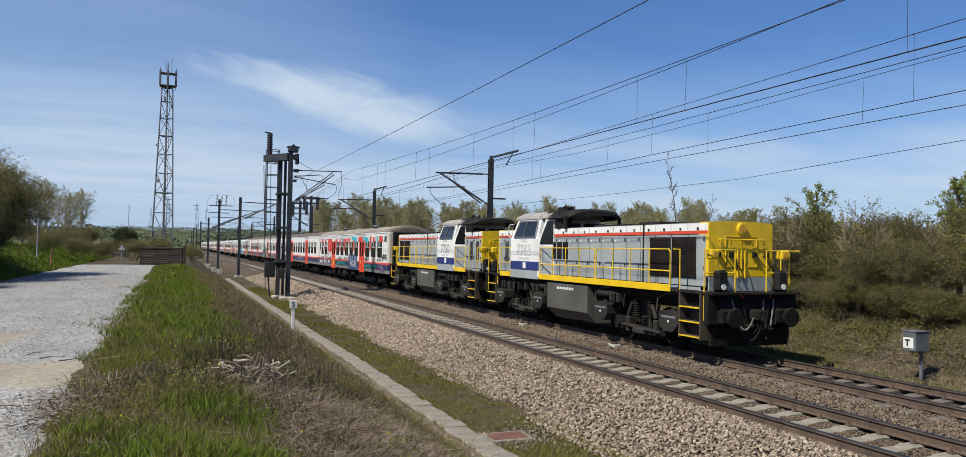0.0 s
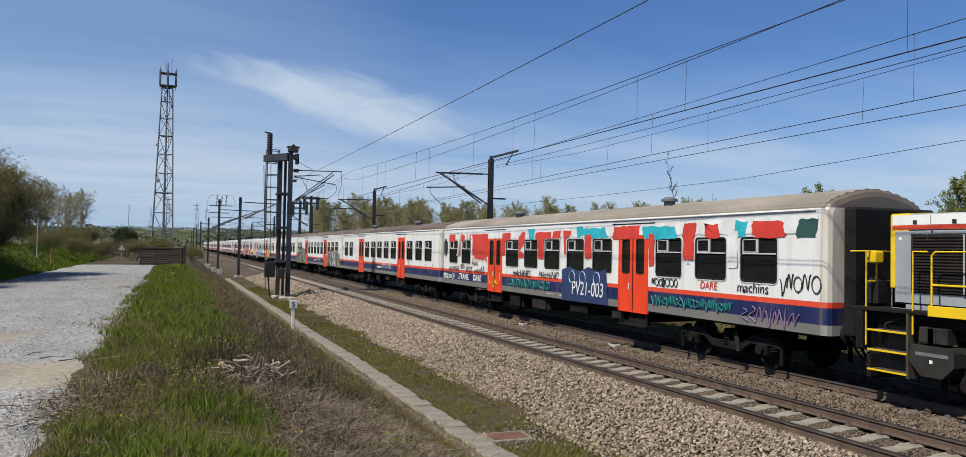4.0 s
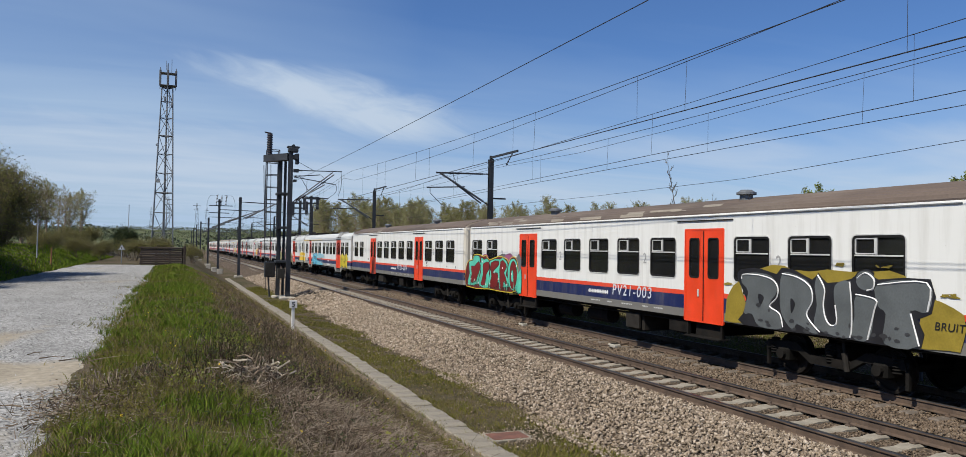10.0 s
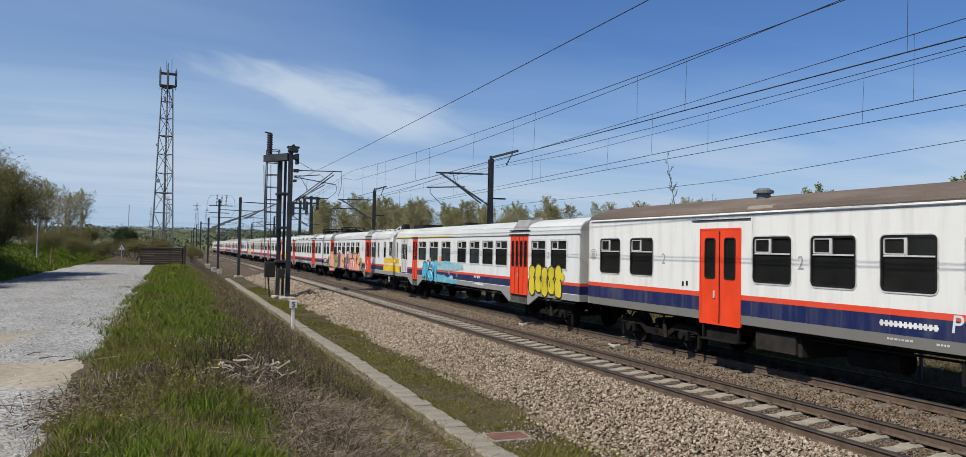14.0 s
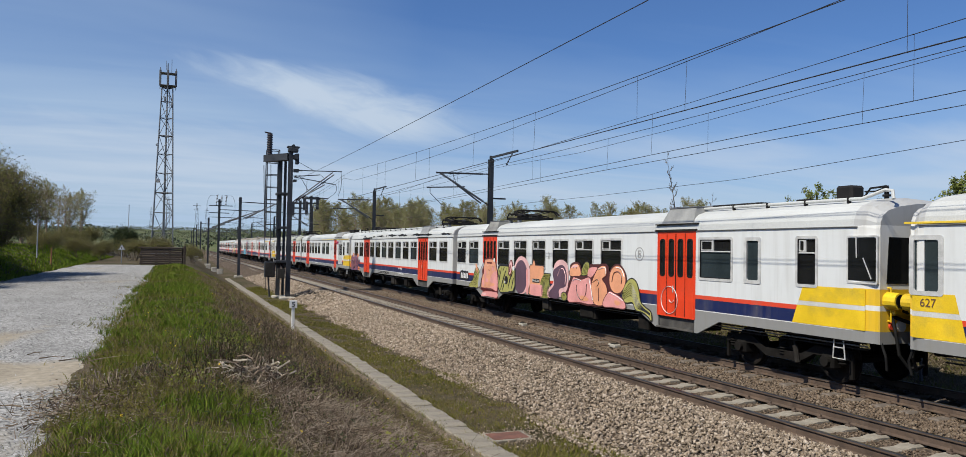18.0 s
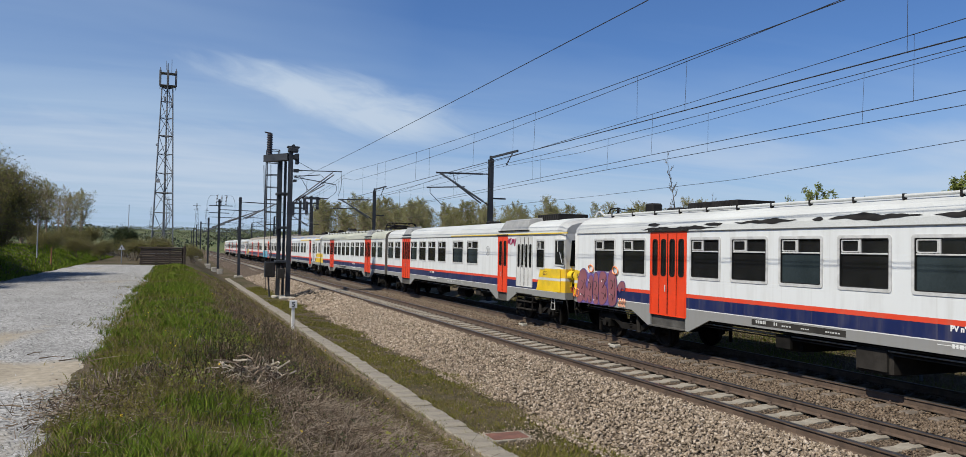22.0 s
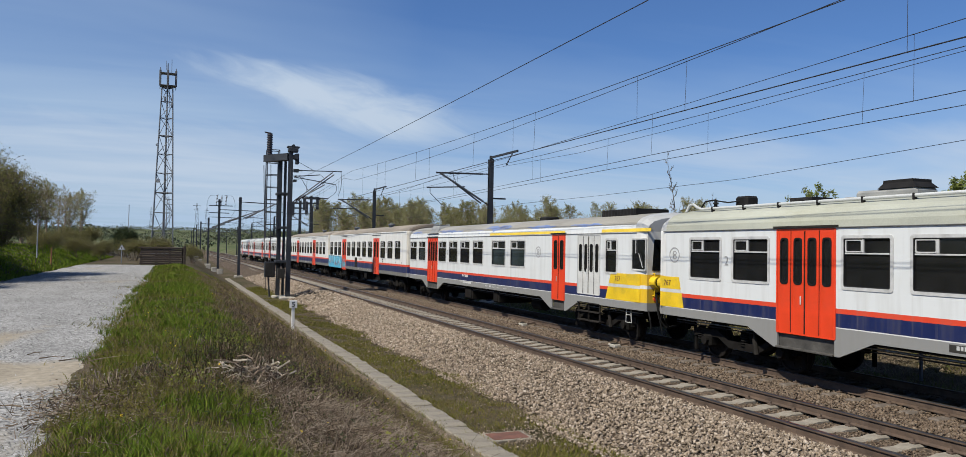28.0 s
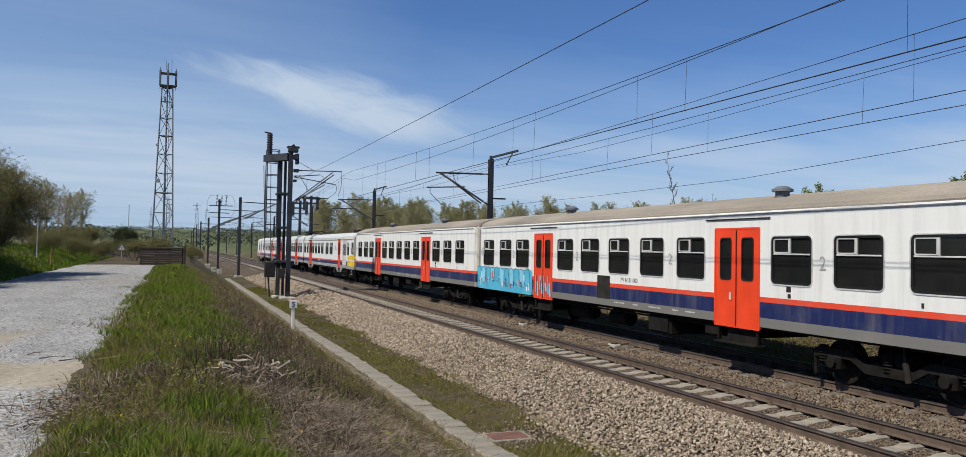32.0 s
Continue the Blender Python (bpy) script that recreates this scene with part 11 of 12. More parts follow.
def make_plants():
    rng = random.Random(21)
    bushes = [plant("bush", "tall olive-brown twiggy bush with sparse spring leaves", "bush", "bushes beside the line", 40 + k, 24, 4.3, 0.026, 3, 3, 0.55, 0.17, (4, 3, 7)[k], 0.09, 0.040, LEAF_BROWN, BARK_TWIG, 1.0) for k in range(3)]
    spots = []
    for y in np.arange(6, 60, 2.1):
        low = 1.0 - 0.30 * min(1, max(0, (y - 22) / 12))
        spots.append((21.3 + rng.uniform(-0.7, 0.9), y + rng.uniform(-0.6, 0.6), rng.uniform(0.50, 0.66) * low))
        spots.append((24.0 + rng.uniform(-1, 1), y + rng.uniform(-1, 1), rng.uniform(0.66, 0.84) * low))
    stand(bushes, spots, rng)
    for i, (x, y, s) in enumerate([(20.2 + 0.5 * math.sin(3.1 * k), 9.5 + 1.45 * k, 0.26 + 0.09 * abs(math.sin(2.3 * k))) for k in range(22)]):
        ob = copy_thing(bushes[(2, 0, 2, 1)[i % 4]], Matrix.Translation((x, y, float(height(x, y)) - 0.05)) @ Matrix.Rotation(1.3 * i, 4, "Z"))
        ob.scale = (s * 1.3, s * 1.3, s)
    whips = [upright("bush", "clump of bare upright brown shoots with a few young leaves", "bush", "bushes beside the line", 150 + k, 3.6, 0.022, 7, 1, 0.035, LEAF_OLIVE, BARK_WHIP, 0.2, 0.16, 9) for k in range(2)]
    stand(whips, [(21.6 + rng.uniform(-0.9, 1.4), 9.5 + 1.25 * k, rng.uniform(0.66, 0.90) * (1.0 - 0.25 * min(1, max(0, (1.25 * k - 12) / 12)))) for k in range(22)], rng)
    fresh = [upright("young_tree", "young bright green leafy tree above the bushes", "tree", "young trees", 60 + k, 6.0, 0.07, 20, 6, 0.060, LEAF_LIME, BARK, 0.12, 0.24, 3) for k in range(2)]
    stand(fresh, [(24.9, 24.6, 0.76), (25.2, 18.5, 0.64)], rng, 0.97, 1.03)
    bare = upright("bare_tree", "thin leafless young tree behind the bushes", "tree", "young trees", 77, 7.0, 0.045, 14, 0, 0, None, BARK, 0.3, 0.06, 1)
    stand([bare], [(27.5, 37.6, 1.0), (29.2, 37.0, 0.84)], rng, 0.98, 1.02)
    trees = [upright("tree", "slender tree with a thin spring crown behind the railway", "tree", "trees along the far side", 90 + k, 9.5, 0.12, 28, (4, 5, 4, 3)[k], 0.075, (LEAF_PALE, LEAF_OLIVE, LEAF_PALE, LEAF_PALE)[k], BARK_WHIP, 0.2, 0.24, (2, 1, 2, 2)[k]) for k in range(4)]
    spots = []
    for base, lean, first, step in ((33, 0.07, 44, 1.7), (46, 0.10, 50, 1.7)):
        y = first
        while y < 320:
            y += step
            step = min(step * 1.045, 9)
            x, yy = base + lean * y + rng.uniform(-3, 4), y + rng.uniform(-2, 2)
            spots.append((x, yy, (0.055 * (0.372 * x + 0.928 * yy) + 1.4) * rng.uniform(0.82, 1.10) / 9.5))
    stand(trees, spots, rng)
    under = [(28.5 + 0.06 * y + rng.uniform(-2, 3), y + rng.uniform(-2, 2), rng.uniform(0.8, 1.25)) for y in np.arange(60, 260, 4.5)]
    for i, (x, y, s) in enumerate(under):
        ob = copy_thing(bushes[i % 3], Matrix.Translation((x, y, float(height(x, y)) - 0.05)) @ Matrix.Rotation(rng.uniform(0, 6.28), 4, "Z"))
        ob.scale = (s, s, s)
    # the side of the access track
    thorn = [plant("hedge_bush", "big dense thorn bush in early leaf beside the track", "bush", "hedge along the track", 120 + k, 15, 5.8, 0.040, 3, 4, 0.60, 0.16, (4, 5)[k], 0.12, 0.042, (LEAF_BROWN, LEAF_OLIVE)[k], BARK_TWIG, 1.2) for k in range(2)]
    stand(thorn, [(-9.3, 44.0, 0.94), (-10.0, 41.5, 0.95), (-12.6, 46.0, 0.95), (-11.8, 50.0, 0.62), (-13.5, 54.0, 0.66), (-10.6, 39.0, 0.9), (-13.2, 38.0, 1.0), (-10.4, 34.0, 0.46), (-9.2, 36.2, 0.55), (-9.4, 40.5, 0.55), (-8.5, 43.0, 0.45), (-8.8, 39.5, 0.60), (-9.0, 36.5, 0.68), (-8.9, 42.5, 0.84), (-9.2, 34.5, 0.5), (-9.0, 31.5, 0.5), (-9.4, 31.0, 0.72), (-10.6, 36.0, 0.95), (-9.6, 42.0, 0.72), (-14.5, 62.0, 0.6), (-12.2, 62.0, 0.46), (-12.6, 70.0, 0.5), (-11.4, 76.0, 0.42), (-9.6, 86.0, 0.42)], rng, 0.96, 1.04)
    tall = [upright("tree", "tall tree with bare limbs and young leaves beside the track", "tree", "trees beside the track", 190 + k, 9.5, 0.115, 19, (1, 4)[k], 0.075, LEAF_PALE, BARK_WHIP, 0.30, 0.26, 2) for k in range(2)]
    stand(tall, [(-15.5, 97, 0.66), (-12.2, 107, 0.72)], rng)
    spots = [(-14.2, 98, 1.05), (-17.5, 96, 1.12), (-12.6, 104, 1.0), (-14.6, 108, 1.14), (-16.8, 112, 1.12), (-11.4, 112, 1.06), (-19.0, 118, 1.15), (-22.0, 110, 1.15)]
    for i, (x, y, s) in enumerate(spots):
        ob = copy_thing(tall[i % 2], Matrix.Translation((x, y, float(height(x, y)) - 0.05)) @ Matrix.Rotation(rng.uniform(0, 6.28), 4, "Z"))
        ob.scale = (s * 0.72, s * 0.72, s * 0.70)
        tagged(ob, "tall tree with bare limbs and young leaves beside the track", "tree", "trees beside the track")
    dark = plant("evergreen_bush", "dense dark evergreen beside the track's end", "bush", "", 140, 9, 4.6, 0.06, 3, 3, 0.6, 0.16, 14, 0.3, 0.09, LEAF_DARK, BARK, 0.8)
    stand([dark], [(-5.2, 98.0, 0.72)], rng)
    dark.scale = (0.42, 0.42, 0.78)
    for i, (x, y, s) in enumerate([(-7.6, 74, 0.36), (-6.2, 78, 0.36), (-9.2, 68, 0.36), (-3.6, 80, 0.4), (-1.5, 86, 0.45), (2.0, 92, 0.4), (-9.4, 100, 0.5), (-7.0, 112, 0.45), (-2.6, 118, 0.4)]):
        ob = copy_thing(thorn[1], Matrix.Translation((x, y, float(height(x, y)) - 0.05)) @ Matrix.Rotation(rng.uniform(0, 6.28), 4, "Z"))
        ob.scale = (s, s, s)


make_plants()


def far_woods():
    """Woods and hedges on the slopes far off."""
    rng = np.random.default_rng(8)
    cs = []
    for _ in range(150):
        y = rng.uniform(380, 2600)
        x = rng.uniform(-0.42, 0.75) * y
        if abs(x - 11) < 26 and y < 900:
            continue
        ln, wd, h = rng.uniform(20, 120), rng.uniform(5, 16), rng.uniform(5, 11)
        n = int(ln * 9)
        u = rng.uniform(-1, 1, n)
        px, py = x + u * ln, y + rng.normal(0, wd, n)
        pz = height(px, py) + rng.uniform(0.2, 1, n) ** 0.7 * h * (0.7 + 0.3 * np.sin(u * 9 + x))
        cs.append(np.stack([px, py, pz], -1))
    c = np.concatenate(cs)
    v, f = leaves(rng, c, 2, 0.8, 0.75)
    # Leaf tints lightened in place of distance haze.
    tagged(new("far_woods", heap("far_woods", v, f, random_tint("hazed_far_wood_leaf", [(0.11, 0.13, 0.08), (0.12, 0.14, 0.085), (0.13, 0.14, 0.095)], 0.9, True, 0, 0, 0.1))), "distant hedges and woods on the slopes", "woods", "", "stuff")


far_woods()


# ---- grass and brush on the bank ----
GRASS = random_tint("green_grass", [(0.065, 0.125, 0.012), (0.11, 0.185, 0.018), (0.20, 0.245, 0.034), (0.060, 0.105, 0.014), (0.16, 0.20, 0.030)], 0.9, True, 0, 0, 0.04, 0.06)
OLIVE = random_tint("olive_grass", [(0.115, 0.118, 0.02), (0.18, 0.165, 0.034), (0.27, 0.215, 0.085), (0.09, 0.110, 0.017), (0.15, 0.165, 0.026), (0.22, 0.165, 0.085)], 0.9, True, 0, 0, 0.04, 0.05)
STRAW = random_tint("dry_stem", [(0.05, 0.035, 0.024), (0.12, 0.088, 0.060), (0.21, 0.158, 0.115), (0.05, 0.037, 0.028), (0.17, 0.13, 0.092), (0.40, 0.33, 0.25)], 0.95, True, 0, 0, 0.03)


def blades(rng, x, y, tall, wide, lean):
    n = len(x)
    z = height(x, y) - 0.01
    a = rng.uniform(0, 2 * np.pi, n)
    side = np.stack([np.cos(a), np.sin(a), np.zeros(n)], -1) * (wide / 2)[:, None]
    b = rng.uniform(0, 2 * np.pi, n)
    out = np.stack([np.cos(b), np.sin(b), np.zeros(n)], -1) * (lean * tall)[:, None]
    base = np.stack([x, y, z], -1)
    up = np.zeros((n, 3))
    up[:, 2] = tall
    mid = base + up * 0.55 + out * 0.35
    tip = base + up * 0.95 + out
    v = np.stack([base - side, base + side, mid + side * 0.7, mid - side * 0.7, tip], 1)
    f3 = np.array([(0, 1, 2), (0, 2, 3), (3, 2, 4)])
    f = f3[None] + (5 * np.arange(n))[:, None, None]
    return v.reshape(-1, 3), f.reshape(-1, 3)


def patchy(x, y, s=1.0, o=0.0):
    return 0.5 + 0.25 * (np.sin(1.1 * s * x + 0.7 * s * y + o) + np.sin(0.45 * s * y - 0.9 * s * x + 2.1 * o + 1)) + 0.2 * np.sin(2.3 * s * y + 1.7 * s * x + o)


def make_grass():
    rng = np.random.default_rng(31)

    def field(n, x0, x1, y0, y1, near=1.8):
        return rng.uniform(x0, x1, n), y0 + (y1 - y0) * rng.random(n) ** near

    def lay(name, label, mat, sets):
        vs, fs, o = [], [], 0
        for v, f in sets:
            vs.append(v)
            fs.append(f + o)
            o += len(v)
        tagged(new(name, heap(name, np.concatenate(vs), np.concatenate(fs), mat)), label, "grass", "", "stuff")

    def soil(x, y):
        """Bare trodden soil where the track's edge bulges into the bank."""
        return (x > -1.05 + 0.40 * np.exp(-((y - 9.6) / 2.2) ** 2) + 0.16 * np.sin(4.1 * y + 2 * x) * np.exp(-((y - 9.2) / 4) ** 2)) | (rng.random(len(x)) < 0.07) | (y > 16)

    # lush grass on the crest and by the drain
    x, y = field(130000, -1.3, 2.9, 4.2, 62, 1.5)
    k = patchy(x, y) - 0.8 * (x < -1.0 + 0.25 * np.sin(1.9 * y)) * (y < 16) + 0.45 * np.exp(-((x - 0.2) / 1.0) ** 2) * np.clip((y - 10) / 6, 0, 1) + 0.30 * np.sin(3.3 * x + 1.7 * y) * np.sin(2.1 * y - 2.6 * x + 0.6) - 0.6 * (x > 1.25) - 0.25 * (y < 12) * (x > 1.0) + 0.22 * (y < 9) * (x < 0.9) > rng.uniform(0.25, 0.95, len(x))
    x, y = x[k], y[k]
    hump = 0.55 + 0.75 * np.clip(patchy(x, y, 2.6, 3), 0, 1)
    lush = blades(rng, x, y, (0.03 + 0.15 * rng.random(len(x)) ** 1.6) * hump * np.where(y < 13, 0.72, 1.0), rng.uniform(0.004, 0.009, len(x)) * (1 + y / 18), rng.uniform(0.2, 1.0, len(x)))
    x, y = field(42000, -14, -6.5, 26, 100, 1.2)
    far_side = blades(rng, x, y, rng.uniform(0.08, 0.2, len(x)), rng.uniform(0.02, 0.04, len(x)) * (0.6 + y / 60), rng.uniform(0.1, 0.6, len(x)))
    cx, cy = np.concatenate([rng.uniform(-0.75, 0.9, 260), rng.normal(0.25, 0.45, 420)]), np.concatenate([4.6 + 3.6 * rng.random(260), 11 + 24 * rng.random(420) ** 1.3])
    ok = patchy(cx, cy, 1.7, 1.2) > rng.uniform(0.2, 0.8, len(cx))
    cx, cy = cx[ok], cy[ok]
    m = 55
    sp = np.repeat(0.05 + 0.004 * cy, m)
    x, y = np.repeat(cx, m) + rng.normal(0, 1, len(cx) * m) * sp, np.repeat(cy, m) + rng.normal(0, 1, len(cx) * m) * sp
    clumps = blades(rng, x, y, np.repeat(rng.uniform(0.08, 0.19, len(cx)), m) * rng.uniform(0.5, 1.1, len(x)), rng.uniform(0.003, 0.007, len(x)) * (1 + y / 20), rng.uniform(0.2, 1.0, len(x)))
    x, y = field(26000, 15.9, 18.2, 7, 46, 1.3)
    k = patchy(x, y, 1.0, 0.7) + 0.35 * (x < 17.2) > rng.uniform(0.3, 1.0, len(x))
    x, y = x[k], y[k]
    trackside = blades(rng, x, y, rng.uniform(0.06, 0.22, len(x)), rng.uniform(0.008, 0.016, len(x)), rng.uniform(0.2, 0.9, len(x)))
    lay("green_grass", "lush green grass on the bank's crest", GRASS, [lush, far_side, clumps, trackside])
    # olive and yellowing grass everywhere else
    x, y = field(140000, -1.3, 4.55, 4.0, 62, 2.0)
    k = (patchy(x, y, 1.4, 2) + 0.25 * (x < 1.2) - 0.35 * (x > 1.5) * (x < 3.9) > rng.uniform(-0.1, 0.75, len(x))) & (x > -0.98 + 0.25 * np.sin(1.9 * y) * np.sin(0.7 * y + 1) - 0.35 * np.clip((y - 14) / 6, 0, 1)) & soil(x, y) & ((x < 4.12 + 0.1 * np.sin(2.4 * y)) | (rng.random(len(x)) < 0.12))
    x, y = x[k], y[k]
    bank = blades(rng, x, y, (0.02 + 0.14 * rng.random(len(x)) ** 1.9) * np.where(y < 13, 0.75, 1.0), rng.uniform(0.003, 0.008, len(x)) * (1 + y / 18), rng.uniform(0.2, 0.9, len(x)))
    x, y = field(120000, 5.0, 6.9, 6.0, 62, 1.6)
    k = (np.hypot((x - 5.55) / 0.75, (y - 12.2) / 0.55) > 1) & (patchy(x, y, 0.8, 4) + 0.22 + 0.3 * np.sin(2.2 * y + 3.1 * x) * np.sin(4.4 * x - 1.3 * y) - 0.35 * np.abs(x - 5.7) + 0.25 * np.sin(7 * x + 3 * y) > rng.uniform(0.22, 0.95, len(x))) & (x < 6.95 - 0.5 * patchy(y, y, 0.7, 1))
    x, y = x[k], y[k]
    low = blades(rng, x, y, 0.02 + 0.10 * rng.random(len(x)) ** 1.5, rng.uniform(0.004, 0.009, len(x)) * (1 + y / 20), rng.uniform(0.2, 0.9, len(x)))
    x, y = field(90000, 16.5, 22.6, 8, 46, 1.2)
    k = patchy(x, y, 0.9, 3) > rng.uniform(0.0, 0.85, len(x))
    x, y = x[k], y[k]
    right = blades(rng, x, y, rng.uniform(0.05, 0.2, len(x)), rng.uniform(0.010, 0.022, len(x)), rng.uniform(0.2, 0.8, len(x)))
    x, y = field(24000, 4.05, 5.06, 5, 50, 1.6)
    k = (x < 4.14) | (x > 4.97) | (rng.random(len(x)) < 0.07) | (np.abs(x - 4.53) < 0.03) & (patchy(x, y, 1.6, 2) > 0.45)
    x, y = x[k], y[k]
    edge = blades(rng, x, y, rng.uniform(0.06, 0.18, len(x)), rng.uniform(0.006, 0.012, len(x)), rng.uniform(0.3, 0.9, len(x)))
    x, y = field(9000, -1.9, -0.85, 5, 45, 1.6)
    k = patchy(x, y, 1.9, 1) + 0.6 * (x + 1.2) > rng.uniform(0.35, 0.95, len(x))
    k = k & soil(x, y)
    x, y = x[k], y[k]
    fringe = blades(rng, x, y, rng.uniform(0.03, 0.12, len(x)), rng.uniform(0.005, 0.010, len(x)) * (1 + y / 25), rng.uniform(0.3, 1.0, len(x)))
    x, y = field(14000, -1.25, 0.2, 4.8, 17, 1.2)
    k = soil(x, y)
    x, y = x[k], y[k]
    rim = blades(rng, x, y, rng.uniform(0.03, 0.13, len(x)), rng.uniform(0.004, 0.009, len(x)), rng.uniform(0.3, 1.2, len(x)))
    x, y = rng.uniform(-0.8, 4.4, 22000), rng.uniform(-7, 6, 22000)
    behind = blades(rng, x, y, rng.uniform(0.03, 0.16, len(x)), rng.uniform(0.004, 0.009, len(x)), rng.uniform(0.3, 1.0, len(x)))
    # thick tufts near the path's end of the bank and beside the drain
    cx, cy = np.concatenate([rng.uniform(-0.95, 1.0, 620), rng.uniform(2.9, 4.2, 260), rng.uniform(5.0, 6.9, 420)]), np.concatenate([4.6 + 8.5 * rng.random(620) ** 1.4, 5.5 + 12 * rng.random(260), 6.5 + 12 * rng.random(420) ** 1.3])
    keep = (patchy(cx, cy, 1.3, 6) + 0.25 > rng.random(len(cx)) * 0.9) & (np.hypot((cx - 5.55) / 0.8, (cy - 12.2) / 0.6) > 1)
    cx, cy = cx[keep], cy[keep]
    m = 42
    x = (cx[:, None] + rng.normal(0, 0.075, (len(cx), m))).ravel()
    y = (cy[:, None] + rng.normal(0, 0.075, (len(cx), m))).ravel()
    hh = np.repeat(rng.uniform(0.06, 0.17, len(cx)) * np.where(cx > 4.5, 0.6, 1.0), m)
    tufts = blades(rng, x, y, hh * rng.uniform(0.5, 1.2, len(x)), rng.uniform(0.0035, 0.0075, len(x)), rng.uniform(0.15, 1.0, len(x)))
    x, y = field(46000, 5.0, 7.0, 5.5, 19, 1.2)
    k = (x < 6.85 - 0.5 * patchy(y, y, 0.7, 1)) & (patchy(x, y, 2.2, 4) > rng.uniform(0.15, 1.0, len(x))) & (np.hypot((x - 5.55) / 0.75, (y - 12.2) / 0.55) > 1)
    x, y = x[k], y[k]
    sward = blades(rng, x, y, 0.02 + 0.07 * rng.random(len(x)) ** 1.5, rng.uniform(0.004, 0.008, len(x)), rng.uniform(0.2, 1.0, len(x)))
    lay("olive_grass", "short olive and yellowing grass on banks and verges", OLIVE, [bank, low, right, edge, fringe, rim, behind, tufts, sward])
    # dead stems
    x, y = field(100000, -0.9, 4.4, 4.2, 56, 1.7)
    k = patchy(x, y, 1.0, 5) + 0.8 * np.exp(-((x - 2.6) / 1.1) ** 2) - 0.3 * (x < 0.6) * (y > 14) > rng.uniform(0.25, 0.85, len(x))
    x, y = x[k], y[k]
    dead = blades(rng, x, y, rng.uniform(0.03, 0.15, len(x)), rng.uniform(0.003, 0.006, len(x)) * (1 + y / 25), rng.uniform(0.4, 2.0, len(x)))
    x, y = field(30000, 16.8, 22, 8, 46, 1.2)
    right = blades(rng, x, y, rng.uniform(0.05, 0.28, len(x)), rng.uniform(0.006, 0.014, len(x)), rng.uniform(0.4, 1.8, len(x)))
    x, y = field(30000, 5.0, 6.8, 6, 40, 1.5)
    verge = blades(rng, x, y, rng.uniform(0.02, 0.08, len(x)), rng.uniform(0.003, 0.006, len(x)) * (1 + y / 25), rng.uniform(0.5, 2.2, len(x)))
    x, y = field(52000, 16.7, 21.8, 8, 40, 1.15)
    k = patchy(x, y, 1.1, 2.4) + 0.25 > rng.uniform(0.2, 1.0, len(x))
    x, y = x[k], y[k]
    pale = blades(rng, x, y, rng.uniform(0.04, 0.22, len(x)), rng.uniform(0.006, 0.013, len(x)), rng.uniform(0.5, 2.4, len(x)))
    lay("pale_dry_grass", "pale flattened dry grass on the far slope", random_tint("pale_straw", [(0.20, 0.165, 0.105), (0.32, 0.27, 0.18), (0.26, 0.205, 0.135), (0.40, 0.345, 0.24), (0.16, 0.135, 0.07)], 0.95, True, 0, 0, 0.05), [pale])
    lay("dry_grass", "brown dead stems and dry grass on the slope", STRAW, [dead, right, verge])


make_grass()


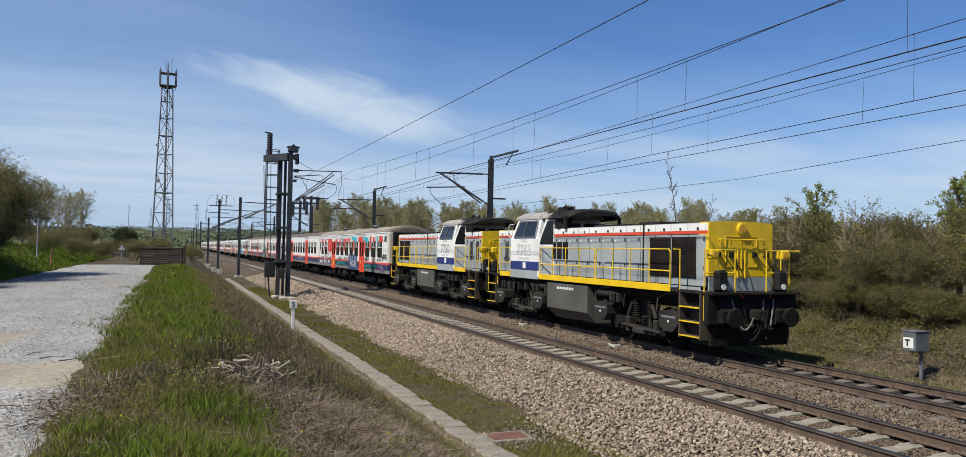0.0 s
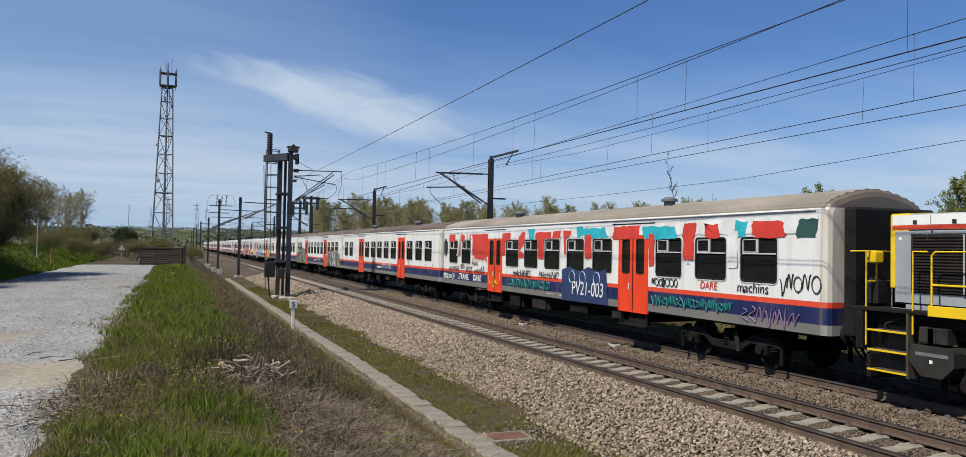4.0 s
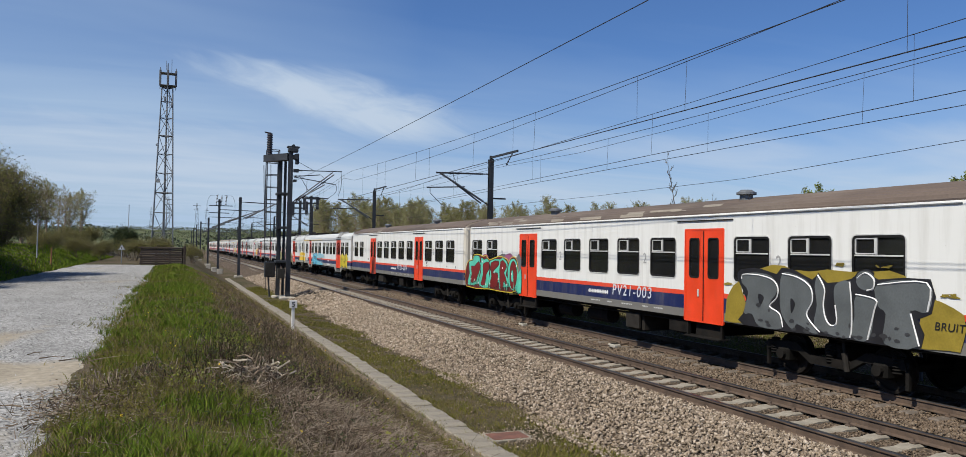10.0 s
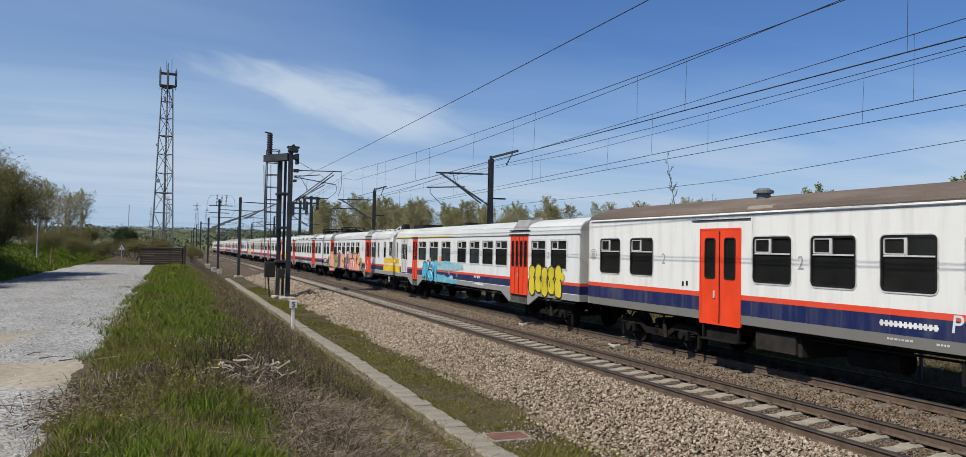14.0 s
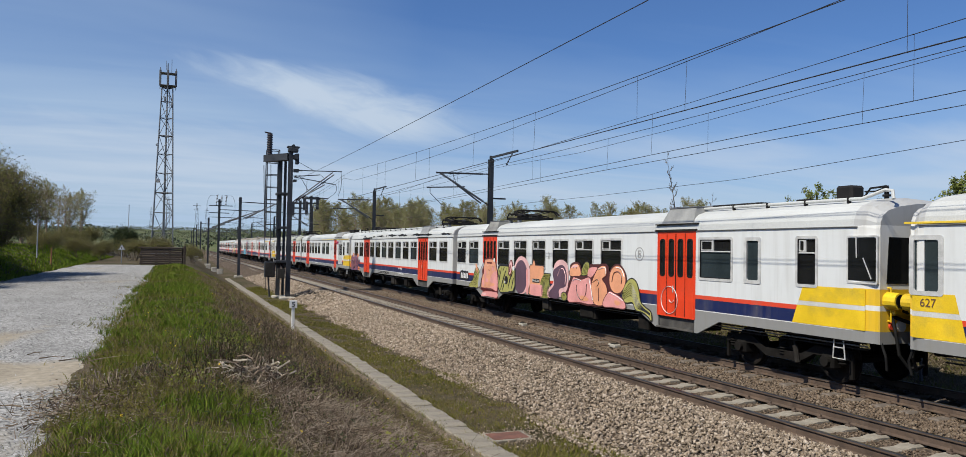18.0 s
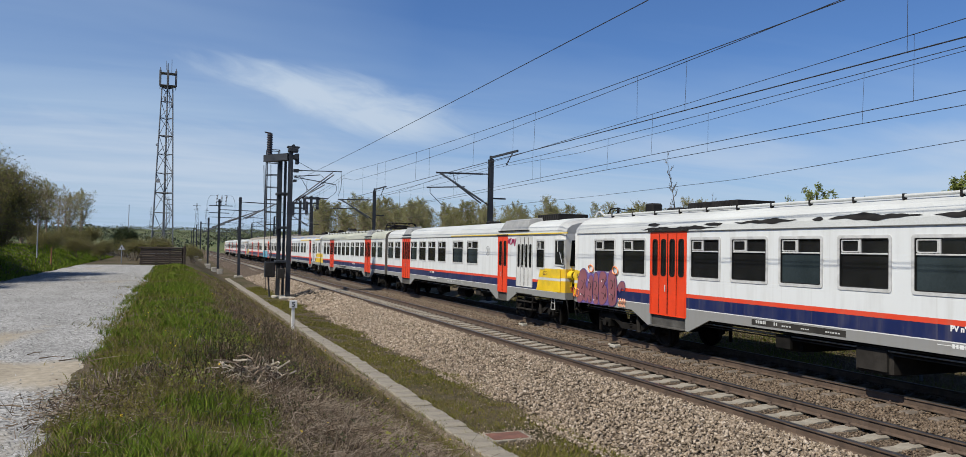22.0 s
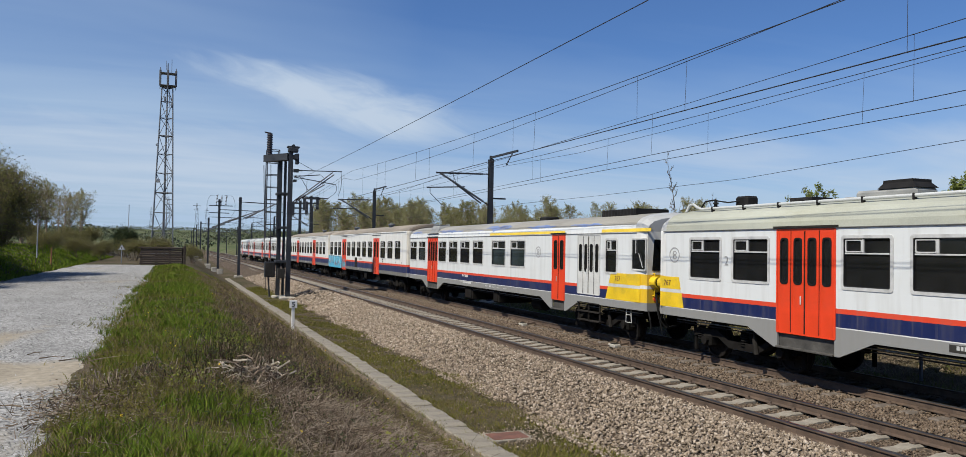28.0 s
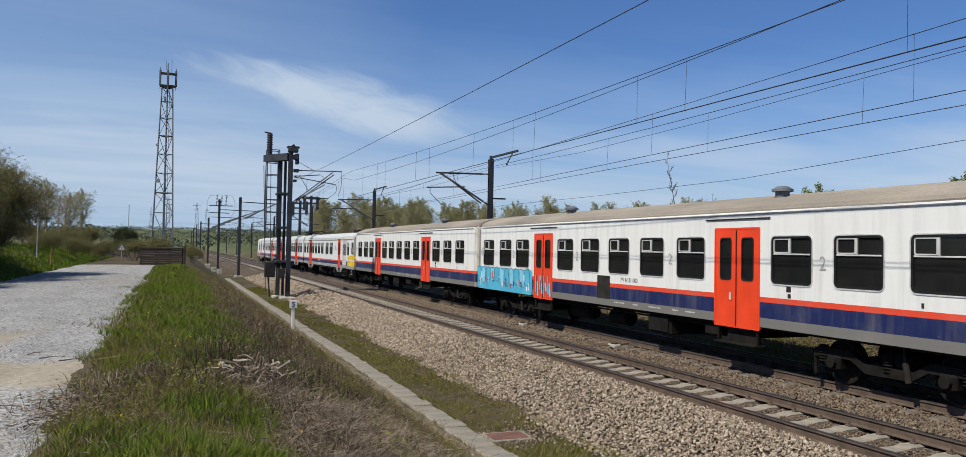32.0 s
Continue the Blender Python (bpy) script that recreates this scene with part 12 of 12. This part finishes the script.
def twig_litter():
    """Cut twigs and bramble canes lying over the bank."""
    rng = np.random.default_rng(17)
    segs = []
    for k in range(6400):
        u = rng.random()
        if u < 0.10:
            x, y = rng.normal(-0.22, 0.24), rng.normal(8.8, 1.2)
        elif u < 0.62:
            x, y = rng.normal(1.9, 0.65), rng.normal(8.6, 2.4)
        elif u < 0.93:
            x, y = rng.uniform(1.8, 3.8), 5 + 25 * rng.random() ** 1.5
        else:
            x, y = rng.uniform(-0.7, 1.0), 6 + 11 * rng.random() ** 1.2
        if not (-1.4 < x < 4.2 and 4.5 < y < 40):
            continue
        z = float(height(x, y))
        a, e = rng.uniform(0, 6.28), abs(rng.normal(0, 0.5))
        d = np.array([math.cos(a) * math.cos(e), math.sin(a) * math.cos(e), math.sin(e)])
        p = np.array([x, y, z + rng.uniform(0.0, 0.09)])
        ln = (0.09 + 0.42 * rng.random() ** 2.2) * (0.5 if x < 1.0 else 1.0)
        r = rng.uniform(0.0016, 0.0042)
        for j in range(3):
            d = d + rng.normal(0, 0.18, 3) - np.array([0, 0, 0.14])
            d /= np.linalg.norm(d)
            q = p + d * ln / 3
            q[2] = max(q[2], float(height(q[0], q[1])) + 0.012)
            segs.append((p, q, r, r * 0.8))
            p = q
    for k in range(3000):
        x, y = rng.uniform(17.2, 21.5), 9 + 22 * rng.random() ** 1.2
        a = rng.uniform(0, 6.28)
        p = np.array([x, y, float(height(x, y)) + rng.uniform(0.0, 0.12)])
        q = p + np.array([math.cos(a), math.sin(a), rng.normal(0, 0.25)]) * rng.uniform(0.2, 0.8)
        q[2] = max(q[2], float(height(q[0], q[1])) + 0.02)
        segs.append((p, q, rng.uniform(0.004, 0.009), 0.003))
    for k in range(6000):
        x, y = rng.normal(1.5, 0.9), 5.2 + 13 * rng.random() ** 1.3
        if not (-0.8 < x < 4.2) or (x < 0.8 and rng.random() < 0.5):
            continue
        p = np.array([x, y, float(height(x, y)) - 0.02])
        d = np.array([rng.normal(0, 0.35), rng.normal(0, 0.35), 1.0])
        ln, r = rng.uniform(0.06, 0.24), rng.uniform(0.0016, 0.0036)
        for j in range(2):
            d = d + rng.normal(0, 0.3, 3)
            q = p + d / np.linalg.norm(d) * ln / 2
            segs.append((p, q, r, r * 0.7))
            p = q
    v, f = tubes(segs, 3)
    tagged(new("twig_litter", heap("twig_litter", v, f, STRAW)), "brown cut twigs and bramble canes lying on the bank", "brushwood", "", "stuff")
    # a mat of fine dead canes over the near slope
    segs = []
    for k in range(9500):
        x, y = rng.normal(2.05, 0.62), 4.6 + 5.6 * rng.random() ** 0.9
        if not 0.7 < x < 3.7 or rng.random() < 0.35 * patchy(x, y, 1.5, 3):
            continue
        a, e = rng.normal(0.9, 1.1), abs(rng.normal(0, 0.28))
        d = np.array([math.cos(a) * math.cos(e), math.sin(a) * math.cos(e), math.sin(e)])
        p = np.array([x, y, float(height(x, y)) + 0.14 * rng.random() ** 2])
        ln, r = 0.10 + 0.34 * rng.random() ** 2, rng.uniform(0.0012, 0.0034)
        for j in range(3):
            d = d + rng.normal(0, 0.22, 3) - np.array([0, 0, 0.10])
            d /= np.linalg.norm(d)
            q = p + d * ln / 3
            q[2] = max(q[2], float(height(q[0], q[1])) + 0.008)
            segs.append((p, q, r, r * 0.8))
            p = q
    v, f = tubes(segs, 3)
    cane = random_tint("dead_cane", [(0.10, 0.072, 0.050), (0.24, 0.185, 0.135), (0.34, 0.27, 0.20), (0.15, 0.11, 0.078), (0.46, 0.39, 0.31), (0.20, 0.15, 0.11)], 0.9, True, 0, 0, 0.1)
    tagged(new("dead_canes", heap("dead_canes", v, f, cane)), "mat of pale dead bramble canes on the slope", "brushwood", "", "stuff")
    # the heap of cut branches
    pile = thing("branch_pile", "heap of pale cut branches and stumps in the grass", "brushwood", "", (0.90, 9.95, float(height(0.90, 9.95))))
    for k in range(130):
        a = rng.uniform(0, 6.28)
        x, y = rng.normal(0, 0.20), rng.normal(0, 0.20)
        ln, r = rng.uniform(0.12, 0.38), rng.uniform(0.005, 0.013)
        e = rng.uniform(-0.05, 0.5) if k < 60 else rng.uniform(0.7, 1.4)
        z = 0.06 + rng.uniform(0.02, 0.32) * max(0.15, 1 - math.hypot(x, y) / 0.55) if k < 60 else 0.0
        r = r if k < 60 else r * 0.4
        d = np.array([math.cos(a) * math.cos(e), math.sin(a) * math.cos(e), math.sin(e)])
        p = np.array([x, y, z])
        s = Shape().path([p, p + d * ln * 0.33 + rng.normal(0, 0.03, 3), p + d * ln * 0.66 + rng.normal(0, 0.03, 3), p + d * ln + rng.normal(0, 0.02, 3)], r, 6)
        part("branch", s, (CUT_WOOD, BARK_WHIP, BARK_TWIG, CUT_WOOD, BARK_TWIG)[k % 5], pile)


def cut_brush():
    """Dark upright stubs of cut scrub round the heap."""
    rng = np.random.default_rng(71)
    segs, tips = [], []
    for cx, cy, n, sp in ((0.75, 11.2, 260, 0.42), (1.7, 10.6, 260, 0.5), (0.2, 9.6, 160, 0.35), (2.3, 8.6, 240, 0.5), (1.2, 8.0, 200, 0.5), (1.0, 13.6, 160, 0.4), (2.6, 11.5, 160, 0.5), (1.9, 16.0, 160, 0.6), (2.2, 21.0, 160, 0.8)):
        for k in range(n):
            x, y = rng.normal(cx, sp), rng.normal(cy, sp)
            p = np.array([x, y, float(height(x, y)) - 0.03])
            d = np.array([rng.normal(0, 0.3), rng.normal(0, 0.3), 1.0])
            ln, r = rng.uniform(0.15, 0.5) * (0.55 if cy < 10 else 1.0), rng.uniform(0.002, 0.0055)
            for j in range(3):
                d = d + rng.normal(0, 0.22, 3)
                d /= np.linalg.norm(d)
                q = p + d * ln / 3
                segs.append((p, q, r * (1 - 0.2 * j), r * (0.8 - 0.2 * j)))
                p = q
            if rng.random() < 0.3:
                tips.append(p)
    v, f = tubes(segs, 3)
    tagged(new("cut_brush", heap("cut_brush", v, f, plain("dark_brown_twig", (0.045, 0.033, 0.025), 0.95, 0, 0.4, 6, 40, 0.2, spec=0.05))), "dark upright stubs of cut scrub on the bank", "brushwood", "", "stuff")
    segs = []
    for cx, cy, n, sp in ((-0.75, 9.25, 70, 0.16), (-0.45, 9.6, 90, 0.22), (-0.25, 9.9, 60, 0.2), (-0.9, 8.6, 50, 0.2), (0.35, 9.7, 70, 0.25), (1.0, 10.6, 90, 0.3), (0.6, 12.4, 70, 0.3), (1.6, 12.6, 90, 0.4), (1.5, 6.9, 120, 0.4), (2.2, 6.6, 120, 0.4)):
        for k in range(n):
            x, y = rng.normal(cx, sp), rng.normal(cy, sp)
            p = np.array([x, y, float(height(x, y)) - 0.02])
            d = np.array([rng.normal(0, 0.45), rng.normal(0, 0.45), 1.0])
            ln, r = rng.uniform(0.06, 0.24), rng.uniform(0.002, 0.006)
            for j in range(2):
                d = d + rng.normal(0, 0.2, 3)
                q = p + d / np.linalg.norm(d) * ln / 2
                segs.append((p, q, r, r * 0.85))
                p = q
    for k in range(900):
        x, y = rng.normal(-0.85, 0.26), rng.normal(8.7, 0.65)
        a, ln = rng.uniform(0, 6.28), rng.uniform(0.02, 0.13)
        p = np.array([x, y, float(height(x, y)) + 0.03 + 0.03 * rng.random()])
        segs.append((p, p + np.array([math.cos(a), math.sin(a), rng.normal(0, 0.2)]) * ln, rng.uniform(0.002, 0.007), 0.002))
    for cx, cy, a, ln in ((-1.42, 11.9, 0.5, 0.7), (-1.05, 11.6, 0.25, 0.55), (-1.9, 12.6, 1.1, 0.3), (-1.7, 12.2, 0.1, 0.35), (-1.35, 8.7, 2.7, 0.4), (-0.9, 12.4, 0.0, 0.3), (0.2, 6.9, 0.35, 0.7), (0.9, 7.3, 0.2, 0.6), (1.7, 6.1, 2.6, 0.5)):
        p = np.array([cx, cy, float(height(cx, cy)) + 0.05])
        for j in range(4):
            a += rng.normal(0, 0.18)
            q = p + np.array([math.cos(a), math.sin(a), 0]) * ln / 4
            q[2] = float(height(q[0], q[1])) + 0.045 + 0.02 * rng.random()
            segs.append((p, q, 0.009 - 0.0015 * j, 0.0075 - 0.0015 * j))
            p = q
    v, f = tubes(segs, 4)
    tagged(new("dead_stalks", heap("dead_stalks", v, f, random_tint("dead_stalk", [(0.12, 0.088, 0.062), (0.26, 0.20, 0.145), (0.38, 0.31, 0.235), (0.07, 0.052, 0.038), (0.18, 0.135, 0.098)], 0.95, True, 0, 0, 0.05))), "broken dead stalks, bark and twigs at the bank's edge", "brushwood", "", "stuff")
    v, f = leaves(rng, tips, 6, 0.03, 0.013)
    tagged(new("scrub_leaves", heap("scrub_leaves", v, f, LEAF_DARK)), "small dark green leaves on the cut scrub", "plants", "", "stuff")


cut_brush()
CUT_WOOD = plain("pale_dead_wood", (0.39, 0.335, 0.26), 0.9, 0, 0.25, 6, 40, 0.4)
twig_litter()


def sprouts():
    """Low leafy shoots and dandelions."""
    rng = np.random.default_rng(44)
    cs = []
    for x, y, n, r in ((1.75, 11.3, 90, 0.28), (2.05, 10.2, 60, 0.22), (0.85, 12.9, 60, 0.22), (2.6, 9.4, 50, 0.25), (1.1, 14.6, 40, 0.2), (2.7, 13.0, 50, 0.25), (0.2, 9.0, 40, 0.2), (2.2, 7.4, 50, 0.22)):
        px, py = rng.normal(x, r, n), rng.normal(y, r, n)
        cs.append(np.stack([px, py, height(px, py) + rng.uniform(0.03, 0.22, n)], -1))
    v, f = leaves(rng, np.concatenate(cs), 5, 0.05, 0.017)
    tagged(new("leafy_shoots", heap("leafy_shoots", v, f, random_tint("lime_leaf", [(0.22, 0.25, 0.03), (0.17, 0.20, 0.03), (0.30, 0.30, 0.06)], 0.6, True, 0, 0, 0.3, 0.3))), "low lime-green leafy shoots among the brush", "plants", "", "stuff")
    n = 70
    x, y = rng.uniform(-0.6, 4.3, n), 7 + 26 * rng.random(n) ** 1.3
    z = height(x, y) + rng.uniform(0.06, 0.16, n)
    v, f = leaves(rng, np.stack([x, y, z], -1), 7, 0.004, 0.010)
    tagged(new("dandelions", heap("dandelions", v, f, random_tint("dandelion_yellow", [(0.75, 0.55, 0.01), (0.85, 0.65, 0.03)], 0.6, True, 0, 0, 0.2))), "scattered yellow dandelion flowers in the grass", "flowers", "", "stuff")


sprouts()


def slope_weeds():
    """Low leafy weeds and bramble over the far slope and under the bushes."""
    rng = np.random.default_rng(91)
    n = 330
    x, y = rng.uniform(18.2, 22.6, n), 8 + 34 * rng.random(n) ** 1.1
    cs = []
    for a, b in zip(x, y):
        m = int(rng.uniform(20, 60))
        r = rng.uniform(0.12, 0.35)
        px, py = rng.normal(a, r, m), rng.normal(b, r, m)
        cs.append(np.stack([px, py, height(px, py) + rng.uniform(0.02, 0.30, m) * (0.4 + rng.random())], -1))
    v, f = leaves(rng, np.concatenate(cs), 3, 0.05, 0.036)
    tagged(new("slope_weeds", heap("slope_weeds", v, f, LEAF_BROWN)), "low olive-green weeds and bramble on the slope", "plants", "", "stuff")


slope_weeds()


# ---- motion ----
FIT_JUMP = 0.36        # a small jump after ten seconds, fitted to the camera's view, and the offset of the fourth coach and those behind it


def rolled(t):
    """How far the train has come since the start."""
    k = min(1.0, max(0.0, (t - 10.05) / 0.9))
    return SPEED * t + GAIN * t * t + FIT_JUMP * k * k * (3 - 2 * k)


def motions():
    """The whole train rolls towards the camera at nearly one speed, and its wheels turn."""
    for car, y in MOVERS:
        walk(car, [(0.25 * k, pose(FAR_X, y + (FIT_JUMP if y > 118 else 0.0) - rolled(0.25 * k), 0)) for k in range(129)])
    step = 1 / 15
    for w, y in WHEELSETS:
        rows = []
        for k in range(481):
            t = k * step
            rows.append((t, pose(0, y, WHEEL_R, math.degrees(rolled(t) / WHEEL_R) % 360.0, 0, 0)))
        walk(w, rows)


motions()
